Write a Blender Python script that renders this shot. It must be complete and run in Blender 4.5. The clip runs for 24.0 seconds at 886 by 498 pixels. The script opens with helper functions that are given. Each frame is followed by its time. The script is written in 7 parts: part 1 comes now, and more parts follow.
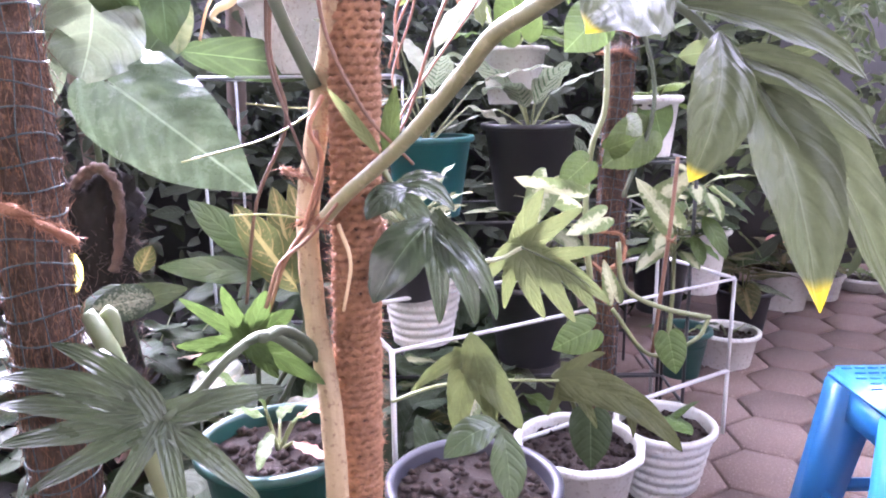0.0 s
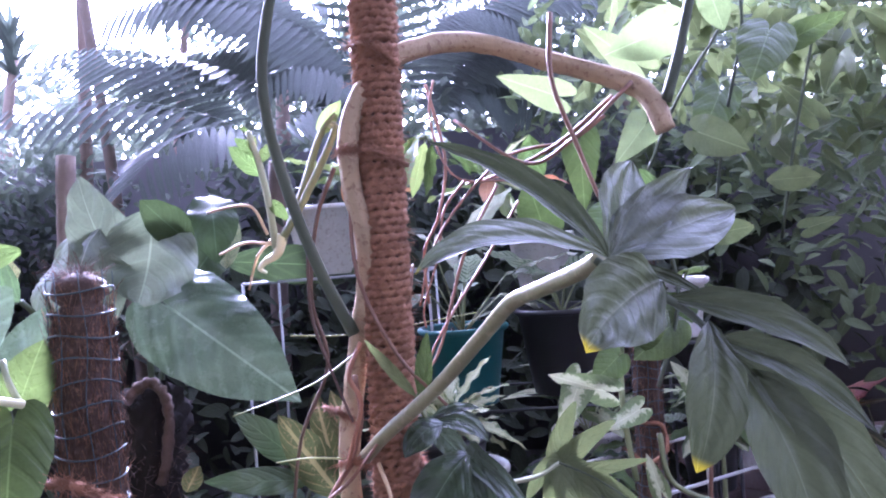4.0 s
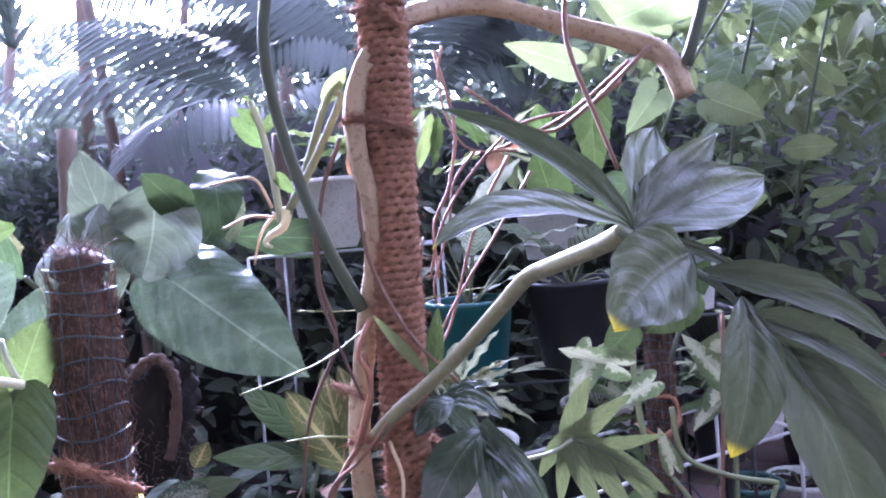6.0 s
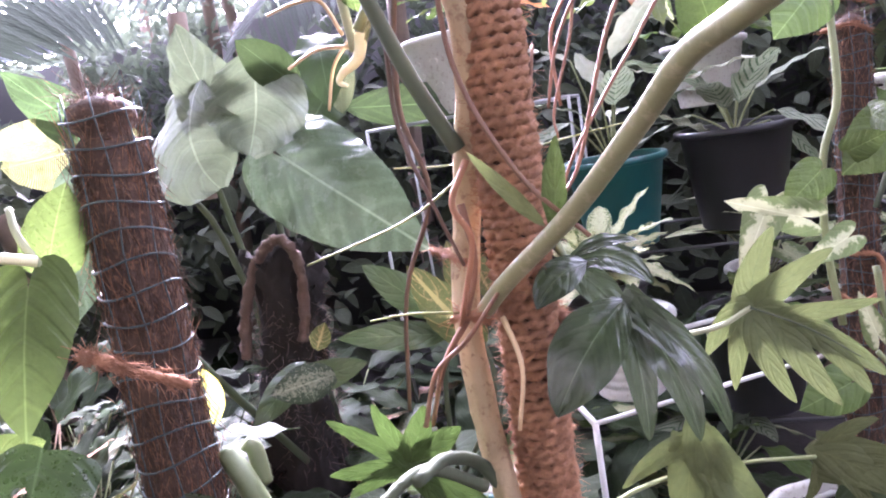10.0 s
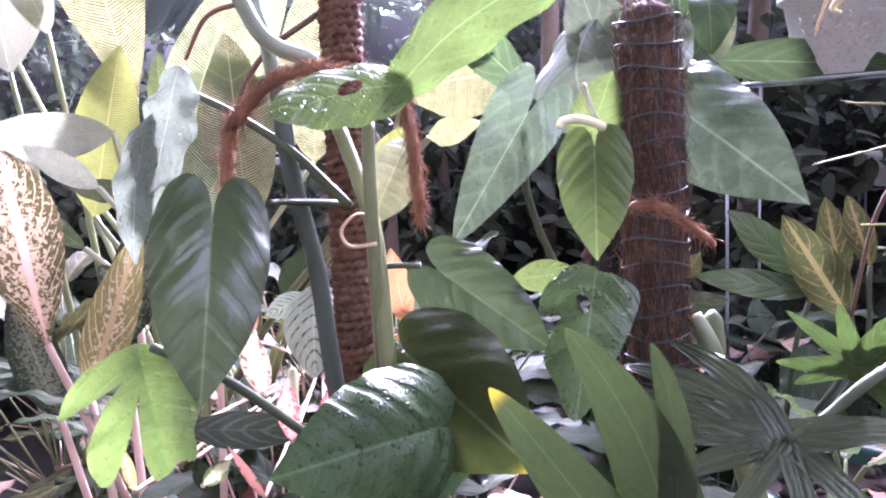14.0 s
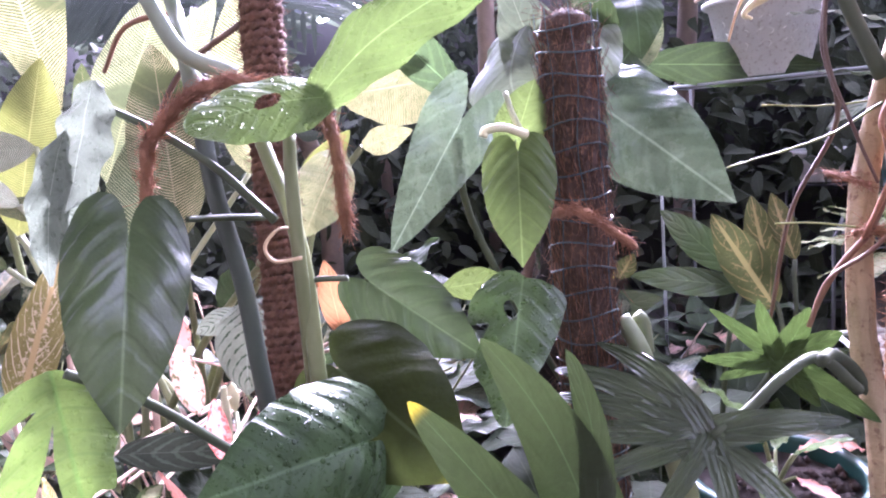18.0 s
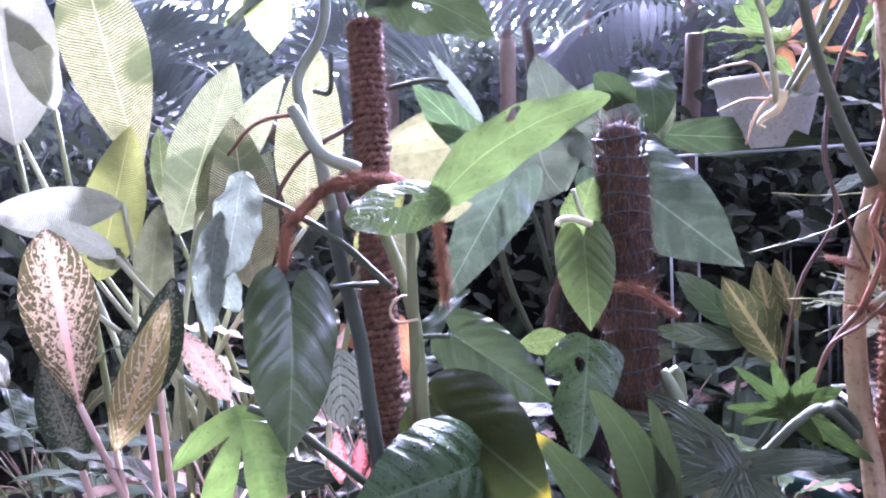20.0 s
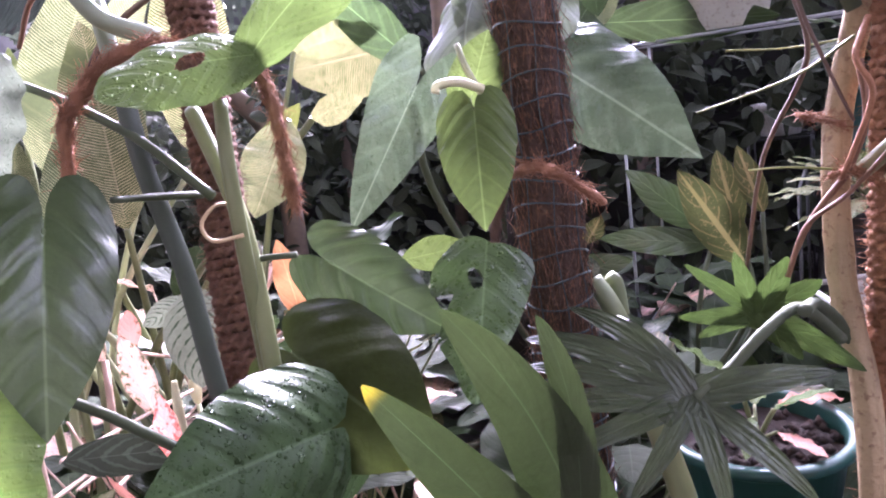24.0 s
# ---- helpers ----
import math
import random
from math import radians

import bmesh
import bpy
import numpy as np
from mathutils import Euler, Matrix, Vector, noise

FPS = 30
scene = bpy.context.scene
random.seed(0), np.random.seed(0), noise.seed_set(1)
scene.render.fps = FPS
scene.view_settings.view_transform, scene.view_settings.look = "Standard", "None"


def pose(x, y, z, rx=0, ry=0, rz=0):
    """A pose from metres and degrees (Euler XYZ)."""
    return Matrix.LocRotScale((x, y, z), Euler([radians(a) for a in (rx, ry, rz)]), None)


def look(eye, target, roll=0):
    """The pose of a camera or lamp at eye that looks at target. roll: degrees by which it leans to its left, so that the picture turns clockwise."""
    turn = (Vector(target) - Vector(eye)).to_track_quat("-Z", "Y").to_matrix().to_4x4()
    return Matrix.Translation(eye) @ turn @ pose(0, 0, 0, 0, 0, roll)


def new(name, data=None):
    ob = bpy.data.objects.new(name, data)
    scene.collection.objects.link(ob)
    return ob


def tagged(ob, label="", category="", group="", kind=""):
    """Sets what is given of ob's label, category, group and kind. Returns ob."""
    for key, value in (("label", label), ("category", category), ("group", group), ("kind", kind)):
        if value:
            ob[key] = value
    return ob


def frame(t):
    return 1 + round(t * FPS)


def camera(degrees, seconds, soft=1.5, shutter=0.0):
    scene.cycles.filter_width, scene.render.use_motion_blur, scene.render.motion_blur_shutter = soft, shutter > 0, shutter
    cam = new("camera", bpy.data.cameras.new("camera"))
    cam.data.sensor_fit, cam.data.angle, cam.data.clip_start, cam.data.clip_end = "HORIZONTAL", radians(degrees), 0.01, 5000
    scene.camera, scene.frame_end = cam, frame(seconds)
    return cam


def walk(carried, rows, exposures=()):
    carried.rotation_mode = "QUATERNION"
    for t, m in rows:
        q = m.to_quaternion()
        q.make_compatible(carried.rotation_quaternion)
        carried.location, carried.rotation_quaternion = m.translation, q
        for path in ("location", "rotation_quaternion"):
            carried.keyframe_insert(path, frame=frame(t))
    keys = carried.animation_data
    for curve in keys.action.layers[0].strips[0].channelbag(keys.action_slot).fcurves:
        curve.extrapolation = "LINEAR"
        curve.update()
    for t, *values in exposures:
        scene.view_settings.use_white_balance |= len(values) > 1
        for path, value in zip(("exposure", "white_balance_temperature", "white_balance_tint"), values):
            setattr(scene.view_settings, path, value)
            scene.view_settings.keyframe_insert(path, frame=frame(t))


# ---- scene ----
cam = camera(64.4, 24.0, soft=2.0)
PATH = [
    (0, 0.005, 0.002, 1.014, 77.37, 0.78, 0.03),
    (0.3, -0.015, -0.060, 1.023, 79.59, 2.46, 0.98),
    (0.7, -0.015, -0.098, 1.046, 81.52, 1.19, 1.76),
    (1, -0.019, -0.106, 1.047, 82.78, 3.53, 1.80),
    (1.3, -0.009, -0.121, 1.106, 82.23, 2.77, 1.82),
    (1.5, -0.015, -0.113, 1.120, 82.81, 4.06, 2.00),
    (2, -0.018, -0.130, 1.128, 86.40, 4.53, 4.76),
    (2.5, -0.013, -0.116, 1.126, 90.48, 4.69, 5.88),
    (3, 0.004, -0.102, 1.124, 90.80, 5.33, 5.42),
    (3.5, 0.020, -0.069, 1.115, 90.71, 5.12, 3.92),
    (5.5, 0.018, -0.021, 1.110, 88.85, 4.03, 1.90),
    (6, 0.011, -0.014, 1.113, 88.27, 4.85, 3.17),
    (6.5, 0.013, -0.007, 1.107, 87.55, 4.66, 3.05),
    (7, 0.010, 0.010, 1.102, 85.71, 5.48, 3.14),
    (7.5, -0.000, 0.047, 1.105, 85.76, 4.74, 6.80),
    (8, 0.007, 0.150, 1.094, 84.41, 5.10, 8.01),
    (8.5, 0.018, 0.182, 1.105, 83.28, 7.14, 8.45),
    (9, 0.034, 0.175, 1.095, 84.09, 8.00, 11.46),
    (9.5, 0.038, 0.192, 1.076, 82.85, 9.49, 13.56),
    (10, 0.014, 0.199, 1.045, 80.03, 9.76, 14.57),
    (10.5, 0.004, 0.194, 1.002, 79.03, 10.89, 16.48),
    (11, -0.023, 0.150, 0.988, 78.36, 9.77, 21.85),
    (11.5, -0.086, 0.084, 0.971, 79.04, 4.56, 26.07),
    (13.5, -0.151, -0.010, 1.004, 79.07, 4.30, 36.31),
    (14, -0.149, -0.023, 1.008, 80.01, 3.98, 36.74),
    (14.5, -0.157, -0.053, 1.022, 80.75, 4.02, 38.26),
    (15, -0.170, -0.043, 1.039, 81.80, 4.53, 36.18),
    (15.5, -0.170, -0.038, 1.053, 81.50, 5.60, 34.26),
    (16, -0.165, -0.042, 1.054, 81.34, 5.76, 33.95),
    (16.5, -0.154, -0.039, 1.047, 81.00, 5.76, 33.12),
    (17, -0.140, -0.029, 1.039, 80.23, 6.41, 32.73),
    (17.5, -0.128, -0.020, 1.024, 79.96, 5.89, 32.96),
    (18, -0.132, -0.009, 1.011, 80.09, 5.12, 32.36),
    (18.5, -0.182, -0.021, 1.023, 79.90, 4.86, 34.43),
    (20.5, -0.103, -0.264, 1.086, 85.09, 3.40, 31.51),
    (21, -0.084, -0.288, 1.087, 86.35, 3.66, 31.67),
    (21.5, -0.073, -0.293, 1.076, 86.22, 3.61, 30.62),
    (22, -0.074, -0.282, 1.068, 85.32, 3.77, 29.62),
    (22.5, -0.089, -0.264, 1.052, 83.91, 3.67, 29.10),
    (23, -0.100, -0.258, 1.035, 83.07, 3.98, 30.06),
    (23.5, -0.107, -0.115, 0.989, 83.28, 4.32, 31.62),
    (23.8, -0.099, 0.025, 1.003, 81.94, 5.94, 33.95),
    (24, -0.151, 0.037, 0.992, 77.85, 8.00, 29.17),
]
walk(cam, [(t, pose(x, y, z, rx, ry, rz)) for t, x, y, z, rx, ry, rz in PATH],
     [(0.0, 6.25, 5500, 42), (1.0, 6.12, 5400, 42), (2.0, 5.98, 5250, 46), (3.0, 5.05, 4850, 46), (6.0, 5.12, 4800, 44), (7.0, 5.38, 5200, 41), (9.0, 5.5, 5500, 40),
      (11.0, 5.8, 5550, 40), (14.0, 5.35, 5300, 48), (18.0, 5.37, 5300, 49), (21.0, 5.02, 4800, 49), (23.0, 5.08, 5050, 49), (24.0, 5.12, 5500, 46)])

# ---- light: a bright, thinly overcast sky ----
world = bpy.data.worlds.new("sky")
scene.world = world
world.use_nodes = True
wn, wl = world.node_tree.nodes, world.node_tree.links
sky = wn.new("ShaderNodeTexSky")
sky.sky_type = "NISHITA"
sky.sun_disc = False
sky.sun_elevation = radians(27)
sky.sun_rotation = radians(-20)
sky.air_density, sky.dust_density = 1.0, 4.0
hsv = wn.new("ShaderNodeHueSaturation")
hsv.inputs["Saturation"].default_value = 0.15
wl.new(sky.outputs[0], hsv.inputs["Color"])
bg = wn["Background"]
wl.new(hsv.outputs[0], bg.inputs["Color"])
bg.inputs["Strength"].default_value = 0.105
sun = bpy.data.lights.new("sun", "SUN")
sun.energy, sun.angle, sun.color = 3.0, radians(30), (1.0, 0.96, 0.9)
new("sun", sun).matrix_world = look((-1.2, 3.2, 1.75), (0, 0, 0))

# ---- materials ----
MATS = {}


def base_mat(name):
    m = bpy.data.materials.new(name)
    m.use_nodes = True
    MATS[name] = m
    return m, m.node_tree.nodes, m.node_tree.links, m.node_tree.nodes["Principled BSDF"]


def math_node(n, l, op, a, b=None, c=None):
    q = n.new("ShaderNodeMath")
    q.operation = op
    for i, v in enumerate((a, b, c)):
        if v is None:
            continue
        if isinstance(v, (int, float)):
            q.inputs[i].default_value = v
        else:
            l.new(v, q.inputs[i])
    return q.outputs[0]


def mix_col(n, l, fac, a, b):
    q = n.new("ShaderNodeMix")
    q.data_type = "RGBA"
    for i, v in ((0, fac), (6, a), (7, b)):
        if isinstance(v, (int, float)):
            q.inputs[i].default_value = v
        elif isinstance(v, tuple):
            q.inputs[i].default_value = (*v[:3], 1)
        else:
            l.new(v, q.inputs[i])
    return q.outputs[2]


def noise_node(n, l, vec, scale, detail=4.0, rough=0.6):
    q = n.new("ShaderNodeTexNoise")
    q.inputs["Scale"].default_value, q.inputs["Detail"].default_value, q.inputs["Roughness"].default_value = scale, detail, rough
    if vec is not None:
        l.new(vec, q.inputs["Vector"])
    return q.outputs["Fac"]


def step(n, l, v, lo, hi):
    q = n.new("ShaderNodeMapRange")
    q.interpolation_type = "SMOOTHSTEP"
    l.new(v, q.inputs[0])
    q.inputs[1].default_value, q.inputs[2].default_value = lo, hi
    return q.outputs[0]


def solid(name, col, rough=0.6, metal=0.0, vary=0.25, scale=14.0, bump=0.25, bscale=90.0, col2=None):
    """A plain surface with two scales of variation and fine relief."""
    m, n, l, p = base_mat(name)
    tc = n.new("ShaderNodeTexCoord").outputs["Object"]
    big, fine = noise_node(n, l, tc, scale), noise_node(n, l, tc, bscale, 6)
    dark = tuple(c * (1 - vary) for c in col)
    c1 = mix_col(n, l, big, dark, tuple(min(1, c * (1 + vary)) for c in col))
    if col2:
        c1 = mix_col(n, l, step(n, l, fine, 0.52, 0.68), c1, col2)
    oi = n.new("ShaderNodeObjectInfo").outputs["Random"]
    h = n.new("ShaderNodeHueSaturation")
    l.new(math_node(n, l, "MULTIPLY_ADD", oi, 0.3, 0.85), h.inputs["Value"])
    l.new(c1, h.inputs["Color"])
    l.new(h.outputs[0], p.inputs["Base Color"])
    p.inputs["Metallic"].default_value = metal
    l.new(math_node(n, l, "MULTIPLY_ADD", big, 0.25, rough - 0.12), p.inputs["Roughness"])
    b = n.new("ShaderNodeBump")
    b.inputs["Strength"].default_value, b.inputs["Distance"].default_value = bump, 0.004
    l.new(fine, b.inputs["Height"])
    l.new(b.outputs[0], p.inputs["Normal"])
    return m


def leafmat(name, col, col2=None, rib=None, pattern="plain", rough=0.44, glow=0.3, veins=6.0, amount=0.5, wet=0.0, tip=None, coat=0.04, relief=0.35):
    """A leaf: u runs across the blade, v from its base to its tip."""
    def dull(c, k):
        if c is None:
            return None
        g = 0.3 * c[0] + 0.6 * c[1] + 0.1 * c[2]
        return tuple(x + (g * w - x) * k for x, w in zip(c, (1.15, 1.0, 0.6)))
    col, col2, rib = dull(col, 0.36), dull(col2, 0.22), dull(rib, 0.22)
    m, n, l, p = base_mat(name)
    uv = n.new("ShaderNodeUVMap").outputs[0]
    sep = n.new("ShaderNodeSeparateXYZ")
    l.new(uv, sep.inputs[0])
    u, v = sep.outputs[0], sep.outputs[1]
    tc = n.new("ShaderNodeTexCoord").outputs["Object"]
    au = math_node(n, l, "ABSOLUTE", math_node(n, l, "SUBTRACT", u, 0.5))
    oi = n.new("ShaderNodeObjectInfo").outputs["Random"]
    big = noise_node(n, l, tc, 16.0)
    fine = noise_node(n, l, tc, 160.0, 5)
    k0, k1 = (0.10, 0.10) if pattern == "stripe" else (0.7, 0.3)
    slant = math_node(n, l, "SUBTRACT", v, math_node(n, l, "MULTIPLY", au, math_node(n, l, "MULTIPLY_ADD", au, k0, k1)))
    wob = math_node(n, l, "MULTIPLY_ADD", noise_node(n, l, tc, 28.0, 3), 0.02 if pattern == "stripe" else 0.06, slant)
    wave = math_node(n, l, "COSINE", math_node(n, l, "MULTIPLY", wob, 6.283 * veins))
    vein = step(n, l, wave, 0.86, 1.0)
    c = mix_col(n, l, math_node(n, l, "MULTIPLY_ADD", fine, 0.55, math_node(n, l, "MULTIPLY_ADD", big, 0.75, -0.15)), tuple(x * 0.6 for x in col), tuple(x * 1.35 for x in col))
    second = col2 or tuple(min(1, x * 1.7) for x in col)
    if pattern == "stripe":
        w2 = math_node(n, l, "COSINE", math_node(n, l, "MULTIPLY", wob, 6.283 * veins * 9))
        lines = step(n, l, math_node(n, l, "ADD", w2, math_node(n, l, "MULTIPLY_ADD", noise_node(n, l, tc, 60.0, 5), 2.4, -1.2)), 0.1, 0.75)
        patch = step(n, l, noise_node(n, l, tc, 5.0, 1), 0.36, 0.44)
        c = mix_col(n, l, math_node(n, l, "MULTIPLY", math_node(n, l, "MULTIPLY", lines, patch), amount), c, second)
    elif pattern == "croton":
        sp = noise_node(n, l, tc, 120.0, 4, 0.75)
        line = math_node(n, l, "MULTIPLY", step(n, l, wave, 0.80, 0.97), step(n, l, noise_node(n, l, tc, 40.0, 2), 0.38, 0.5))
        spots = step(n, l, math_node(n, l, "MULTIPLY_ADD", step(n, l, au, 0.45, 0.1), 0.10, sp), 0.66 - 0.2 * amount, 0.70 - 0.2 * amount)
        c = mix_col(n, l, math_node(n, l, "MAXIMUM", line, spots), c, second)
        c = mix_col(n, l, step(n, l, au, 0.075, 0.045), c, rib)
    elif pattern == "centre":
        q = math_node(n, l, "MULTIPLY_ADD", noise_node(n, l, tc, 75.0, 4, 0.7), -0.75, math_node(n, l, "ADD", au, 0.375))
        c = mix_col(n, l, step(n, l, q, 0.22 + 0.2 * amount, 0.08 + 0.2 * amount), c, second)
    elif pattern == "mottle":
        sp = noise_node(n, l, tc, 170.0, 4, 0.75)
        mid = step(n, l, au, 0.5, 0.05)
        c = mix_col(n, l, step(n, l, math_node(n, l, "MULTIPLY_ADD", mid, 0.16, sp), 0.62 - 0.2 * amount, 0.68 - 0.2 * amount), c, second)
    elif pattern == "feather":
        f2 = step(n, l, math_node(n, l, "ADD", wave, math_node(n, l, "MULTIPLY_ADD", fine, 2.6, -1.3)), 0.55 - amount, 0.9 - amount)
        c = mix_col(n, l, math_node(n, l, "MULTIPLY", f2, step(n, l, au, 0.5, 0.3)), c, second)
    elif pattern == "margin":
        c = mix_col(n, l, step(n, l, math_node(n, l, "MULTIPLY_ADD", big, 0.2, au), 0.42, 0.5), c, second)
    elif pattern == "veined":
        c = mix_col(n, l, math_node(n, l, "MULTIPLY", step(n, l, math_node(n, l, "ADD", wave, fine), 0.7, 1.5), amount), c, second)
    c = mix_col(n, l, math_node(n, l, "MULTIPLY", vein, 0.30 * relief), c, second)
    ribcol = rib or tuple(min(1, x * 1.9 + 0.03) for x in col)
    c = mix_col(n, l, math_node(n, l, "MULTIPLY", step(n, l, au, 0.018, 0.004), 0.5), c, ribcol)
    if tip:
        c = mix_col(n, l, step(n, l, math_node(n, l, "MULTIPLY_ADD", big, 0.16, v), 0.98, 1.07), c, tip)
    h = n.new("ShaderNodeHueSaturation")
    l.new(math_node(n, l, "MULTIPLY_ADD", oi, 0.35, 0.82), h.inputs["Value"])
    l.new(math_node(n, l, "MULTIPLY_ADD", oi, 0.02, 0.49), h.inputs["Hue"])
    l.new(c, h.inputs["Color"])
    c = h.outputs[0]
    l.new(c, p.inputs["Base Color"])
    l.new(math_node(n, l, "MULTIPLY_ADD", big, 0.3, rough - 0.15), p.inputs["Roughness"])
    p.inputs["Coat Weight"].default_value, p.inputs["Coat Roughness"].default_value = coat * 0.6, 0.2
    p.inputs["Specular IOR Level"].default_value = 0.34 if coat > 0.2 else 0.14
    b = n.new("ShaderNodeBump")
    b.inputs["Strength"].default_value, b.inputs["Distance"].default_value = 0.75, 0.007
    hgt = math_node(n, l, "ADD", math_node(n, l, "MULTIPLY", fine, 0.14), math_node(n, l, "MULTIPLY_ADD", noise_node(n, l, tc, 55.0, 2), 0.22, math_node(n, l, "MULTIPLY", step(n, l, wave, 0.1, 1.0), -0.34 * relief)))
    if wet:
        wv = n.new("ShaderNodeVectorMath")
        wv.operation = "MULTIPLY_ADD"
        nz = n.new("ShaderNodeTexNoise")
        nz.inputs["Scale"].default_value = 90.0
        l.new(tc, nz.inputs["Vector"])
        l.new(nz.outputs["Color"], wv.inputs[0])
        wv.inputs[1].default_value = (0.006, 0.006, 0.006)
        l.new(tc, wv.inputs[2])
        total = None
        for sc, hi in ((170.0, 1.0), (380.0, 0.5)):
            vo = n.new("ShaderNodeTexVoronoi")
            vo.inputs["Scale"].default_value = sc
            l.new(wv.outputs[0], vo.inputs["Vector"])
            cs = n.new("ShaderNodeSeparateColor")
            l.new(vo.outputs["Color"], cs.inputs[0])
            rad = math_node(n, l, "MULTIPLY_ADD", cs.outputs[0], 0.65, 0.0 if wet > 2 else -0.14)
            d = step(n, l, math_node(n, l, "SUBTRACT", rad, vo.outputs["Distance"]), 0.0, 0.16)
            total = math_node(n, l, "MULTIPLY", d, hi) if total is None else math_node(n, l, "MAXIMUM", total, math_node(n, l, "MULTIPLY", d, hi))
        hgt = math_node(n, l, "MULTIPLY_ADD", total, wet * 0.8, hgt)
        rg = math_node(n, l, "MULTIPLY_ADD", big, 0.3, rough - 0.15)
        l.new(math_node(n, l, "MULTIPLY", rg, math_node(n, l, "MULTIPLY_ADD", step(n, l, total, 0.05, 0.3), -0.8, 1.0)), p.inputs["Roughness"])
    if pattern == "ribs":
        hgt = math_node(n, l, "MULTIPLY_ADD", math_node(n, l, "COSINE", math_node(n, l, "MULTIPLY", math_node(n, l, "MULTIPLY_ADD", big, 0.12, au), 6.283 * 3.5)), 0.05 + 0.25 * relief, hgt)
    l.new(hgt, b.inputs["Height"])
    l.new(b.outputs[0], p.inputs["Normal"])
    tr = n.new("ShaderNodeBsdfTranslucent")
    hh = n.new("ShaderNodeHueSaturation")
    hh.inputs["Saturation"].default_value, hh.inputs["Value"].default_value = 1.1, 1.15
    l.new(c, hh.inputs["Color"])
    l.new(hh.outputs[0], tr.inputs["Color"])
    mx = n.new("ShaderNodeMixShader")
    mx.inputs[0].default_value = glow
    l.new(p.outputs[0], mx.inputs[1])
    l.new(tr.outputs[0], mx.inputs[2])
    l.new(mx.outputs[0], n["Material Output"].inputs["Surface"])
    return m


leafmat("dark", relief=0.55, col=(0.032, 0.072, 0.02), rough=0.34, glow=0.12, coat=0.5)
leafmat("dark_wet", (0.026, 0.078, 0.022), rough=0.4, glow=0.12, wet=1.5, relief=0.6)
leafmat("deep", (0.026, 0.058, 0.018), rough=0.55, glow=0.25)
leafmat("mid", relief=0.6, col=(0.065, 0.13, 0.025), rough=0.4, glow=0.3)
leafmat("mid_wet", (0.022, 0.06, 0.013), rough=0.34, glow=0.2, wet=1.4, coat=0.25, relief=0.6)
leafmat("light", relief=0.45, col=(0.068, 0.135, 0.026), rough=0.42, glow=0.28, wet=0.5)
leafmat("fresh", relief=0.7, col2=(0.03, 0.09, 0.012), col=(0.085, 0.175, 0.025), rough=0.36, glow=0.38, wet=0.35, rib=(0.07, 0.17, 0.03))
leafmat("lime", (0.13, 0.20, 0.045), rough=0.45, glow=0.4)
leafmat("olive", (0.030, 0.055, 0.006), relief=0.12, rough=0.45, glow=0.35, tip=(0.35, 0.30, 0.04))
leafmat("grey", (0.056, 0.084, 0.036), relief=0.3, pattern="ribs", rough=0.45, glow=0.10, coat=0.12, rib=(0.12, 0.15, 0.09), veins=6, tip=(0.55, 0.45, 0.04))
leafmat("teal", relief=0.3, col=(0.125, 0.18, 0.14), rough=0.35, glow=0.2, wet=1.6)
leafmat("silver_wet", relief=0.6, col=(0.07, 0.14, 0.075), col2=(0.13, 0.21, 0.13), pattern="veined", amount=0.25, rough=0.26, glow=0.2, wet=1.6, coat=0.45, rib=(0.25, 0.36, 0.24), veins=7)
leafmat("silver_pale", relief=0.7, col=(0.11, 0.17, 0.105), rough=0.36, glow=0.25, coat=0.25, rib=(0.3, 0.38, 0.26), veins=7)
leafmat("pale_leaf", relief=0.3, col=(0.17, 0.20, 0.15), rough=0.5, glow=0.2, rib=(0.4, 0.44, 0.36))
leafmat("sage", relief=0.3, rib=(0.16, 0.2, 0.07), col=(0.12, 0.155, 0.048), rough=0.45, glow=0.3)
leafmat("star_leaf", relief=0.35, rib=(0.05, 0.08, 0.03), col=(0.085, 0.115, 0.035), rough=0.45, glow=0.3)
leafmat("vine_leaf", (0.13, 0.20, 0.07), rough=0.5, glow=0.45, relief=0.2)
leafmat("veiny", (0.045, 0.10, 0.035), (0.09, 0.165, 0.06), pattern="veined", amount=0.3, rough=0.34, glow=0.25, wet=1.2, rib=(0.2, 0.38, 0.16))
leafmat("stripe", (0.085, 0.13, 0.04), (0.42, 0.39, 0.20), pattern="stripe", amount=0.95, rib=(0.5, 0.42, 0.24), glow=0.22, veins=8)
leafmat("stripe_dark", (0.08, 0.125, 0.05), (0.32, 0.34, 0.18), pattern="stripe", amount=0.8, rib=(0.34, 0.36, 0.16), glow=0.3, veins=8)
leafmat("silver_stripe", (0.20, 0.25, 0.18), (0.46, 0.48, 0.39), pattern="stripe", amount=0.8, glow=0.25, veins=7)
leafmat("bronze", (0.10, 0.10, 0.03), (0.56, 0.43, 0.27), pattern="croton", amount=0.5, rib=(0.80, 0.48, 0.38), glow=0.25, veins=11)
leafmat("golden", (0.30, 0.27, 0.06), (0.74, 0.62, 0.40), pattern="croton", amount=0.2, rib=(0.62, 0.45, 0.2), glow=0.35, veins=9)
leafmat("speckle", (0.022, 0.048, 0.022), (0.13, 0.15, 0.10), pattern="mottle", amount=0.2, rib=(0.3, 0.32, 0.22), glow=0.12)
leafmat("pink", (0.06, 0.09, 0.03), (0.56, 0.22, 0.19), pattern="mottle", amount=1.0, rib=(0.8, 0.28, 0.25), glow=0.3)
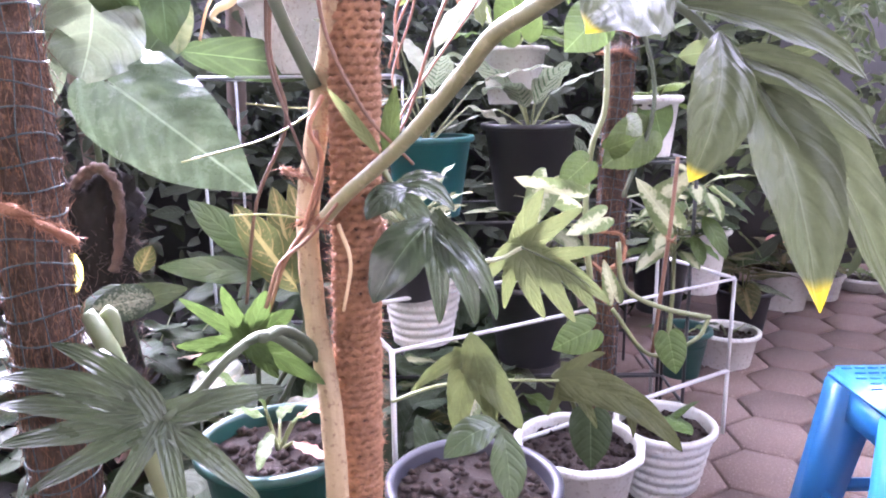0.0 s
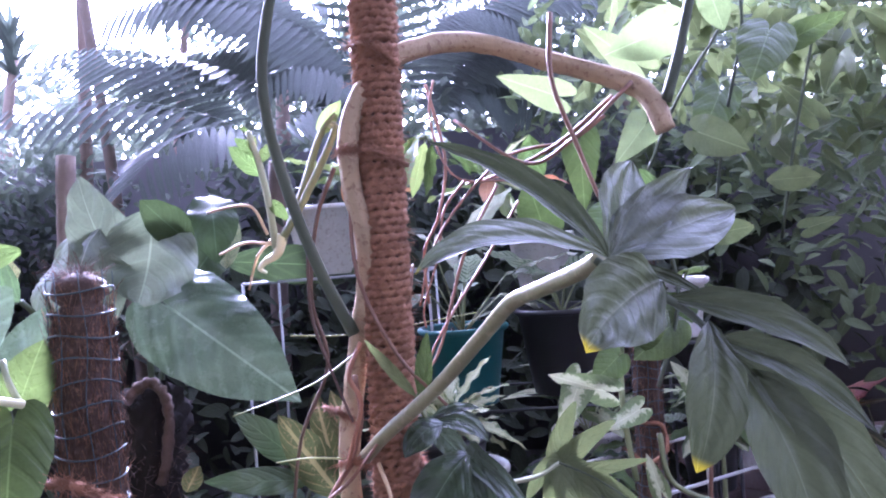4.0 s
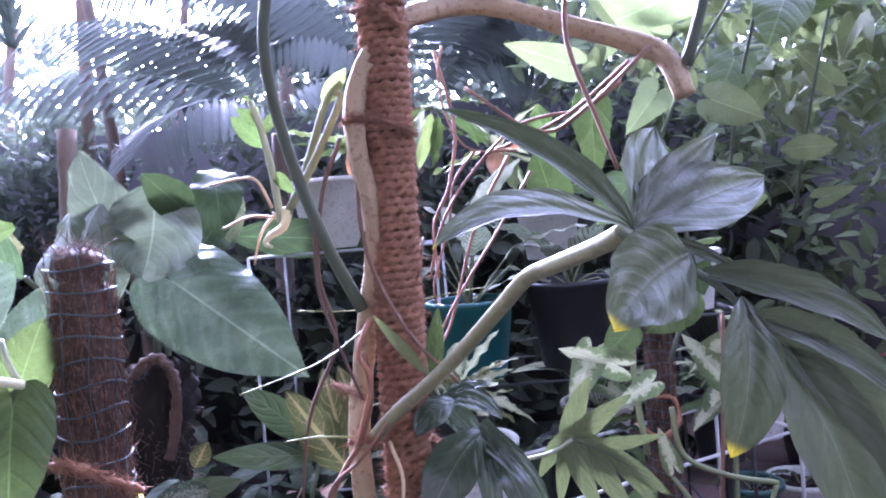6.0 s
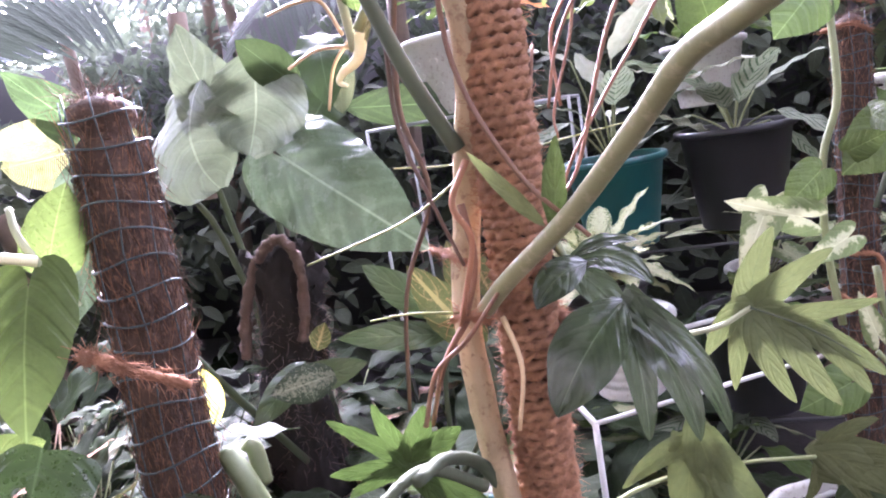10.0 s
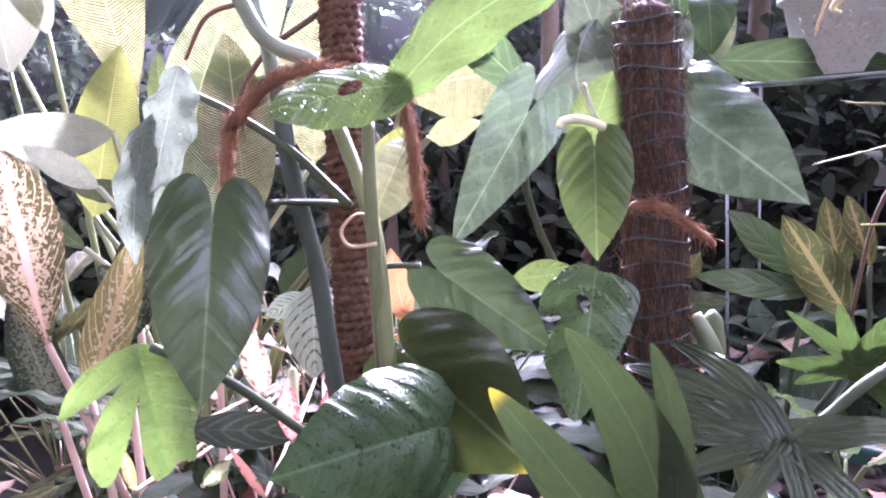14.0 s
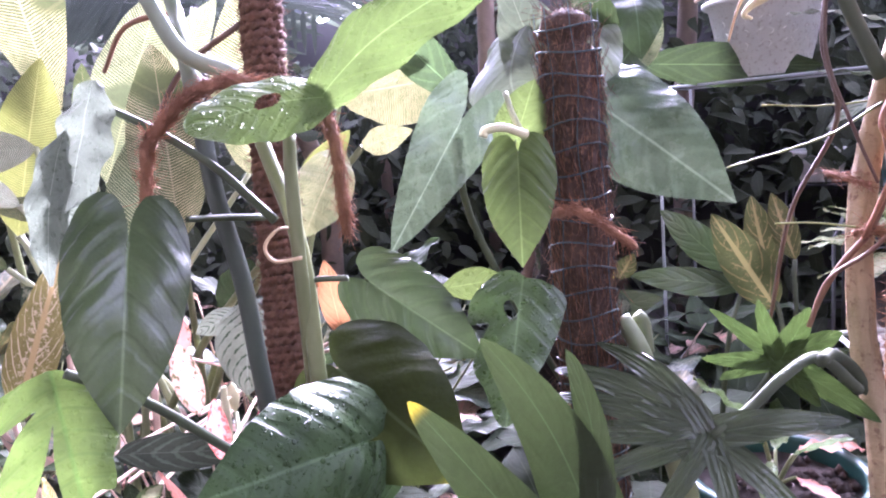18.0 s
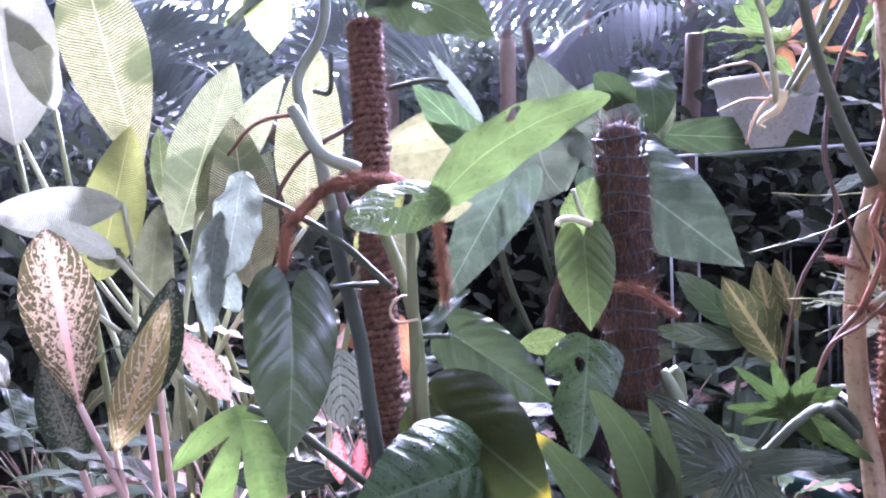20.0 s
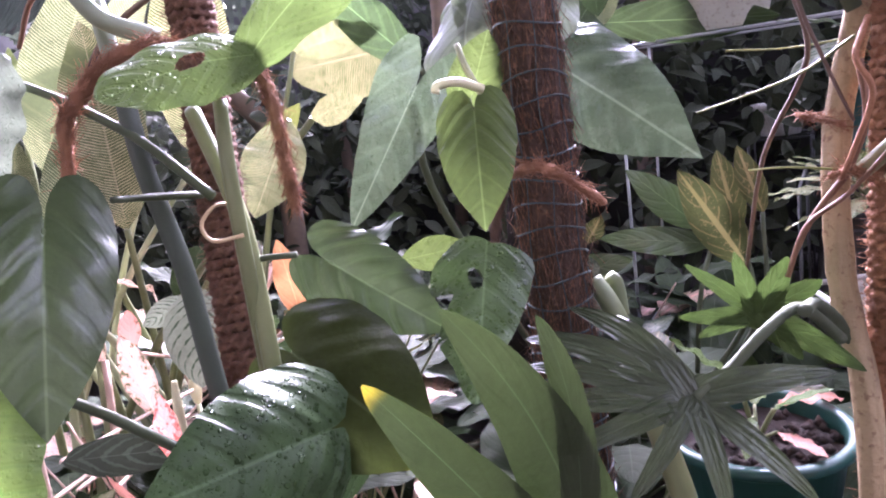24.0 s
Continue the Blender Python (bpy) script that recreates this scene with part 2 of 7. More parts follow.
leafmat("pale_pink", (0.10, 0.11, 0.04), (0.58, 0.36, 0.30), pattern="croton", amount=0.95, rib=(0.78, 0.42, 0.38), glow=0.3)
leafmat("red", (0.42, 0.05, 0.07), (0.66, 0.25, 0.25), pattern="mottle", amount=0.6, glow=0.3)
leafmat("orange", (0.48, 0.18, 0.08), (0.6, 0.3, 0.15), glow=0.35)
leafmat("cream", (0.08, 0.15, 0.045), (0.40, 0.43, 0.25), pattern="centre", amount=0.7, rib=(0.6, 0.62, 0.4), glow=0.3)
leafmat("marble", (0.17, 0.22, 0.16), (0.035, 0.075, 0.03), pattern="feather", amount=0.15, rib=(0.3, 0.4, 0.25), glow=0.25, veins=8)
leafmat("white_var", (0.11, 0.18, 0.06), (0.36, 0.39, 0.24), pattern="centre", amount=0.25, rib=(0.6, 0.62, 0.4), glow=0.3, veins=6)
leafmat("gold_vein", (0.052, 0.066, 0.018), (0.14, 0.11, 0.045), pattern="croton", amount=0.0, rib=(0.17, 0.14, 0.06), glow=0.3)
leafmat("shrub", (0.105, 0.16, 0.07), rough=0.6, glow=0.3, coat=0.0)
# far leaves, shifted bluish to put distance haze into their colour
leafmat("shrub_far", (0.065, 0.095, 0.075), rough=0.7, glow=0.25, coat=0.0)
# darker copy of the shrub leaf, with shade put into its colour
leafmat("shaded_shrub", (0.040, 0.060, 0.038), rough=0.8, glow=0.12, coat=0.0)
# bed leaves darkened in colour to stand in for deep shade
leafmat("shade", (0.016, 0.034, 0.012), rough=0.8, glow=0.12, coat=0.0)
leafmat("strap", relief=0.12, col=(0.022, 0.048, 0.011), rough=0.42, glow=0.2, coat=0.22, rib=(0.06, 0.11, 0.05), tip=(0.35, 0.30, 0.04))
leafmat("hand_leaf", relief=0.4, col=(0.046, 0.086, 0.036), rough=0.3, glow=0.1, coat=0.4, pattern="ribs")
leafmat("gloss", relief=0.35, col=(0.026, 0.052, 0.02), rough=0.24, glow=0.08, coat=1.0, pattern="ribs", rib=(0.10, 0.15, 0.08))
leafmat("claw_leaf", relief=0.5, col=(0.045, 0.105, 0.018), rough=0.36, glow=0.2, rib=(0.09, 0.18, 0.05))
leafmat("low_sage", relief=0.3, rib=(0.12, 0.15, 0.05), col=(0.075, 0.105, 0.03), rough=0.45, glow=0.3)
leafmat("cream_speckle", (0.08, 0.14, 0.035), (0.34, 0.36, 0.20), pattern="mottle", amount=0.55, rib=(0.4, 0.45, 0.28), glow=0.3)
leafmat("herring", (0.026, 0.04, 0.026), (0.05, 0.07, 0.05), pattern="feather", amount=0.1, rough=0.5, glow=0.1)
leafmat("calathea", (0.17, 0.22, 0.17), (0.045, 0.075, 0.04), pattern="feather", amount=-0.1, rib=(0.3, 0.36, 0.3), glow=0.15, veins=8)
# frond colour with the blue of the haze mixed in
leafmat("palm", (0.04, 0.062, 0.055), rough=0.5, glow=0.15, coat=0.0)
leafmat("lime_stripe", (0.15, 0.20, 0.03), (0.32, 0.34, 0.10), pattern="stripe", amount=0.6, rib=(0.45, 0.45, 0.15), glow=0.25, veins=8)
leafmat("yellow", (0.62, 0.50, 0.03), glow=0.4)
solid("trunk_tan", (0.34, 0.25, 0.135), 0.65, vary=0.4, scale=26, bump=0.7, bscale=110, col2=(0.21, 0.13, 0.07))
solid("stem_green", (0.15, 0.17, 0.07), 0.45, bump=0.2)
solid("stem_petiole", (0.22, 0.21, 0.10), 0.45, vary=0.3, scale=20, bump=0.2, col2=(0.30, 0.27, 0.15))
solid("stem_dark", (0.05, 0.065, 0.03), 0.7, bump=0.2)
solid("stem_blue", (0.06, 0.075, 0.04), 0.75, bump=0.2)
solid("stem_lower", (0.045, 0.06, 0.04), 0.6, vary=0.4, scale=16, bump=0.3)
solid("stem_hook", (0.17, 0.20, 0.125), 0.5, vary=0.35, scale=12, bump=0.2)
solid("stem_pale", (0.31, 0.33, 0.19), 0.5, bump=0.2)
solid("stem_cane", (0.15, 0.18, 0.09), 0.45, vary=0.3, scale=40, bump=0.2)
solid("stem_pink", (0.52, 0.36, 0.27), 0.5, bump=0.2)
solid("root_brown", (0.17, 0.085, 0.045), 0.6, bump=0.4)
solid("root_dark", (0.09, 0.05, 0.03), 0.6, bump=0.4)
solid("root_pale", (0.50, 0.36, 0.20), 0.6, bump=0.3)
solid("lime_root", (0.20, 0.22, 0.06), 0.5, bump=0.2)
solid("coir", (0.24, 0.118, 0.058), 0.85, vary=0.45, scale=30, bump=0.9, bscale=240, col2=(0.15, 0.065, 0.03))
# coir for the slim pole, with shade put into its brown
solid("coir_shaded", (0.14, 0.068, 0.038), 0.9, vary=0.45, scale=30, bump=0.9, bscale=240, col2=(0.075, 0.035, 0.02))
solid("coir_orange", (0.27, 0.125, 0.063), 0.85, vary=0.35, scale=40, bump=0.8, bscale=240)
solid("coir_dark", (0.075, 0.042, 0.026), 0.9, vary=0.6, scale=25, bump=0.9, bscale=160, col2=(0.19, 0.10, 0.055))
solid("shelf_dark", (0.05, 0.05, 0.05), 0.5, 0.3, bump=0.1)
solid("wire", (0.05, 0.075, 0.075), 0.4, 0.1, bump=0.1)
solid("pot_white", (0.56, 0.55, 0.51), 0.5, vary=0.2, scale=9, bump=0.15, col2=(0.40, 0.37, 0.32))
solid("pot_black", (0.018, 0.018, 0.02), 0.5, vary=0.3, bump=0.1)
solid("pot_grey", (0.035, 0.035, 0.045), 0.45, vary=0.2, bump=0.1)
solid("pot_teal", (0.012, 0.09, 0.09), 0.4, vary=0.15, bump=0.1)
# green darkened in the colour itself for a pot in shade
solid("pot_green", (0.008, 0.05, 0.04), 0.45, vary=0.2, bump=0.1)
solid("soil", (0.028, 0.016, 0.011), 0.95, vary=0.6, scale=60, bump=1.0, bscale=150, col2=(0.025, 0.018, 0.015))
solid("rod_grey", (0.36, 0.37, 0.38), 0.4, vary=0.15, bump=0.1)
solid("rod_white", (0.52, 0.52, 0.50), 0.4, vary=0.1, bump=0.1)
solid("plastic_blue", (0.02, 0.155, 0.38), 0.4, vary=0.12, scale=6, bump=0.15)
solid("paver", (0.145, 0.098, 0.08), 0.8, vary=0.22, scale=12, bump=0.6, bscale=150, col2=(0.25, 0.18, 0.15))
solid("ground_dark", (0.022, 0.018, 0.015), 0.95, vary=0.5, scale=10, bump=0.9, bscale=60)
solid("bark", (0.15, 0.11, 0.085), 0.9, vary=0.4, scale=18, bump=0.9, bscale=60)
solid("stump_bark", (0.014, 0.010, 0.008), 0.9, vary=0.5, scale=20, bump=1.0, bscale=50)
solid("rot_rim", (0.10, 0.06, 0.042), 0.9, vary=0.5, scale=40, bump=1.0, bscale=120)
# grey kept dark so that the unseen walls bounce little light
solid("plaster", (0.12, 0.112, 0.10), 0.85, vary=0.12, scale=3, bump=0.3)
solid("backing_dark", (0.042, 0.04, 0.04), 0.85, vary=0.4, scale=6, bump=0.6, bscale=40)
solid("roof_slate", (0.06, 0.075, 0.11), 0.5, vary=0.2, bump=0.2)
solid("bud", (0.56, 0.54, 0.32), 0.5, vary=0.15, bump=0.1)

# ---- builders ----
RNG = random.Random(5)


def thing(name, at, label, category, group="", kind=""):
    e = new(name)
    e.empty_display_size = 0.05
    e.location = at
    return tagged(e, label, category, group, kind)


def part(name, bm, material, parent, label=""):
    if isinstance(bm, bmesh.types.BMesh):
        me = bpy.data.meshes.new(name)
        bm.to_mesh(me)
        bm.free()
    else:
        me = bm
    me.polygons.foreach_set("use_smooth", [True] * len(me.polygons))
    me.materials.clear()
    me.materials.append(MATS[material])
    ob = new(name, me)
    if parent is not None:
        ob.parent = parent
        q, off = parent, Vector()
        while q is not None:
            off += q.location
            q = q.parent
        ob.matrix_parent_inverse = Matrix.Translation(-off)
    return tagged(ob, label)


def raw(verts, faces, uvs=None):
    me = bpy.data.meshes.new("m")
    me.from_pydata([tuple(v) for v in verts], [], faces)
    if uvs is not None:
        lay = me.uv_layers.new(name="UVMap")
        idx = np.empty(len(me.loops), dtype=np.int32)
        me.loops.foreach_get("vertex_index", idx)
        lay.data.foreach_set("uv", np.asarray(uvs, dtype=np.float32)[idx].ravel())
    me.update()
    return me


HEART = [(0, 1.0), (5, 0.92), (12, 0.83), (24, 0.725), (36, 0.63), (50, 0.54), (75, 0.46), (100, 0.43), (125, 0.41), (145, 0.37), (160, 0.30), (172, 0.18), (180, 0.05)]
ARROW = [(0, 1.0), (8, 0.84), (18, 0.66), (32, 0.52), (50, 0.43), (75, 0.39), (100, 0.40), (125, 0.44), (142, 0.46), (155, 0.42), (168, 0.24), (180, 0.06)]
OVAL = [(0, 1.0), (8, 0.93), (18, 0.78), (32, 0.60), (50, 0.44), (75, 0.32), (100, 0.22), (130, 0.12), (160, 0.06), (180, 0.02)]


def radius(table, deg):
    for (a, ra), (b, rb) in zip(table, table[1:]):
        if deg <= b:
            w = (deg - a) / (b - a)
            return ra + (rb - ra) * w
    return table[-1][1]


def shape_polar(table, wide, rings=7, spokes=44):
    """An outline round the stalk's joint, filled with rings. wide scales it across."""
    pts, uvs, faces = [(0.0, 0.0)], [(0.5, 0.0)], []
    back = max(r * -math.cos(radians(a)) for a, r in table)
    half = max(r * math.sin(radians(a)) for a, r in table) * wide
    for j in range(1, rings + 1):
        f = j / rings
        for k in range(spokes):
            a = 360 * k / spokes
            d = a if a <= 180 else 360 - a
            r = radius(table, d) * f
            x, y = wide * r * math.sin(radians(a)), r * math.cos(radians(a))
            pts.append((x, y))
            uvs.append((0.5 + 0.5 * x / half, (y + back) / (1 + back)))
    for k in range(spokes):
        k2 = (k + 1) % spokes
        faces.append((0, 1 + k2, 1 + k))
        for j in range(rings - 1):
            a, b = 1 + j * spokes, 1 + (j + 1) * spokes
            faces.append((a + k, a + k2, b + k2, b + k))
    return pts, uvs, faces


def shape_outline(table, rings=16, steps=8):
    """An uneven outline round the stalk's joint: (degrees, radius), smoothed between."""
    rim = []
    m = len(table)
    for i in range(m):
        q = [table[(i + k) % m] for k in (-1, 0, 1, 2)]
        a1 = q[2][0] if q[2][0] > q[1][0] else q[2][0] + 360
        for s in range(steps):
            t = s / steps
            r = 0.5 * (2 * q[1][1] + (q[2][1] - q[0][1]) * t + (2 * q[0][1] - 5 * q[1][1] + 4 * q[2][1] - q[3][1]) * t * t + (3 * q[1][1] - q[0][1] - 3 * q[2][1] + q[3][1]) * t ** 3)
            rim.append((q[1][0] + (a1 - q[1][0]) * t, max(0.05, r)))
    xy = [(-r * math.sin(radians(a)), r * math.cos(radians(a))) for a, r in rim]
    half, back = max(abs(x) for x, y in xy), -min(y for x, y in xy)
    pts, uvs, faces = [(0.0, 0.0)], [(0.5, back / (1 + back))], []
    c = len(xy)
    for j in range(1, rings + 1):
        f = j / rings
        for x, y in xy:
            pts.append((x * f, y * f))
            uvs.append((0.5 + 0.5 * x * f / half, (y * f + back) / (1 + back)))
    for k in range(c):
        k2 = (k + 1) % c
        faces.append((0, 1 + k, 1 + k2))
        for j in range(rings - 1):
            a, b = 1 + j * c, 1 + (j + 1) * c
            faces.append((a + k2, a + k, b + k, b + k2))
    return pts, uvs, faces


def shape_tusk(wide, nu=10, nv=26, sharp=1.7):
    """A lobe that is widest where it leaves the leaf and narrows to a blunt tip."""
    pts, uvs, faces = [], [], []
    for j in range(nv + 1):
        v = j / nv
        w = 0.5 * wide * (0.03 + 0.97 * max(0.0, 1 - v ** sharp) ** 0.7)
        for i in range(nu + 1):
            u = i / nu
            pts.append(((2 * u - 1) * w, v))
            uvs.append((u, v))
    for j in range(nv):
        for i in range(nu):
            a = j * (nu + 1) + i
            faces.append((a, a + 1, a + nu + 2, a + nu + 1))
    return pts, uvs, faces


def shape_blade(wide, peak=0.45, nu=8, nv=18, blunt=0.75):
    """A simple blade, widest at the fraction peak of its length."""
    pts, uvs, faces = [], [], []
    e = math.log(0.5) / math.log(peak)
    for j in range(nv + 1):
        v = j / nv
        w = 0.5 * wide * max(0.012, math.sin(math.pi * v ** e)) ** blunt
        for i in range(nu + 1):
            u = i / nu
            pts.append(((2 * u - 1) * w, v))
            uvs.append((u, v))
    for j in range(nv):
        for i in range(nu):
            a = j * (nu + 1) + i
            faces.append((a, a + 1, a + nu + 2, a + nu + 1))
    return pts, uvs, faces


def bend_on(shape, p0, p2, n, bend=0.08, fold=0.12, cup=0.35, ripple=0.015, quilt=0.0, waves=7, holes=(), mid=None, seed=1.0, vs=1.0):
    """Lays a flat outline on a curved rib from p0 to p2, with its upper side towards n."""
    pts, uvs, faces = shape
    p0, p2, n = Vector(p0), Vector(p2), Vector(n)
    ln = (p2 - p0).length
    p1 = Vector(mid) if mid else (p0 + p2) / 2 + n.normalized() * bend * ln
    if mid:
        ln = ((p1 - p0).length + (p2 - p1).length + ln) / 2
    out = []
    for (x, y), (u, v) in zip(pts, uvs):
        s = max(0.0, min(1.0, y))
        pos = p0 * (1 - s) ** 2 + p1 * 2 * s * (1 - s) + p2 * s * s
        tan = ((p1 - p0) * (1 - s) + (p2 - p1) * s).normalized()
        if y < 0:
            pos = p0 + tan * y * ln
        if y > 1:
            pos = p2 + tan * (y - 1) * ln
        nn = (n - tan * n.dot(tan)).normalized()
        side = tan.cross(nn)
        z = fold * abs(x) - cup * x * x * 2
        z += ripple * abs(2 * u - 1) ** 2 * math.sin(waves * 6.283 * v * 0.5 + seed + (2.1 if u > 0.5 else 0))
        z += ripple * 0.8 * noise.noise(Vector((x * 4 + seed, y * 4, seed)))
        if quilt:
            z -= quilt * abs(math.cos(math.pi * 7 * (v - 0.3 * abs(2 * u - 1)))) * min(1, abs(2 * u - 1) * 3) - quilt * 0.5
        out.append(pos + side * x * ln + nn * z * ln)
    if holes:
        kept = []
        for f in faces:
            cx = sum(pts[i][0] for i in f) / len(f)
            cy = sum(pts[i][1] for i in f) / len(f)
            if not any(((cx - a) * math.cos(d) + (cy - b) * math.sin(d)) ** 2 / c ** 2 + (-(cx - a) * math.sin(d) + (cy - b) * math.cos(d)) ** 2 / e ** 2 < 1 for a, b, c, e, d in holes):
                kept.append(f)
        faces = kept
    if vs != 1.0:
        uvs = [(u, v * vs) for u, v in uvs]
    return out, faces, uvs


SHAPES = {
    "heart": shape_polar(HEART, 1.0), "heart_slim": shape_polar(HEART, 0.8), "arrow_slim": shape_polar(ARROW, 0.7), "lance": shape_blade(0.26), "blade": shape_blade(0.36),
    "broad": shape_blade(0.5, 0.5), "narrow": shape_blade(0.15, 0.4, 4, 12), "paddle": shape_blade(0.38, 0.6, 8, 18, 0.6), "wide": shape_blade(0.62, 0.45),
    "tiny": shape_blade(0.42, 0.45, 2, 5), "small": shape_blade(0.45, 0.42, 4, 8), "small_heart": shape_polar(HEART, 0.95, 3, 20),
    "small_arrow": shape_polar(ARROW, 0.85, 3, 24), "heart_fine": shape_polar(HEART, 1.0, 16, 72), "broad_fine": shape_blade(0.5, 0.5, 22, 44),
    "heart_slim_fine": shape_polar(HEART, 0.72, 16, 72),
    "cut": shape_outline([(-180, 0.25), (-150, 0.25), (-120, 0.36), (-98, 0.6), (-86, 0.76), (-76, 0.76), (-68, 0.42), (-61, 0.2), (-54, 0.45), (-45, 0.82), (-33, 1.04), (-25, 1.04), (-20, 0.6), (-17, 0.26), (-13, 0.6), (-7, 0.97), (0, 1.0), (8, 0.92), (16, 0.97), (24, 0.75), (38, 0.64), (55, 0.52), (80, 0.4), (110, 0.28), (140, 0.22)]),
    "split": shape_outline([(-180, 0.12), (-130, 0.21), (-93, 0.29), (-62, 0.42), (-48, 0.45), (-34, 0.36), (-25, 0.66), (-12, 0.80), (0, 1.0), (13, 0.67), (35, 0.46), (60, 0.36), (90, 0.32), (114, 0.2), (150, 0.12)], 24, 12),
    "drop": shape_blade(0.85, 0.5, 14, 22, 0.5), "tusk": shape_tusk(0.28), "tusk_slim": shape_tusk(0.19, 10, 26, 2.2), "round_fine": shape_blade(0.56, 0.5, 44, 70, 0.42),
    "spoon": shape_blade(0.5, 0.55, 14, 30, 0.5), "spoon_long": shape_blade(0.30, 0.45, 24, 70, 0.6), "tusk_broad": shape_tusk(0.72, 14, 26, 1.25),
    "lobe_slim": shape_blade(0.15, 0.42, 10, 30, 0.85), "lobe": shape_blade(0.24, 0.45, 12, 30, 0.8), "lobe_wide": shape_blade(0.36, 0.5, 14, 30, 0.8),
    "lobe_drop": shape_blade(0.52, 0.42, 16, 26, 0.75), "tusk_thin": shape_tusk(0.21), "tusk_wide": shape_tusk(0.42), "tusk_mid": shape_tusk(0.33), "tusk_long": shape_tusk(0.24), "needle": shape_blade(0.10, 0.45, 2, 5),
}


def leaf(owner, kind, p0, p2, n, material, name="leaf", label="", **kw):
    kw.setdefault("seed", RNG.uniform(0, 9))
    v, f, uv = bend_on(SHAPES[kind], p0, p2, n, **kw)
    return part(name, raw(v, f, uv), material, owner, label)


def joined_leaf(owner, pieces, material, label=""):
    """One leaf made of several lobes: (shape, start, middle, end, normal, extra)."""
    vs, fs, us = [], [], []
    for kind, p0, p1, p2, n, kw in pieces:
        v, f, uv = bend_on(SHAPES[kind], p0, p2, n, mid=p1, seed=RNG.uniform(0, 9), **kw)
        fs += [tuple(i + len(vs) for i in q) for q in f]
        vs += v
        us += list(uv)
    return part("leaf", raw(vs, fs, us), material, owner, label)


wd, wdn, wdl, wdp = base_mat("water")
wdp.inputs["Base Color"].default_value = (1, 1, 1, 1)
wdp.inputs["Roughness"].default_value, wdp.inputs["IOR"].default_value, wdp.inputs["Transmission Weight"].default_value = 0.02, 1.33, 1.0


def dew(ob, count, size, facing, seed=1):
    """Rain drops lying on a leaf: small flattened domes, as one part."""
    r = random.Random(seed)
    me, f = ob.data, Vector(facing)
    co = [v.co.copy() for v in me.vertices]
    vs, fs = [], []
    polys = me.polygons
    cum = np.cumsum([q.area for q in polys])
    for _ in range(count):
        q = polys[int(np.searchsorted(cum, r.random() * cum[-1]))]
        w = [r.random() for _ in q.vertices]
        c = sum((co[i] * k for i, k in zip(q.vertices, w)), Vector()) / sum(w)
        n = q.normal.copy()
        if n.dot(f) < 0:
            n.negate()
        a = n.orthogonal().normalized()
        b = n.cross(a)
        s = size * r.uniform(0.35, 1.0) ** 1.5
        sq, tw, i0 = r.uniform(0.7, 1.3), r.uniform(0, 6.28), len(vs)
        for rad, h in ((1.0, -0.1), (0.85, 0.35), (0.5, 0.6)):
            for k in range(7):
                t = tw + 6.2832 * k / 7
                vs.append(c + (a * math.cos(t) * sq + b * math.sin(t)) * s * rad + n * s * h)
        vs.append(c + n * s * 0.68)
        for j in (0, 7):
            fs += [(i0 + j + k, i0 + j + (k + 1) % 7, i0 + j + 7 + (k + 1) % 7, i0 + j + 7 + k) for k in range(7)]
        fs += [(i0 + 14 + k, i0 + 14 + (k + 1) % 7, i0 + 21) for k in range(7)]
    return tagged(part("dew", raw(vs, fs), "water", ob, "clear rain drops"), kind="stuff")


def spline(points, steps=6):
    p = [Vector(q) for q in points]
    if len(p) == 2:
        return [p[0].lerp(p[1], i / steps) for i in range(steps + 1)]
    p = [p[0] * 2 - p[1]] + p + [p[-1] * 2 - p[-2]]
    out = []
    for a, b, c, d in zip(p, p[1:], p[2:], p[3:]):
        for i in range(steps):
            t = i / steps
            out.append(0.5 * (2 * b + (c - a) * t + (2 * a - 5 * b + 4 * c - d) * t * t + (3 * b - a - 3 * c + d) * t ** 3))
    out.append(p[-2])
    return out


def tube_data(path, r0, r1, sides=8, rough=0.0, wave=0.0, fibre=0.0):
    vs, fs = [], []
    ref = Vector((0.31, 0.87, 0.2))
    count = len(path)
    for i, p in enumerate(path):
        tan = (path[min(i + 1, count - 1)] - path[max(i - 1, 0)]).normalized()
        a = tan.cross(ref).normalized()
        b = tan.cross(a)
        r = r0 + (r1 - r0) * i / max(1, count - 1)
        for k in range(sides):
            w = 6.2832 * k / sides
            d = a * math.cos(w) + b * math.sin(w)
            q = r * (1 + rough * noise.noise((p + d * r) * 60) + wave * math.sin(i * 1.7) + fibre * noise.noise(Vector((k * 1.7 + 0.3, i * 0.13, 3))))
            vs.append(p + d * q)
    for i in range(count - 1):
        for k in range(sides):
            k2 = (k + 1) % sides
            fs.append((i * sides + k, i * sides + k2, (i + 1) * sides + k2, (i + 1) * sides + k))
    fs.append(tuple(range(sides))[::-1])
    fs.append(tuple((count - 1) * sides + k for k in range(sides)))
    return vs, fs


def tube(owner, name, points, r0, r1, material, label="", sides=8, rough=0.0, steps=6, wave=0.0, fibre=0.0):
    v, f = tube_data(spline(points, steps), r0, r1, sides, rough, wave, fibre)
    return part(name, raw(v, f), material, owner, label)


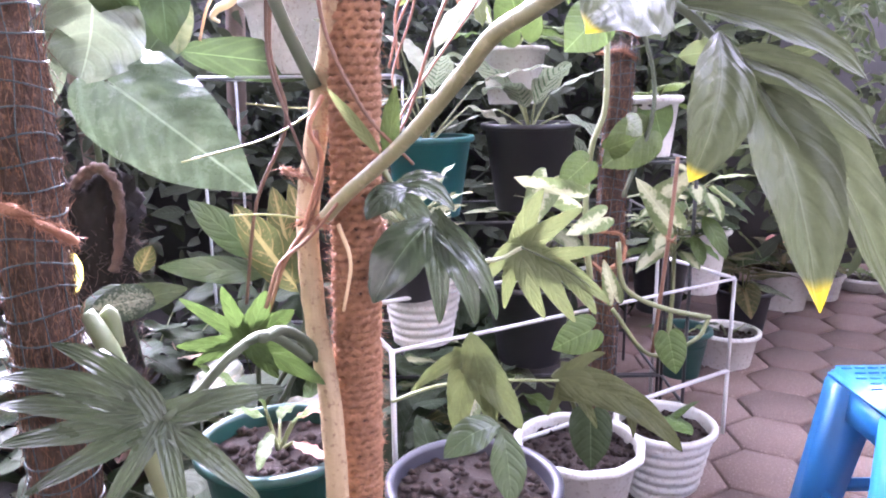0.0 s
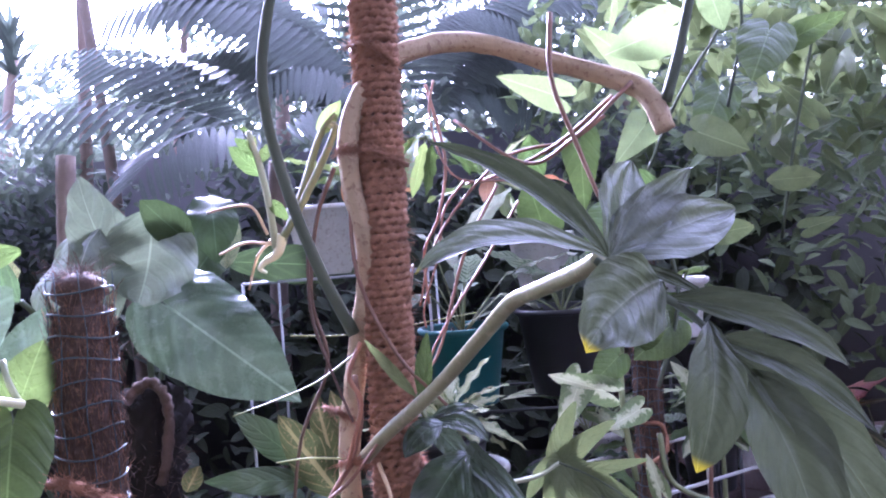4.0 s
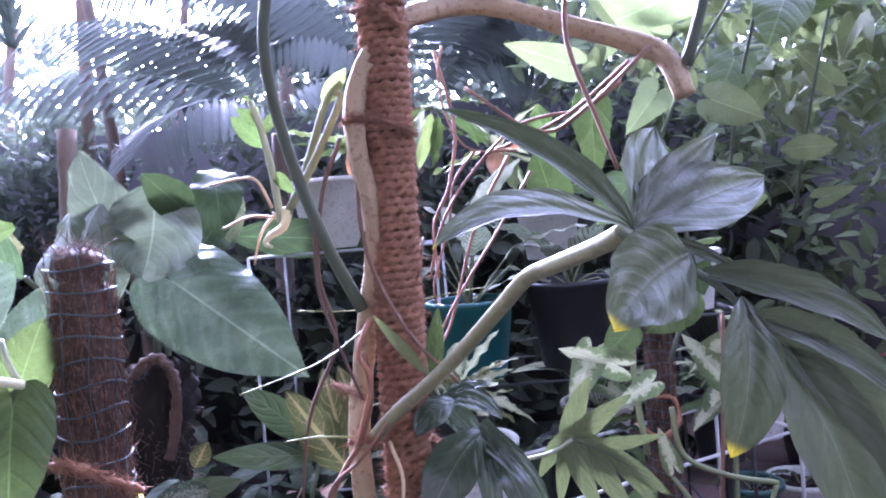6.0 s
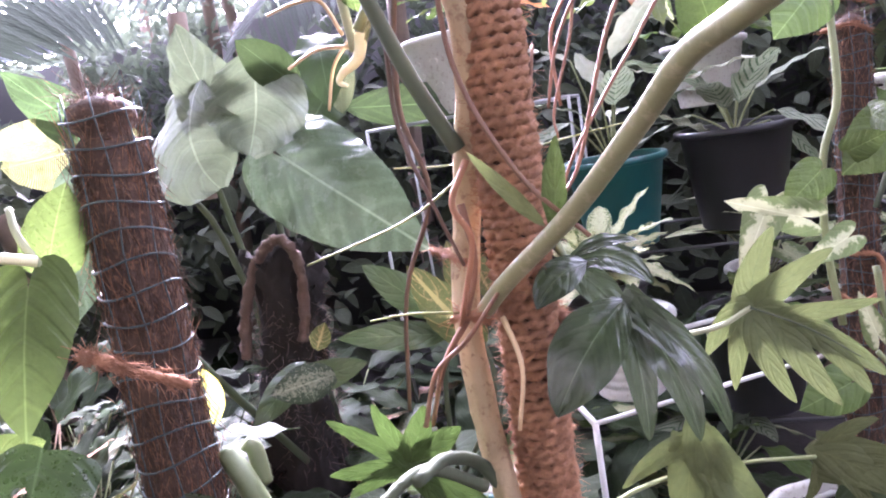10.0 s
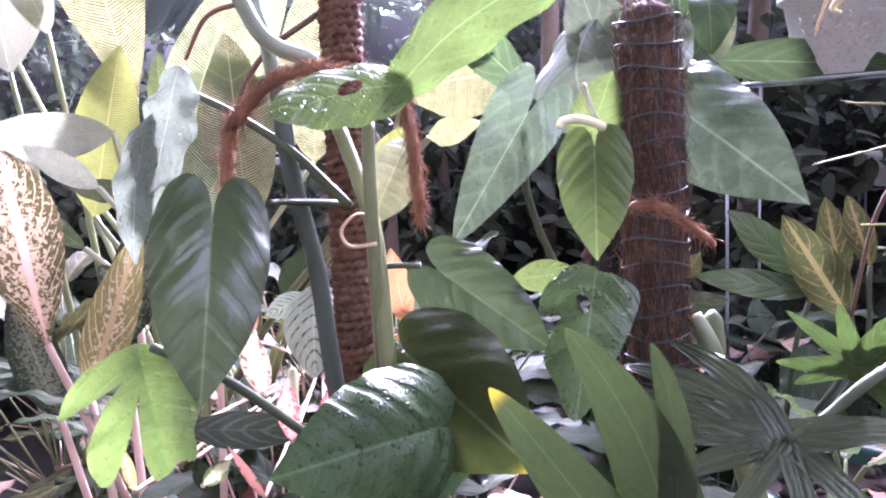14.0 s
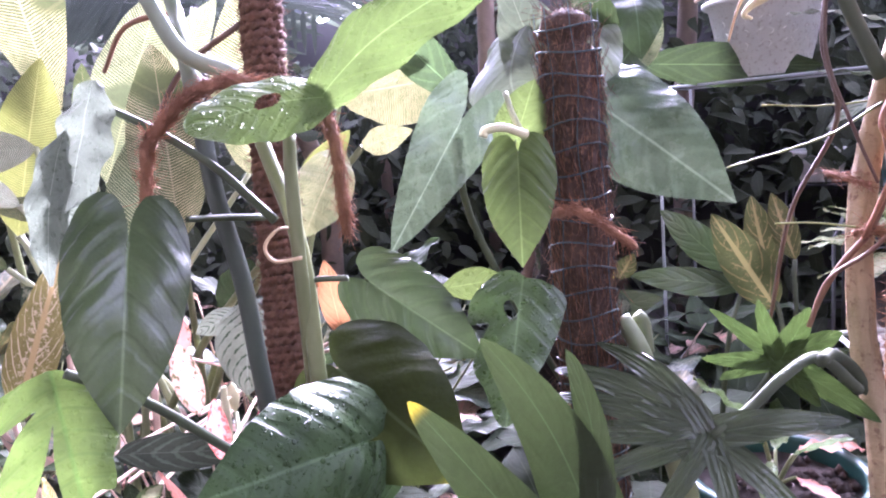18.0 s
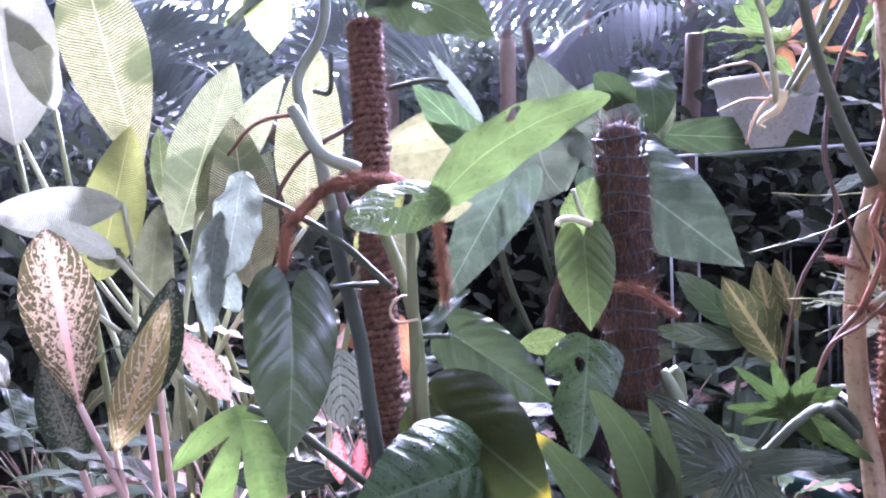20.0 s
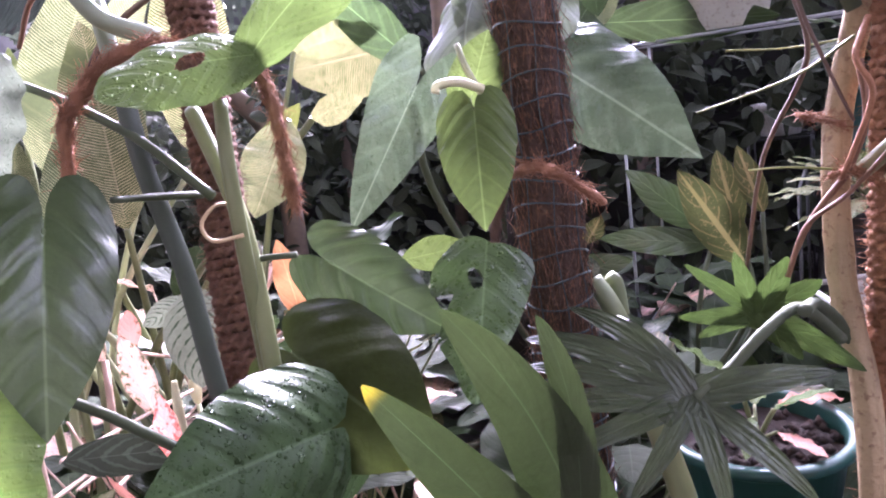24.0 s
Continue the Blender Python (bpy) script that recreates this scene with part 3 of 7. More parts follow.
def hairs(vs, fs, origin, direction, length, width=0.0007, curl=0.5):
    """Adds one loose fibre as a thin bent strip with two sides."""
    d = Vector(direction).normalized()
    bendv = Vector((RNG.uniform(-1, 1), RNG.uniform(-1, 1), RNG.uniform(-1, 1)))
    side = d.cross(bendv).normalized() * width
    i = len(vs)
    for s in (0.0, 0.35, 0.7, 1.0):
        c = Vector(origin) + d * length * s + bendv * curl * length * s * s * 0.5
        w = side * (1 - 0.7 * s)
        vs += [c - w, c + w, c + d.cross(side).normalized() * width]
    for s in range(3):
        a = i + s * 3
        fs += [(a, a + 1, a + 4, a + 3), (a + 1, a + 2, a + 5, a + 4), (a + 2, a, a + 3, a + 5)]


def fuzzy_rope(owner, points, r, material="coir_orange", name="coir_tie", count=220, label=""):
    path = spline(points, 8)
    vs, fs = tube_data(path, r * 0.62, r * 0.5, 10, 0.7, 0.1)
    for _ in range(count * 2):
        i = RNG.randrange(len(path) - 1)
        tan = (path[i + 1] - path[i]).normalized()
        o = Vector((RNG.gauss(0, 1), RNG.gauss(0, 1), RNG.gauss(0, 1))).normalized()
        hairs(vs, fs, path[i] + o * r * 0.5, tan * RNG.choice((1, 1, 1, -0.7)) + o * RNG.uniform(0.05, 0.45), RNG.uniform(0.006, 0.019), 0.0006, 1.1)
    return part(name, raw(vs, fs), material, owner, label)


def lathe(profile, sides=40, wave=0.0, waves=12):
    """Turns (radius, height) points round z into a closed skin."""
    vs, fs = [], []
    for r, z in profile:
        for k in range(sides):
            a = 6.2832 * k / sides
            q = r * (1 + wave * math.cos(waves * a))
            vs.append(Vector((q * math.cos(a), q * math.sin(a), z)))
    for j in range(len(profile) - 1):
        for k in range(sides):
            k2 = (k + 1) % sides
            fs.append((j * sides + k, j * sides + k2, (j + 1) * sides + k2, (j + 1) * sides + k))
    return vs, fs


def pot_at(owner, c, r, h, material="pot_white", ribs=0, wavy=0.0, label="", taper=0.72, lip=0.012):
    """A pot whose rim is centred on c, with rolled lip, wall thickness and soil."""
    prof = [(0.002, -h), (r * taper, -h), (r * taper * 1.01, -h + 0.004)]
    if ribs:
        for i in range(ribs):
            f = (i + 0.5) / ribs
            rr = r * (taper + (1 - taper) * f)
            z = -h + 0.008 + (h - 0.03) * f
            dz = (h - 0.03) / ribs
            prof += [(rr - 0.002, z - dz * 0.45), (rr + 0.002, z - dz * 0.15), (rr + 0.002, z + dz * 0.2), (rr - 0.002, z + dz * 0.45)]
    prof += [(r * 0.975, -0.022), (r + lip * 0.4, -0.020), (r + lip, -0.014), (r + lip, -0.004), (r + lip * 0.6, 0.0), (r * 0.97, -0.001), (r * 0.95, -0.008), (r * 0.93, -0.05)]
    v, f = lathe(prof, 44, wavy, 11)
    ob = part("pot", raw([q + Vector(c) for q in v], f), material, owner, label)
    sv, sf = [], []
    m = 9
    for j in range(m + 1):
        for k in range(26):
            a = 6.2832 * k / 26
            rr = r * 0.945 * j / m
            sv.append(Vector(c) + Vector((rr * math.cos(a), rr * math.sin(a), -0.03 + 0.010 * noise.noise(Vector((rr * 40 * math.cos(a) + c[0] * 9, rr * 40 * math.sin(a), c[1]))))))
    for j in range(m):
        for k in range(26):
            k2 = (k + 1) % 26
            sf.append((j * 26 + k, j * 26 + k2, (j + 1) * 26 + k2, (j + 1) * 26 + k))
    part("soil", raw(sv, sf), "soil", owner)
    cv, cf = [], []
    for _ in range(int(6500 * r * r)):
        a, rr, q = RNG.uniform(0, 6.28), r * 0.9 * math.sqrt(RNG.random()), RNG.uniform(0.005, 0.014)
        o = Vector(c) + Vector((rr * math.cos(a), rr * math.sin(a), -0.026))
        i = len(cv)
        cv += [o + Vector(d) * q * RNG.uniform(0.6, 1.3) for d in ((1, 0, 0), (0, 1, 0), (-1, 0, 0), (0, -1, 0), (0, 0, 0.9), (0, 0, -0.7))]
        cf += [(i + k, i + (k + 1) % 4, i + 4) for k in range(4)] + [(i + (k + 1) % 4, i + k, i + 5) for k in range(4)]
    tagged(part("crumbled_soil", raw(cv, cf), "soil", owner), kind="stuff")
    return ob


def rosette(owner, c, n, length, kind, material, spread=(25, 75), stalk=0.4, seed=1, stem="stem_green", turn=(0, 360), hang=0.25, mats=None, thick=0.003):
    """Leaves on stalks that rise from c and arch outwards."""
    r = random.Random(seed)
    c = Vector(c)
    for i in range(n):
        az = radians(turn[0] + (turn[1] - turn[0]) * (i + r.uniform(-0.3, 0.3)) / n)
        el = radians(90 - r.uniform(*spread))
        out = Vector((math.cos(az), math.sin(az), 0))
        ln = length * r.uniform(0.75, 1.15)
        up = out * math.cos(el) + Vector((0, 0, math.sin(el)))
        joint = c + up * ln * stalk * r.uniform(0.8, 1.3)
        fall = el - radians(r.uniform(15, 55)) - hang
        ahead = out * math.cos(fall) + Vector((0, 0, math.sin(fall)))
        side = Vector((-math.sin(az), math.cos(az), 0)) * r.uniform(-0.3, 0.3)
        tip = joint + (ahead + side).normalized() * ln
        nn = (Vector((0, 0, 1)) - ahead * ahead.z + out * 0.05).normalized()
        tube(owner, "petiole", [c, c.lerp(joint, 0.5) + Vector((0, 0, 0.02 * ln)), joint], thick * 1.25, thick * 0.8, stem, sides=6, steps=3)
        leaf(owner, kind, joint, tip, nn, r.choice(mats) if mats else material, bend=r.uniform(0.04, 0.16), fold=r.uniform(0.05, 0.3), ripple=r.uniform(0.01, 0.035))


def foliage(name, label, category, boxes, count, size, material, kind="tiny", seed=3, face=None, droop=0.4):
    """Uncountable leaves, filling boxes (centre, half sizes), as one mesh of loose leaves."""
    r = random.Random(seed)
    sh = SHAPES[kind]
    sp = np.array([(x, y) for x, y in sh[0]])
    suv = np.array(sh[1])
    sf = np.array([f if len(f) == 4 else (*f, f[-1]) for f in sh[2]])
    vs, fs, us = [], [], []
    nv = len(sp)
    total = sum(b[1][0] * b[1][1] * b[1][2] for b in boxes)
    k = 0
    for c, hs in boxes:
        for _ in range(max(1, int(count * hs[0] * hs[1] * hs[2] / total))):
            while True:
                q = Vector((r.uniform(-1, 1), r.uniform(-1, 1), r.uniform(-1, 1)))
                if q.length < 1 and noise.noise(Vector((q.x * hs[0] * 2.2 + c[0], q.y * hs[1] * 2.2 + c[1], q.z * hs[2] * 2.2 + c[2])) * 1.3) > -0.28:
                    break
            p = Vector((c[0] + q.x * hs[0], c[1] + q.y * hs[1], c[2] + q.z * hs[2]))
            d = Vector((r.gauss(0, 1), r.gauss(0, 1), r.gauss(-droop, 0.7))).normalized()
            nn = Vector((r.gauss(0, 0.5), r.gauss(-0.4, 0.5), r.gauss(0.8, 0.4)))
            nn = (nn - d * nn.dot(d)).normalized()
            sd = d.cross(nn)
            ln = size * r.uniform(0.6, 1.3)
            a, b, e = np.array(p), np.array(d) * ln, np.array(sd) * ln
            w = np.array(nn) * ln
            vs.append(a + sp[:, 1:2] * b + sp[:, :1] * e + (0.25 * np.abs(sp[:, :1]) - 0.18 * sp[:, 1:2] ** 2) * w)
            fs.append(sf + k * nv)
            us.append(suv)
            k += 1
    vs, fs, us = np.concatenate(vs), np.concatenate(fs), np.concatenate(us)
    faces = [tuple(dict.fromkeys(f)) for f in fs.tolist()]
    ob = part(name, raw(vs.tolist(), faces, us), material, None)
    return tagged(ob, label, category, kind="stuff")


def box_bm(sx, sy, sz, at=(0, 0, 0), bevel=0.0):
    bm = bmesh.new()
    bmesh.ops.create_cube(bm, size=1.0, matrix=Matrix.Translation(at) @ Matrix.Diagonal((sx, sy, sz, 1)))
    if bevel:
        bmesh.ops.bevel(bm, geom=bm.edges[:], offset=bevel, segments=2, affect="EDGES")
    return bm


# ---- the setting ----
bm = bmesh.new()
bmesh.ops.create_grid(bm, x_segments=60, y_segments=60, size=60)
for v in bm.verts:
    v.co.z = -0.035
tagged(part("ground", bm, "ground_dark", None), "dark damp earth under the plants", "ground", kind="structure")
pav = new("pavement")
pav.location = (1.6, 2.6, 0)
tagged(pav, "reddish hexagonal concrete pavers with dark joints", "pavement", kind="structure")

# ground cover, added walls and distance
# unseen walls, added to cut the light from south and east
bm = box_bm(12.0, 0.18, 3.5, (0.0, -2.0, 1.71))
tagged(part("wall_south", bm, "plaster", None), "plain weathered grey plastered wall, unseen, added to block light", "wall", kind="structure")
bm = box_bm(0.18, 6.0, 3.4, (3.6, 1.1, 1.66))
tagged(part("wall_east", bm, "plaster", None), "plain weathered grey plastered wall, unseen, added to block light", "wall", kind="structure")
# dark sheets added so that gaps between the plants look shaded
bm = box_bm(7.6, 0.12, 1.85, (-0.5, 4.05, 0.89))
tagged(part("wall_north", bm, "backing_dark", None), "dark weathered backing wall added behind the plants", "wall", kind="structure")
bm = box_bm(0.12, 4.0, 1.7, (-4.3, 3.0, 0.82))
tagged(part("wall_west", bm, "backing_dark", None), "dark weathered backing wall added on the west side", "wall", kind="structure")
# unseen taller piece, added to cut low light from the west
bm = box_bm(0.12, 2.9, 3.2, (-4.3, -0.46, 1.56))
tagged(part("wall_west", bm, "plaster", None), "plain weathered grey plastered wall, unseen, added to block light", "wall", kind="structure")
house = thing("house", (-4.9, 3.2, 0), "neighbouring house with a dark slate-blue roof edge", "house")
part("wall", box_bm(1.6, 3.0, 2.1, (-5.6, 3.0, 1.05)), "plaster", house)
part("roof", box_bm(2.4, 3.8, 0.14, (-5.3, 3.0, 2.17), 0.02), "roof_slate", house)

foliage("hedge", "dense dark green shrubs behind the pots", "shrub", [((1.9, 2.9, 1.35), (1.0, 0.55, 1.1)), ((1.3, 3.5, 1.9), (1.1, 0.5, 0.9)), ((2.6, 2.2, 1.5), (0.6, 0.9, 1.3))], 4200, 0.105, "shrub", "small", 11)
foliage("vine", "lush climbing vine with heart-shaped mid green leaves", "vine", [((1.15, 2.35, 1.75), (0.75, 0.3, 0.42)), ((1.75, 2.0, 1.9), (0.5, 0.4, 0.5))], 900, 0.095, "vine_leaf", "small_arrow", 12)
foliage("hedge", "dark shrubs with shade put into their leaf colour", "shrub", [((-0.4, 3.0, 0.6), (2.0, 0.3, 0.75)), ((-0.2, 3.8, 1.0), (2.4, 0.4, 0.6)), ((-2.9, 2.6, 0.7), (0.8, 1.6, 0.75)), ((-3.2, 0.6, 0.7), (0.6, 1.6, 0.8))], 8000, 0.12, "shaded_shrub", "tiny", 13)
foliage("hedge", "fine-leaved dark hedge along the added walls", "hedge", [((-0.9, 3.72, 1.35), (3.0, 0.22, 0.75)), ((-3.75, 1.8, 1.2), (0.35, 2.2, 0.8))], 7000, 0.085, "shrub_far", "tiny", 18)
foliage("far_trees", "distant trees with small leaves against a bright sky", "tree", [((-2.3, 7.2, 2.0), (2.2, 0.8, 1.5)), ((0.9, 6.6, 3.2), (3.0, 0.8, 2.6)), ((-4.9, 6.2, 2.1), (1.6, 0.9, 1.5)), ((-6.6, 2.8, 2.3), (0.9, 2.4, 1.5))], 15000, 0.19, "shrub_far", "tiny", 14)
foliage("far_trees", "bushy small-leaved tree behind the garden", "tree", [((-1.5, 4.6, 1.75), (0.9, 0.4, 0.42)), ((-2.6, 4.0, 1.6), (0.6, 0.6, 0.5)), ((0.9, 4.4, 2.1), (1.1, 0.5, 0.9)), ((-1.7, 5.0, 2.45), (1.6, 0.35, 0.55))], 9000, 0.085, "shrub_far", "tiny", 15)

# overhead leaves out of sight, added to keep sky light off the beds
foliage("tree_canopy", "unseen leaf layer added over the garden to block light", "tree", [((-1.1, 0.2, 3.6), (3.5, 2.7, 0.4))], 10500, 0.24, "shrub", "tiny", 16)


def trunk(at, top, r0, r1, label="slender grey-brown tree trunk"):
    t = thing("tree_trunk", at, label, "tree", "trunks behind the garden")
    mid = Vector(at).lerp(Vector(top), 0.5) + Vector((RNG.uniform(-0.08, 0.08), 0, 0))
    tube(t, "trunk", [at, mid, top], r0, r1, "bark", rough=0.25, sides=10)
    up = Vector(top)
    # limb added out of sight to carry the overhead leaf layer
    tube(t, "limb", [up, up + Vector((0.1, -0.7, 0.25)), Vector((up.x * 0.9 - 0.3, 1.6, 3.8)), Vector((up.x * 0.9 - 0.5, 0.2, 3.65))], r1, 0.012, "bark", rough=0.25, sides=8)
    return t


for a, b, r0, r1 in (((-1.75, 3.6, 0), (-2.15, 3.7, 4.0), 0.035, 0.025), ((-2.25, 3.8, 0), (-2.1, 3.9, 4.2), 0.04, 0.03), ((-2.0, 4.0, 0), (-1.5, 4.2, 4.0), 0.03, 0.022),
                     ((-2.65, 3.3, 0), (-2.9, 3.4, 4.0), 0.035, 0.028), ((0.3, 4.3, 0), (0.2, 4.4, 4.2), 0.05, 0.04), ((0.75, 4.0, 0), (1.0, 4.2, 4.2), 0.05, 0.04), ((-1.15, 4.4, 0), (-1.0, 4.4, 4.0), 0.05, 0.04)):
    trunk(a, b, r0, r1)
cut = thing("post", (-1.450, 2.419, 1.316), "sawn-off grey wooden post among the plants", "post")
tube(cut, "shaft", [(-1.438, 2.398, 0.930), (-1.446, 2.414, 1.219), (-1.443, 2.443, 1.575)], 0.036, 0.033, "bark", rough=0.15, sides=12)


def frond(owner, p0, p1, p2, n, leaflet, count=34, material="palm"):
    """A palm leaf: an arched rib with leaflets on both sides."""
    p0, p1, p2 = Vector(p0), Vector(p1), Vector(p2)
    sh = SHAPES["needle"]
    count = int(((p1 - p0).length + (p2 - p1).length) / 0.052)
    vs, fs, us = [], [], []
    path = []
    for i in range(count + 1):
        s = i / count
        pos = p0 * (1 - s) ** 2 + p1 * 2 * s * (1 - s) + p2 * s * s
        tan = ((p1 - p0) * (1 - s) + (p2 - p1) * s).normalized()
        path.append(pos)
        if s < 0.08:
            continue
        nn = (Vector(n) - tan * Vector(n).dot(tan)).normalized()
        side = tan.cross(nn)
        for sg in (-1, 1):
            ln = leaflet * (0.55 + 0.9 * math.sin(math.pi * (0.15 + 0.75 * s))) * RNG.uniform(0.85, 1.1) * 0.92
            d = (tan * 0.75 + side * sg + Vector((0, 0, -0.35))).normalized()
            end = pos + d * ln + Vector((0, 0, -0.18 * ln))
            v, f, uv = bend_on(sh, pos, end, nn, bend=0.06, fold=0.2, ripple=0.0)
            fs += [tuple(k + len(vs) for k in q) for q in f]
            vs += v
            us += list(uv)
    ob = part("frond", raw(vs, fs, us), material, owner)
    v, f = tube_data(path, 0.008, 0.003, 6)
    part("rib", raw(v, f), "stem_dark", ob)


drac = thing("dracaena", (-3.3, 5.0, 0.0), "tall dracaena with a spiky head of narrow leaves", "tree")
tube(drac, "trunk", [(-3.3, 5.0, 0.0), (-3.522, 5.181, 1.985), (-3.402, 5.180, 2.878)], 0.05, 0.035, "bark", rough=0.2, sides=10)
for h in range(4):
    c = Vector((-3.402, 5.180, 2.878)) + Vector((0, 0, 0.1 * h - 0.15))
    for k in range(11):
        a = 0.571 * k + h
        d = Vector((math.cos(a), math.sin(a), 0.35 + 0.25 * h)).normalized()
        leaf(drac, "narrow", c, c + d * (0.42 - 0.04 * h), (0, -0.3, 1), "palm", fold=0.2, ripple=0.0, bend=0.1)
wire = thing("cable", (-2.828, 4.127, 2.978), "thin black overhead cable", "cable")
tube(wire, "strand", [(-3.849, 4.126, 3.443), (-2.828, 4.127, 2.978), (-2.216, 4.087, 2.761), (-1.523, 4.054, 2.577), (-0.766, 4.126, 2.541)], 0.004, 0.004, "wire", sides=6)


palm = thing("palm", (-0.6, 4.2, 0.0), "tall palm with arching feathery fronds", "palm tree")
tube(palm, "trunk", [(-0.6, 4.2, 0.0), (-0.62, 4.2, 1.0), (-0.6, 4.2, 1.75)], 0.07, 0.05, "bark", rough=0.2, sides=12)
frond(palm, (-0.381, 3.870, 1.862), (-0.797, 3.715, 2.985), (-1.717, 3.435, 2.472), (0, -0.6, 0.8), 0.36, 40)
frond(palm, (-0.410, 3.867, 1.897), (-0.665, 3.633, 2.497), (-1.318, 3.371, 2.490), (0, -0.6, 0.8), 0.34, 38)
frond(palm, (-0.381, 3.870, 1.862), (-0.637, 3.539, 2.251), (-0.911, 3.315, 2.050), (0, -0.6, 0.8), 0.30, 30)
frond(palm, (-0.378, 3.870, 1.894), (-0.168, 3.778, 2.674), (0.298, 3.726, 2.346), (0, -0.6, 0.8), 0.34, 34)
frond(palm, (-0.343, 3.872, 1.923), (0.107, 3.809, 2.271), (0.369, 3.638, 1.888), (0, -0.6, 0.8), 0.30, 30)
frond(palm, (-0.407, 3.866, 1.929), (-0.330, 3.857, 3.084), (-0.600, 3.727, 3.407), (0, -0.6, 0.8), 0.34, 34)
palm2 = thing("palm", (-1.3, 3.4, 0.0), "low palm with drooping bluish fronds", "palm tree")
tube(palm2, "trunk", [(-0.95, 3.3, 0.0), (-0.95, 3.3, 0.8), (-0.857, 3.126, 1.597)], 0.05, 0.04, "bark", rough=0.2, sides=12)
frond(palm2, (-0.899, 3.120, 1.708), (-1.340, 2.874, 1.969), (-1.886, 2.725, 1.827), (0, -0.5, 0.85), 0.26, 40)
frond(palm2, (-0.849, 3.125, 1.676), (-1.088, 2.799, 1.849), (-1.246, 2.588, 1.506), (0, -0.5, 0.85), 0.26, 30)
frond(palm2, (-0.873, 3.123, 1.705), (-0.591, 3.045, 1.948), (-0.450, 2.962, 1.635), (0, -0.5, 0.85), 0.22, 26)
frond(palm2, (-0.899, 3.120, 1.708), (-1.162, 3.190, 2.132), (-1.503, 3.258, 2.190), (0, -0.5, 0.85), 0.24, 30)
palm3 = thing("palm", (-2.4, 2.4, 0.0), "slim palm clump with narrow dark fronds", "palm tree")
tube(palm3, "trunk", [(-2.35, 2.4, 0.0), (-2.35, 2.4, 0.9), (-2.471, 2.022, 1.350)], 0.05, 0.04, "bark", rough=0.2, sides=12)
frond(palm3, (-2.471, 2.022, 1.350), (-2.511, 1.924, 1.946), (-2.721, 1.665, 1.820), (0.3, -0.6, 0.75), 0.22, 34)
frond(palm3, (-2.471, 2.022, 1.350), (-2.542, 2.036, 2.125), (-2.628, 1.987, 2.182), (0.3, -0.6, 0.75), 0.24, 34)
frond(palm3, (-2.460, 2.029, 1.349), (-2.257, 2.081, 1.927), (-1.943, 2.145, 1.762), (0.3, -0.6, 0.75), 0.22, 34)
frond(palm3, (-2.460, 2.027, 1.323), (-2.233, 1.956, 1.639), (-1.927, 2.015, 1.464), (0.3, -0.6, 0.75), 0.2, 30)
frond(palm3, (-2.471, 2.020, 1.324), (-2.439, 1.823, 1.583), (-2.559, 1.629, 1.558), (0.3, -0.6, 0.75), 0.2, 30)
frond(palm3, (-2.471, 2.020, 1.324), (-2.826, 1.965, 1.961), (-3.225, 1.743, 2.308), (0.3, -0.6, 0.75), 0.3, 34)
frond(palm3, (-2.460, 2.029, 1.349), (-2.417, 2.353, 2.168), (-2.289, 2.573, 2.466), (0.3, -0.6, 0.75), 0.3, 34)
frond(palm3, (-2.460, 2.028, 1.336), (-2.218, 2.340, 1.915), (-1.915, 2.635, 1.749), (0.3, -0.6, 0.75), 0.28, 34)
frond(palm3, (-2.471, 2.021, 1.337), (-2.579, 1.750, 1.761), (-2.697, 1.547, 1.615), (0.3, -0.6, 0.75), 0.26, 34)
frond(palm2, (-0.899, 3.120, 1.708), (-1.348, 3.270, 2.345), (-2.036, 3.308, 2.237), (0, -0.5, 0.85), 0.32, 30)
frond(palm, (-0.409, 3.866, 1.913), (-0.907, 3.610, 2.520), (-1.597, 3.450, 2.162), (0, -0.6, 0.8), 0.34, 34)
frond(palm, (-0.343, 3.872, 1.923), (0.089, 3.901, 2.754), (0.714, 3.962, 2.567), (0, -0.6, 0.8), 0.34, 34)
frond(palm, (-0.345, 3.872, 1.907), (0.125, 3.808, 2.458), (0.581, 3.755, 2.105), (0, -0.6, 0.8), 0.32, 34)

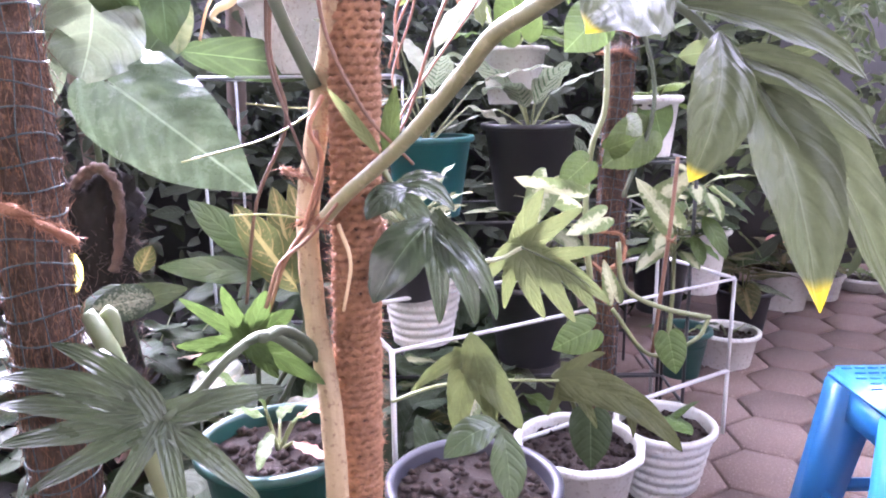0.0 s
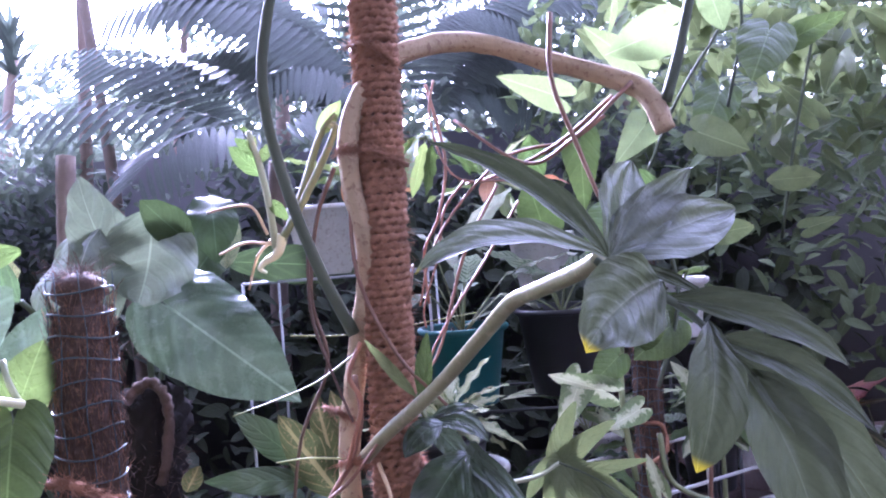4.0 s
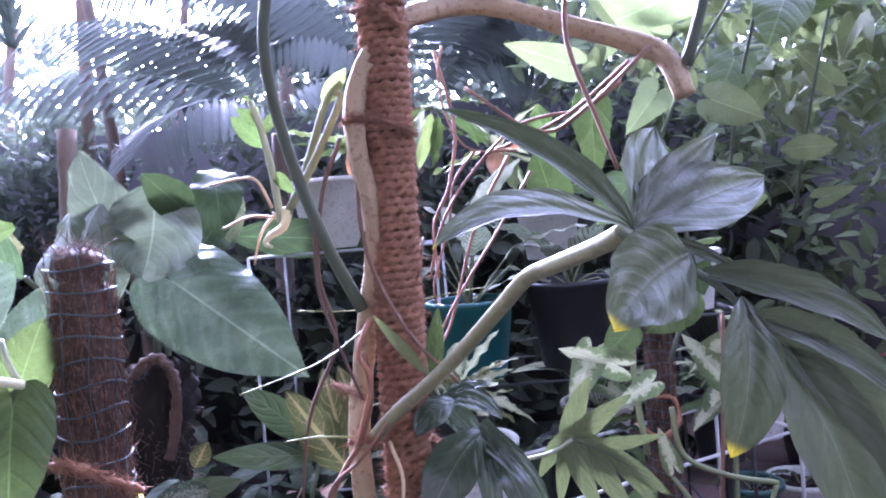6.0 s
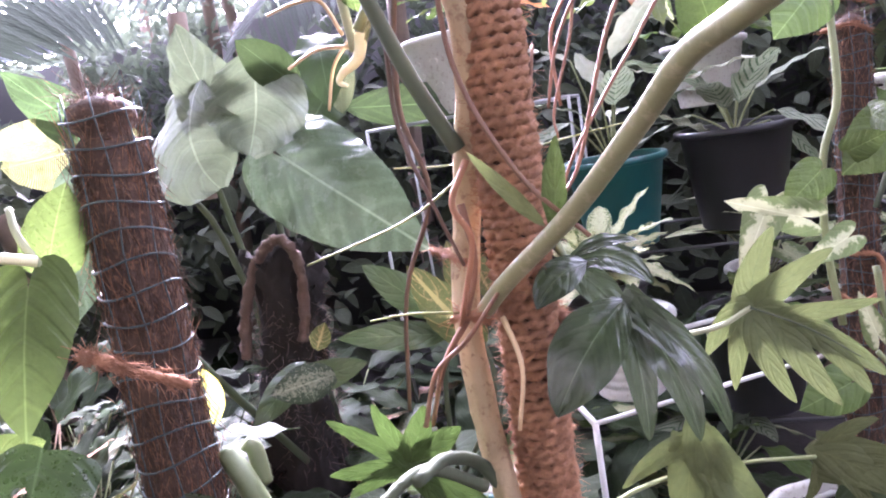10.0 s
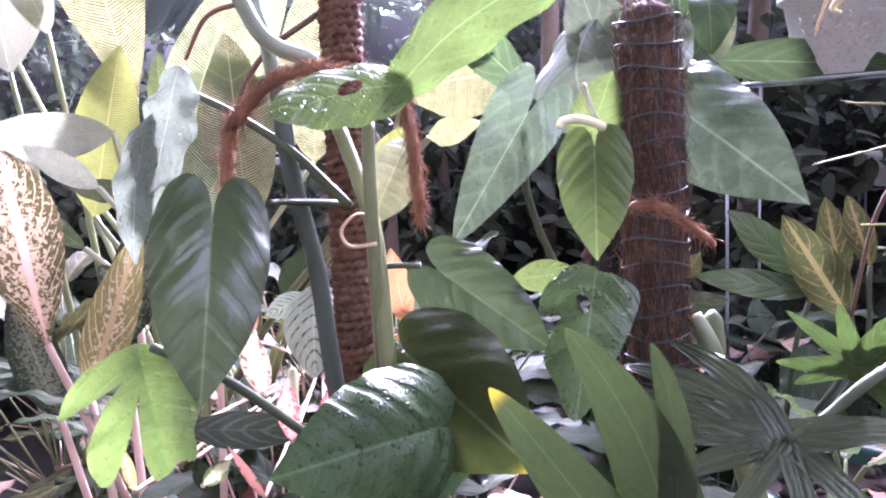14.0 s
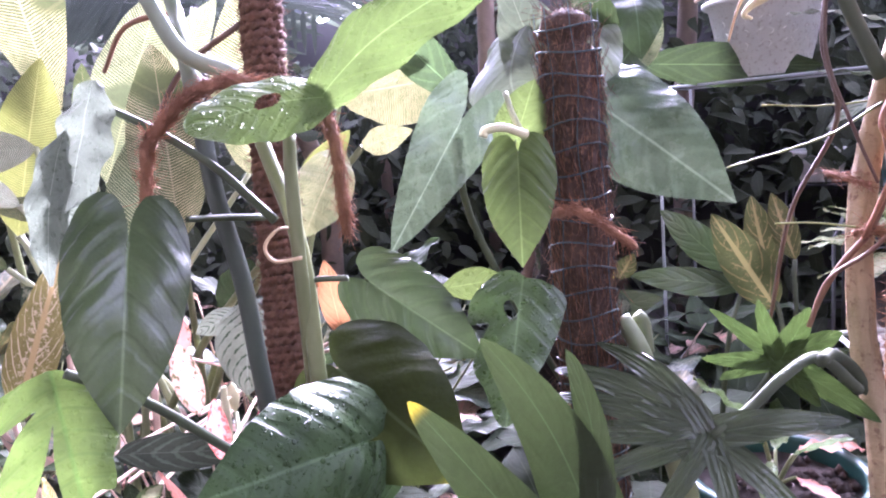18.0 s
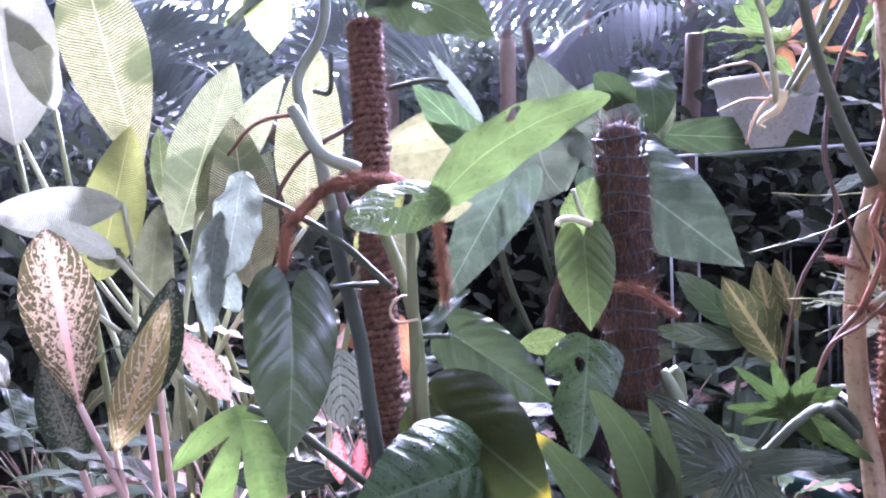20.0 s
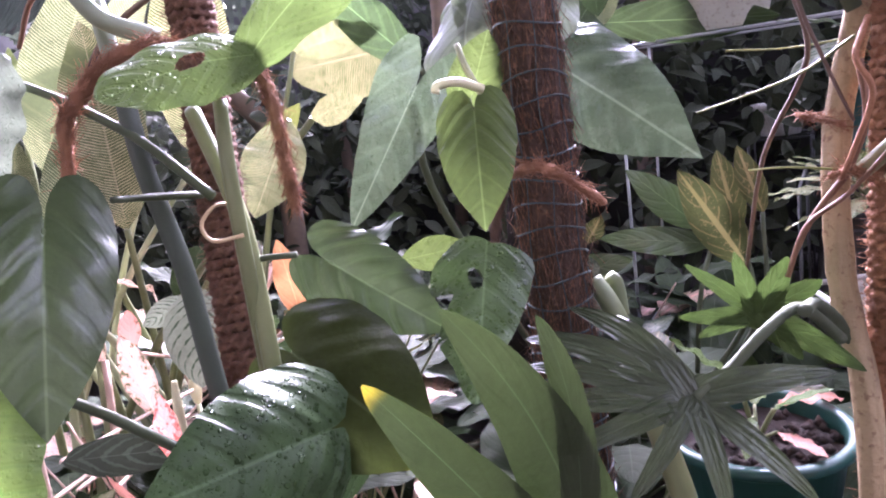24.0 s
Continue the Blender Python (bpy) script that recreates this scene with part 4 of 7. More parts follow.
# ---- rope-wrapped pole with the climbing philodendron ----
def rope_pole(at, top, r, pitch, label, coir="coir"):
    t = thing("moss_pole", at, label, "moss pole", "plant poles")
    at, top = Vector(at), Vector(top)
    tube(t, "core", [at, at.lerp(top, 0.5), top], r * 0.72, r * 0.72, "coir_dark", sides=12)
    ax = (top - at).normalized()
    a = ax.cross(Vector((0.2, 0.9, 0.1))).normalized()
    b = ax.cross(a)
    ln = (top - at).length
    turns = int(ln / pitch)
    seg, sides = 100, 8
    vs, fs = [], []
    for i in range(turns * seg + 1):
        w = 6.2832 * i / seg
        h = pitch * i / seg
        out = a * math.cos(w) + b * math.sin(w)
        loose_end = noise.noise(Vector((h * 35, w * 0.3, 1)))
        c = at + ax * (h + 0.0022 * loose_end) + out * (r * 0.84 + 0.0022 * noise.noise(Vector((h * 22, w * 0.5, 4))))
        lump = 0.30 * noise.noise(Vector((w * 2.3, h * 40, 7)))
        for k in range(sides):
            q = 6.2832 * k / sides
            th = pitch * 0.56 * (1 + 0.34 * math.cos(2 * q - w * 11.3 + 2.0 * loose_end) + lump)
            vs.append(c + out * math.cos(q) * th + ax * math.sin(q) * th)
    for i in range(turns * seg):
        for k in range(sides):
            k2 = (k + 1) % sides
            fs.append((i * sides + k, i * sides + k2, (i + 1) * sides + k2, (i + 1) * sides + k))
    for _ in range(4200):
        w, h = RNG.uniform(0, 6.28), RNG.uniform(0, ln)
        o = a * math.cos(w) + b * math.sin(w)
        hairs(vs, fs, at + ax * h + o * r, o + ax * RNG.uniform(-1, 1) + a * RNG.uniform(-1, 1), RNG.uniform(0.005, 0.014), 0.0004, 0.8)
    part("rope_wrap", raw(vs, fs), coir, t)
    return t


CENTRE_FOOT, CENTRE_TOP = (-0.115, 0.857, 0.476), (-0.086, 0.849, 1.525)
pole_mid = rope_pole(Vector(CENTRE_FOOT) - (Vector(CENTRE_TOP) - Vector(CENTRE_FOOT)).normalized() * 0.25, CENTRE_TOP, 0.0295, 0.0100, "upright pole wound tightly with brown coir rope")
THIRD_FOOT, THIRD_TOP = (-0.691, 0.492, 0.586), (-0.767, 0.623, 1.295)
pole_left = rope_pole(Vector(THIRD_FOOT) - Vector((0, 0, 0.2)), THIRD_TOP, 0.0225, 0.0100, "slim pole wound with brown coir rope, darkened for shade", "coir_shaded")


def bark_pole(at, top, r, label):
    """A pole stuffed with coir and held by wire netting."""
    t = thing("moss_pole", at, label, "moss pole", "plant poles")
    at, top = Vector(at), Vector(top)
    ax = (top - at).normalized()
    a = ax.cross(Vector((0.2, 0.9, 0.1))).normalized()
    b = ax.cross(a)
    ln = (top - at).length
    vs, fs = [], []
    rows, sides = 60, 48
    for j in range(rows + 1):
        h = ln * j / rows
        cap = 1.0 if j < rows - 3 else (0.97, 0.9, 0.6)[j - rows + 2] if j < rows else 0.35
        for k in range(sides):
            w = 6.2832 * k / sides
            q = r * cap * (1 + 0.05 * noise.noise(Vector((w * 6, h * 12, 3))) + 0.10 * noise.noise(Vector((math.cos(w) * 3, math.sin(w) * 3, h * 9))))
            vs.append(at + ax * (h + (0.004 * noise.noise(Vector((w * 3, 0, 0))) if j > rows - 4 else 0)) + (a * math.cos(w) + b * math.sin(w)) * q)
    for j in range(rows):
        for k in range(sides):
            k2 = (k + 1) % sides
            fs.append((j * sides + k, j * sides + k2, (j + 1) * sides + k2, (j + 1) * sides + k))
    fs.append(tuple(rows * sides + k for k in range(sides)))
    loose = ([], [])
    for i in range(4200):
        w, h = RNG.uniform(0, 6.28), RNG.uniform(0.05, ln - 0.04)
        if i % 3 == 0:
            o = a * math.cos(w) + b * math.sin(w)
            hairs(loose[0], loose[1], at + ax * h + o * r * 1.0, ax * RNG.choice((-1, 1)) + o * RNG.uniform(0, 0.25) + ax.cross(o) * RNG.uniform(-0.4, 0.4), RNG.uniform(0.012, 0.04), 0.0005, 0.5)
            continue
        o = a * math.cos(w) + b * math.sin(w)
        hairs(vs, fs, at + ax * h + o * r * 0.99, ax * RNG.choice((-1, 1)) + o * RNG.uniform(0, 0.35) + a.cross(o) * 0, RNG.uniform(0.012, 0.045), 0.0006, 0.35)
    for _ in range(160):
        w, q = RNG.uniform(0, 6.28), r * RNG.uniform(0, 0.8)
        o = a * math.cos(w) + b * math.sin(w)
        hairs(vs, fs, top + o * q - ax * 0.004, o * RNG.uniform(-1, 1) + ax * RNG.uniform(0, 0.5), RNG.uniform(0.01, 0.03), 0.0006, 1.2)
    part("coir_filling", raw(vs, fs), "coir_dark", t)
    tagged(part("loose_fibre", raw(*loose), "coir", t), kind="stuff")
    vs, fs = [], []
    step_h = 0.026
    for i in range(int(ln / step_h)):
        ring = []
        for k in range(25):
            w = 6.2832 * k / 24
            ring.append(at + ax * (i * step_h + 0.016 + 0.004 * math.sin(w * 2 + i)) + (a * math.cos(w) + b * math.sin(w)) * r * 1.14)
        v, f = tube_data(ring, 0.0011, 0.0011, 5)
        fs += [tuple(q + len(vs) for q in g) for g in f]
        vs += v
    for k in range(8):
        w = 6.2832 * k / 8
        line = [at + ax * (ln * j / 30) + (a * math.cos(w + 0.08 * math.sin(j)) + b * math.sin(w + 0.08 * math.sin(j))) * r * 1.10 for j in range(31)]
        v, f = tube_data(line, 0.0008, 0.0008, 4)
        fs += [tuple(q + len(vs) for q in g) for g in f]
        vs += v
    part("wire_netting", raw(vs, fs), "wire", t)
    return t


NET_FOOT, NET_TOP = (-0.400, 0.673, 0.664), (-0.442, 0.751, 1.123)
pole_net = bark_pole(Vector(NET_FOOT) - Vector((0, 0, 0.25)), NET_TOP, 0.0315, "dark coir-filled pole held in wire netting")
fuzzy_rope(pole_net, [(-0.424, 0.641, 0.913), (-0.389, 0.611, 0.922), (-0.364, 0.615, 0.910), (-0.345, 0.655, 0.879)], 0.0075, label="frayed orange coir tie")

phil = thing("philodendron", CENTRE_FOOT, "old climbing philodendron with a bare tan trunk and fingered leaves", "climbing plant")
tube(phil, "trunk", [(-0.128, 0.798, 0.314), (-0.135, 0.798, 0.541), (-0.142, 0.817, 0.651), (-0.159, 0.844, 0.744), (-0.164, 0.853, 0.856), (-0.153, 0.881, 0.958), (-0.119, 0.841, 1.110), (-0.129, 0.829, 1.203), (-0.129, 0.828, 1.271), (-0.103, 0.840, 1.335), (-0.055, 0.873, 1.380), (0.033, 0.922, 1.401), (0.146, 0.913, 1.359), (0.228, 0.891, 1.322), (0.259, 0.884, 1.296), (0.275, 0.876, 1.250)], 0.0135, 0.0125, "trunk_tan", "peeling tan trunk", sides=28, rough=0.14, fibre=0.22)
fuzzy_rope(phil, [(-0.140, 0.807, 1.247), (-0.128, 0.798, 1.247), (-0.088, 0.802, 1.241), (-0.059, 0.845, 1.229)], 0.006, "coir", count=160)
fuzzy_rope(phil, [(-0.065, 0.823, 1.354), (-0.091, 0.810, 1.376), (-0.125, 0.837, 1.383)], 0.006, "coir", count=120)
fuzzy_rope(phil, [(-0.168, 0.815, 0.865), (-0.151, 0.807, 0.871), (-0.139, 0.817, 0.862)], 0.005, count=90)
fuzzy_rope(phil, [(-0.200, 0.888, 0.922), (-0.155, 0.850, 0.911)], 0.004, count=90)
fuzzy_rope(phil, [(-0.090, 0.890, 0.859), (-0.058, 0.850, 0.836)], 0.006, count=140)
# leaf stalks
tube(phil, "petiole", [(-0.140, 0.826, 0.867), (-0.106, 0.800, 0.902), (-0.040, 0.755, 0.960), (0.020, 0.690, 1.026), (0.048, 0.640, 1.060), (0.072, 0.590, 1.074), (0.099, 0.530, 1.089), (0.113, 0.500, 1.099)], 0.0085, 0.0075, "stem_petiole", sides=12, steps=8)
tube(phil, "petiole", [(-0.145, 0.850, 1.020), (-0.181, 0.835, 1.109), (-0.214, 0.821, 1.226), (-0.224, 0.798, 1.344), (-0.192, 0.779, 1.467), (-0.177, 0.780, 1.509)], 0.008, 0.006, "stem_blue", sides=10)
tube(phil, "petiole", [(-0.240, 0.900, 1.153), (-0.203, 0.912, 1.216), (-0.165, 0.925, 1.293), (-0.170, 0.924, 1.306)], 0.006, 0.005, "stem_green", sides=8)
tube(phil, "petiole", [(0.278, 0.876, 1.288), (0.301, 0.877, 1.355), (0.328, 0.878, 1.452)], 0.0075, 0.006, "stem_blue", sides=8)
tube(phil, "petiole", [(-0.146, 0.825, 0.675), (-0.166, 0.816, 0.717), (-0.182, 0.765, 0.750), (-0.188, 0.702, 0.764)], 0.007, 0.006, "stem_blue", sides=8)

# the great grey fingered leaf
joined_leaf(phil, [
    ("lobe_wide", (0.123, 0.521, 1.099), (0.156, 0.555, 1.117), (0.193, 0.610, 1.155), (0.0, -0.95, 0.2), dict(vs=0.7, fold=0.05, cup=0.1, ripple=0.008)),
    ("lobe_slim", (0.119, 0.500, 1.101), (0.077, 0.568, 1.175), (-0.021, 0.605, 1.218), (0.30, -0.75, 0.6), dict(vs=0.7, fold=0.5, cup=0.2, ripple=0.004)),
    ("lobe_slim", (0.118, 0.495, 1.100), (0.027, 0.416, 1.137), (-0.016, 0.352, 1.102), (0.0, -0.75, 0.66), dict(vs=0.93, fold=0.5, cup=0.2, ripple=0.004)),
    ("lobe_wide", (0.123, 0.515, 1.099), (0.150, 0.587, 1.136), (0.177, 0.650, 1.189), (0.25, -0.97, 0.05), dict(vs=0.7, fold=0.3, cup=0.2, ripple=0.008)),
    ("lobe", (0.124, 0.518, 1.100), (0.164, 0.573, 1.129), (0.228, 0.635, 1.177), (-0.05, -0.97, 0.1), dict(vs=0.7, fold=0.3, cup=0.2, ripple=0.008)),
    ("lobe_wide", (0.124, 0.520, 1.099), (0.181, 0.565, 1.120), (0.265, 0.630, 1.134), (-0.15, -0.9, 0.35), dict(vs=0.7, fold=0.3, cup=0.2, ripple=0.008)),
    ("lobe_drop", (0.155, 0.490, 1.080), (0.111, 0.435, 1.074), (0.082, 0.400, 1.045), (-0.1, -1.0, 0.05), dict(fold=0.3, cup=0.3, ripple=0.02)),
    ("lobe_wide", (0.183, 0.475, 1.049), (0.171, 0.415, 1.007), (0.149, 0.415, 0.960), (0.1, -0.98, 0.15), dict(fold=0.4, cup=0.3, ripple=0.008)),
    ("lobe_slim", (0.123, 0.500, 1.096), (0.168, 0.500, 1.084), (0.191, 0.480, 1.059), (0.2, -0.8, 0.5), dict(vs=0.7, fold=0.4, ripple=0.006)),
    ("lobe", (0.158, 0.485, 1.067), (0.224, 0.457, 1.058), (0.263, 0.440, 1.016), (0.2, -0.8, 0.5), dict(vs=0.7, fold=0.4, cup=0.2, ripple=0.008)),
    ("lobe", (0.185, 0.470, 1.036), (0.230, 0.455, 1.029), (0.267, 0.420, 0.975), (0.2, -0.8, 0.5), dict(vs=0.7, fold=0.4, cup=0.2, ripple=0.008)),
    ("lobe", (0.192, 0.460, 1.026), (0.250, 0.434, 0.985), (0.290, 0.420, 0.866), (0.2, -0.88, 0.4), dict(fold=0.4, cup=0.2, ripple=0.008)),
    ("lobe_wide", (0.195, 0.458, 1.019), (0.215, 0.422, 0.985), (0.217, 0.385, 0.888), (0.12, -0.95, 0.3), dict(fold=0.4, cup=0.3, ripple=0.01)),
], "grey", "large silvery-grey fingered leaf with yellowing tips")
tube(phil, "midrib", [(0.109, 0.500, 1.098), (0.139, 0.490, 1.078), (0.166, 0.480, 1.060), (0.187, 0.468, 1.035), (0.198, 0.456, 1.016)], 0.004, 0.002, "stem_blue", sides=8)

# the star-shaped leaf and the glossy dark one
tube(phil, "petiole", [(-0.082, 0.930, 0.781), (-0.014, 0.970, 0.774), (0.075, 1.010, 0.770), (0.119, 1.027, 0.785)], 0.0035, 0.003, "stem_pale", sides=8)
dew(joined_leaf(phil, [
    ("tusk_wide", (0.119, 1.030, 0.784), (0.121, 1.045, 0.821), (0.155, 1.060, 0.869), (0.1, -0.93, 0.3), dict(vs=0.8, fold=0.09, ripple=0.006)),
    ("tusk_mid", (0.123, 1.030, 0.784), (0.156, 1.030, 0.814), (0.213, 1.050, 0.839), (0.1, -0.93, 0.3), dict(vs=0.8, fold=0.09, ripple=0.006)),
    ("tusk_long", (0.149, 1.020, 0.772), (0.188, 1.010, 0.779), (0.250, 1.020, 0.784), (0.1, -0.93, 0.3), dict(vs=0.8, fold=0.09, ripple=0.006)),
    ("tusk_long", (0.119, 1.030, 0.784), (0.194, 1.010, 0.755), (0.245, 0.990, 0.707), (0.1, -0.93, 0.3), dict(vs=0.8, fold=0.09, ripple=0.006)),
    ("tusk_mid", (0.179, 1.012, 0.755), (0.211, 0.998, 0.721), (0.224, 0.985, 0.692), (0.1, -0.93, 0.3), dict(vs=0.8, fold=0.09, ripple=0.006)),
    ("tusk_mid", (0.140, 1.023, 0.774), (0.158, 0.996, 0.732), (0.195, 0.985, 0.680), (0.1, -0.93, 0.3), dict(vs=0.8, fold=0.09, ripple=0.006)),
    ("tusk_mid", (0.119, 1.028, 0.785), (0.117, 0.994, 0.746), (0.150, 0.985, 0.686), (0.1, -0.93, 0.3), dict(vs=0.8, fold=0.09, ripple=0.006)),
    ("tusk_mid", (0.119, 1.030, 0.784), (0.099, 1.005, 0.762), (0.091, 1.000, 0.698), (0.1, -0.93, 0.3), dict(vs=0.8, fold=0.09, ripple=0.006)),
    ("tusk_wide", (0.123, 1.030, 0.786), (0.088, 1.020, 0.781), (0.065, 1.010, 0.737), (0.1, -0.93, 0.3), dict(vs=0.8, fold=0.09, ripple=0.006)),
    ("blade", (0.109, 1.034, 0.790), (0.152, 1.024, 0.769), (0.198, 1.006, 0.736), (0.1, -0.93, 0.3), dict(vs=0.8, fold=0.05, ripple=0.006)),
], "star_leaf", "pale green star-shaped leaf"), 70, 0.0016, (0.1, -0.9, 0.3), 9)
tube(phil, "midrib", [(0.118, 1.024, 0.786), (0.157, 1.012, 0.770), (0.187, 1.003, 0.753), (0.218, 0.993, 0.731)], 0.0016, 0.0007, "stem_dark", sides=6)
joined_leaf(phil, [
    ("broad", (-0.038, 0.845, 0.899), (-0.069, 0.822, 0.902), (-0.087, 0.810, 0.869), (-0.1, -0.9, 0.4), dict(fold=0.15, ripple=0.01)),
    ("blade", (-0.059, 0.845, 0.899), (-0.016, 0.857, 0.916), (0.016, 0.840, 0.874), (0.1, -0.7, 0.7), dict(fold=0.25)),
    ("lobe", (-0.053, 0.850, 0.904), (-0.029, 0.860, 0.921), (0.008, 0.870, 0.910), (0.1, -0.7, 0.7), dict(fold=0.25)),
    ("blade", (-0.059, 0.845, 0.900), (-0.035, 0.845, 0.882), (-0.002, 0.825, 0.838), (0.0, -0.85, 0.5), dict(fold=0.15)),
    ("broad", (-0.010, 0.835, 0.863), (-0.046, 0.788, 0.844), (-0.080, 0.790, 0.774), (-0.2, -0.9, 0.4), dict(fold=0.3, ripple=0.012)),
    ("tusk", (-0.013, 0.835, 0.863), (0.001, 0.790, 0.810), (-0.003, 0.785, 0.749), (-0.1, -0.95, 0.3), dict(fold=0.3, ripple=0.008)),
    ("tusk", (-0.016, 0.835, 0.863), (0.034, 0.790, 0.818), (0.039, 0.785, 0.747), (0.05, -0.95, 0.3), dict(fold=0.3, ripple=0.008)),
    ("tusk_thin", (-0.016, 0.835, 0.863), (0.052, 0.788, 0.830), (0.064, 0.790, 0.751), (0.25, -0.9, 0.35), dict(fold=0.3, ripple=0.008)),
], "gloss", "glossy dark green fingered leaf")
tube(phil, "petiole", [(-0.075, 0.850, 0.940), (-0.065, 0.850, 0.916), (-0.056, 0.843, 0.899)], 0.005, 0.003, "stem_green", sides=8)
leaf(phil, "lance", (-0.058, 0.797, 0.936), (-0.047, 0.794, 1.021), (-0.2, -0.95, 0.2), "light", fold=0.4)
leaf(phil, "narrow", (-0.067, 0.797, 0.946), (-0.121, 0.780, 1.020), (-0.2, -0.9, 0.4), "sage", fold=0.4)
# aerial roots
for pts, r, m in (
    ([(-0.159, 0.874, 1.237), (-0.186, 0.867, 1.170), (-0.201, 0.869, 1.067), (-0.187, 0.873, 0.980), (-0.233, 0.883, 0.880), (-0.258, 0.891, 0.744)], 0.0035, "root_dark"),
    ([(-0.103, 0.861, 1.290), (-0.130, 0.833, 1.209), (-0.129, 0.815, 1.097), (-0.085, 0.800, 0.996), (-0.029, 0.779, 0.936)], 0.0032, "root_brown"),
    ([(-0.121, 0.818, 0.862), (-0.104, 0.786, 0.824), (-0.114, 0.781, 0.767)], 0.0028, "root_pale"),
    ([(-0.154, 0.816, 0.865), (-0.187, 0.821, 0.818), (-0.214, 0.834, 0.751)], 0.0036, "root_brown"),
    ([(-0.160, 0.816, 0.871), (-0.204, 0.804, 0.878), (-0.237, 0.782, 0.881)], 0.0015, "lime_root"),
    ([(-0.145, 0.846, 0.995), (-0.196, 0.811, 0.965), (-0.279, 0.764, 0.943)], 0.0015, "lime_root"),
    ([(-0.039, 1.032, 1.374), (-0.017, 1.005, 1.256), (-0.032, 0.987, 1.170), (-0.056, 0.972, 1.117), (-0.054, 0.956, 1.044)], 0.003, "root_brown"),
    ([(0.056, 0.975, 1.206), (0.002, 0.945, 1.111), (-0.039, 0.923, 0.989), (-0.064, 0.898, 0.951)], 0.0028, "root_brown"),
    ([(0.224, 0.944, 1.314), (0.138, 0.933, 1.250), (0.057, 0.976, 1.221), (0.011, 1.023, 1.216)], 0.003, "root_brown"),
    ([(0.130, 0.810, 1.393), (0.123, 0.791, 1.310), (0.146, 0.784, 1.228), (0.166, 0.777, 1.162)], 0.0035, "root_brown"),
    ([(0.235, 0.871, 1.315), (0.149, 0.844, 1.243), (0.089, 0.859, 1.221), (0.003, 0.900, 1.291)], 0.003, "root_brown"),
    ([(-0.115, 0.856, 0.963), (-0.074, 0.845, 1.050), (-0.064, 0.870, 1.103)], 0.0025, "root_brown"),
    ([(-0.142, 0.815, 0.973), (-0.137, 0.811, 0.919), (-0.152, 0.806, 0.868)], 0.004, "root_brown"),
    ([(0.215, 0.961, 1.291), (0.164, 0.956, 1.259), (0.105, 0.962, 1.253), (0.059, 0.968, 1.238), (-0.008, 0.959, 1.173), (-0.047, 0.941, 1.109), (-0.064, 0.926, 1.044)], 0.0026, "root_brown"),
    ([(0.011, 0.983, 1.219), (-0.023, 0.968, 1.175), (-0.034, 0.953, 1.115), (-0.059, 0.936, 1.042), (-0.058, 0.924, 1.013)], 0.0022, "root_brown"),
    ([(0.086, 0.995, 1.182), (0.036, 0.967, 1.108), (-0.012, 0.939, 1.042), (-0.046, 0.913, 0.991), (-0.064, 0.898, 0.947)], 0.0024, "root_brown"),
    ([(-0.195, 0.843, 1.130), (-0.195, 0.837, 1.049), (-0.170, 0.823, 0.974), (-0.147, 0.810, 0.917)], 0.0026, "root_dark"),
    ([(-0.134, 0.828, 1.010), (-0.145, 0.795, 0.976), (-0.132, 0.793, 0.943), (-0.148, 0.798, 0.890), (-0.159, 0.806, 0.862)], 0.0034, "coir_orange"),
    ([(-0.207, 0.795, 0.768), (-0.189, 0.800, 0.819), (-0.152, 0.795, 0.851), (-0.115, 0.801, 0.894)], 0.0028, "root_brown"),
    ([(-0.026, 1.013, 1.375), (-0.035, 0.999, 1.326), (-0.024, 0.984, 1.261), (0.004, 0.973, 1.219), (0.069, 0.987, 1.213)], 0.0022, "root_brown"),
    ([(-0.294, 1.089, 1.000), (-0.192, 1.115, 0.992), (0.009, 1.159, 1.009)], 0.0015, "lime_root"),
):
    tube(phil, "aerial_root", pts, r, r * 0.7, m, sides=6)

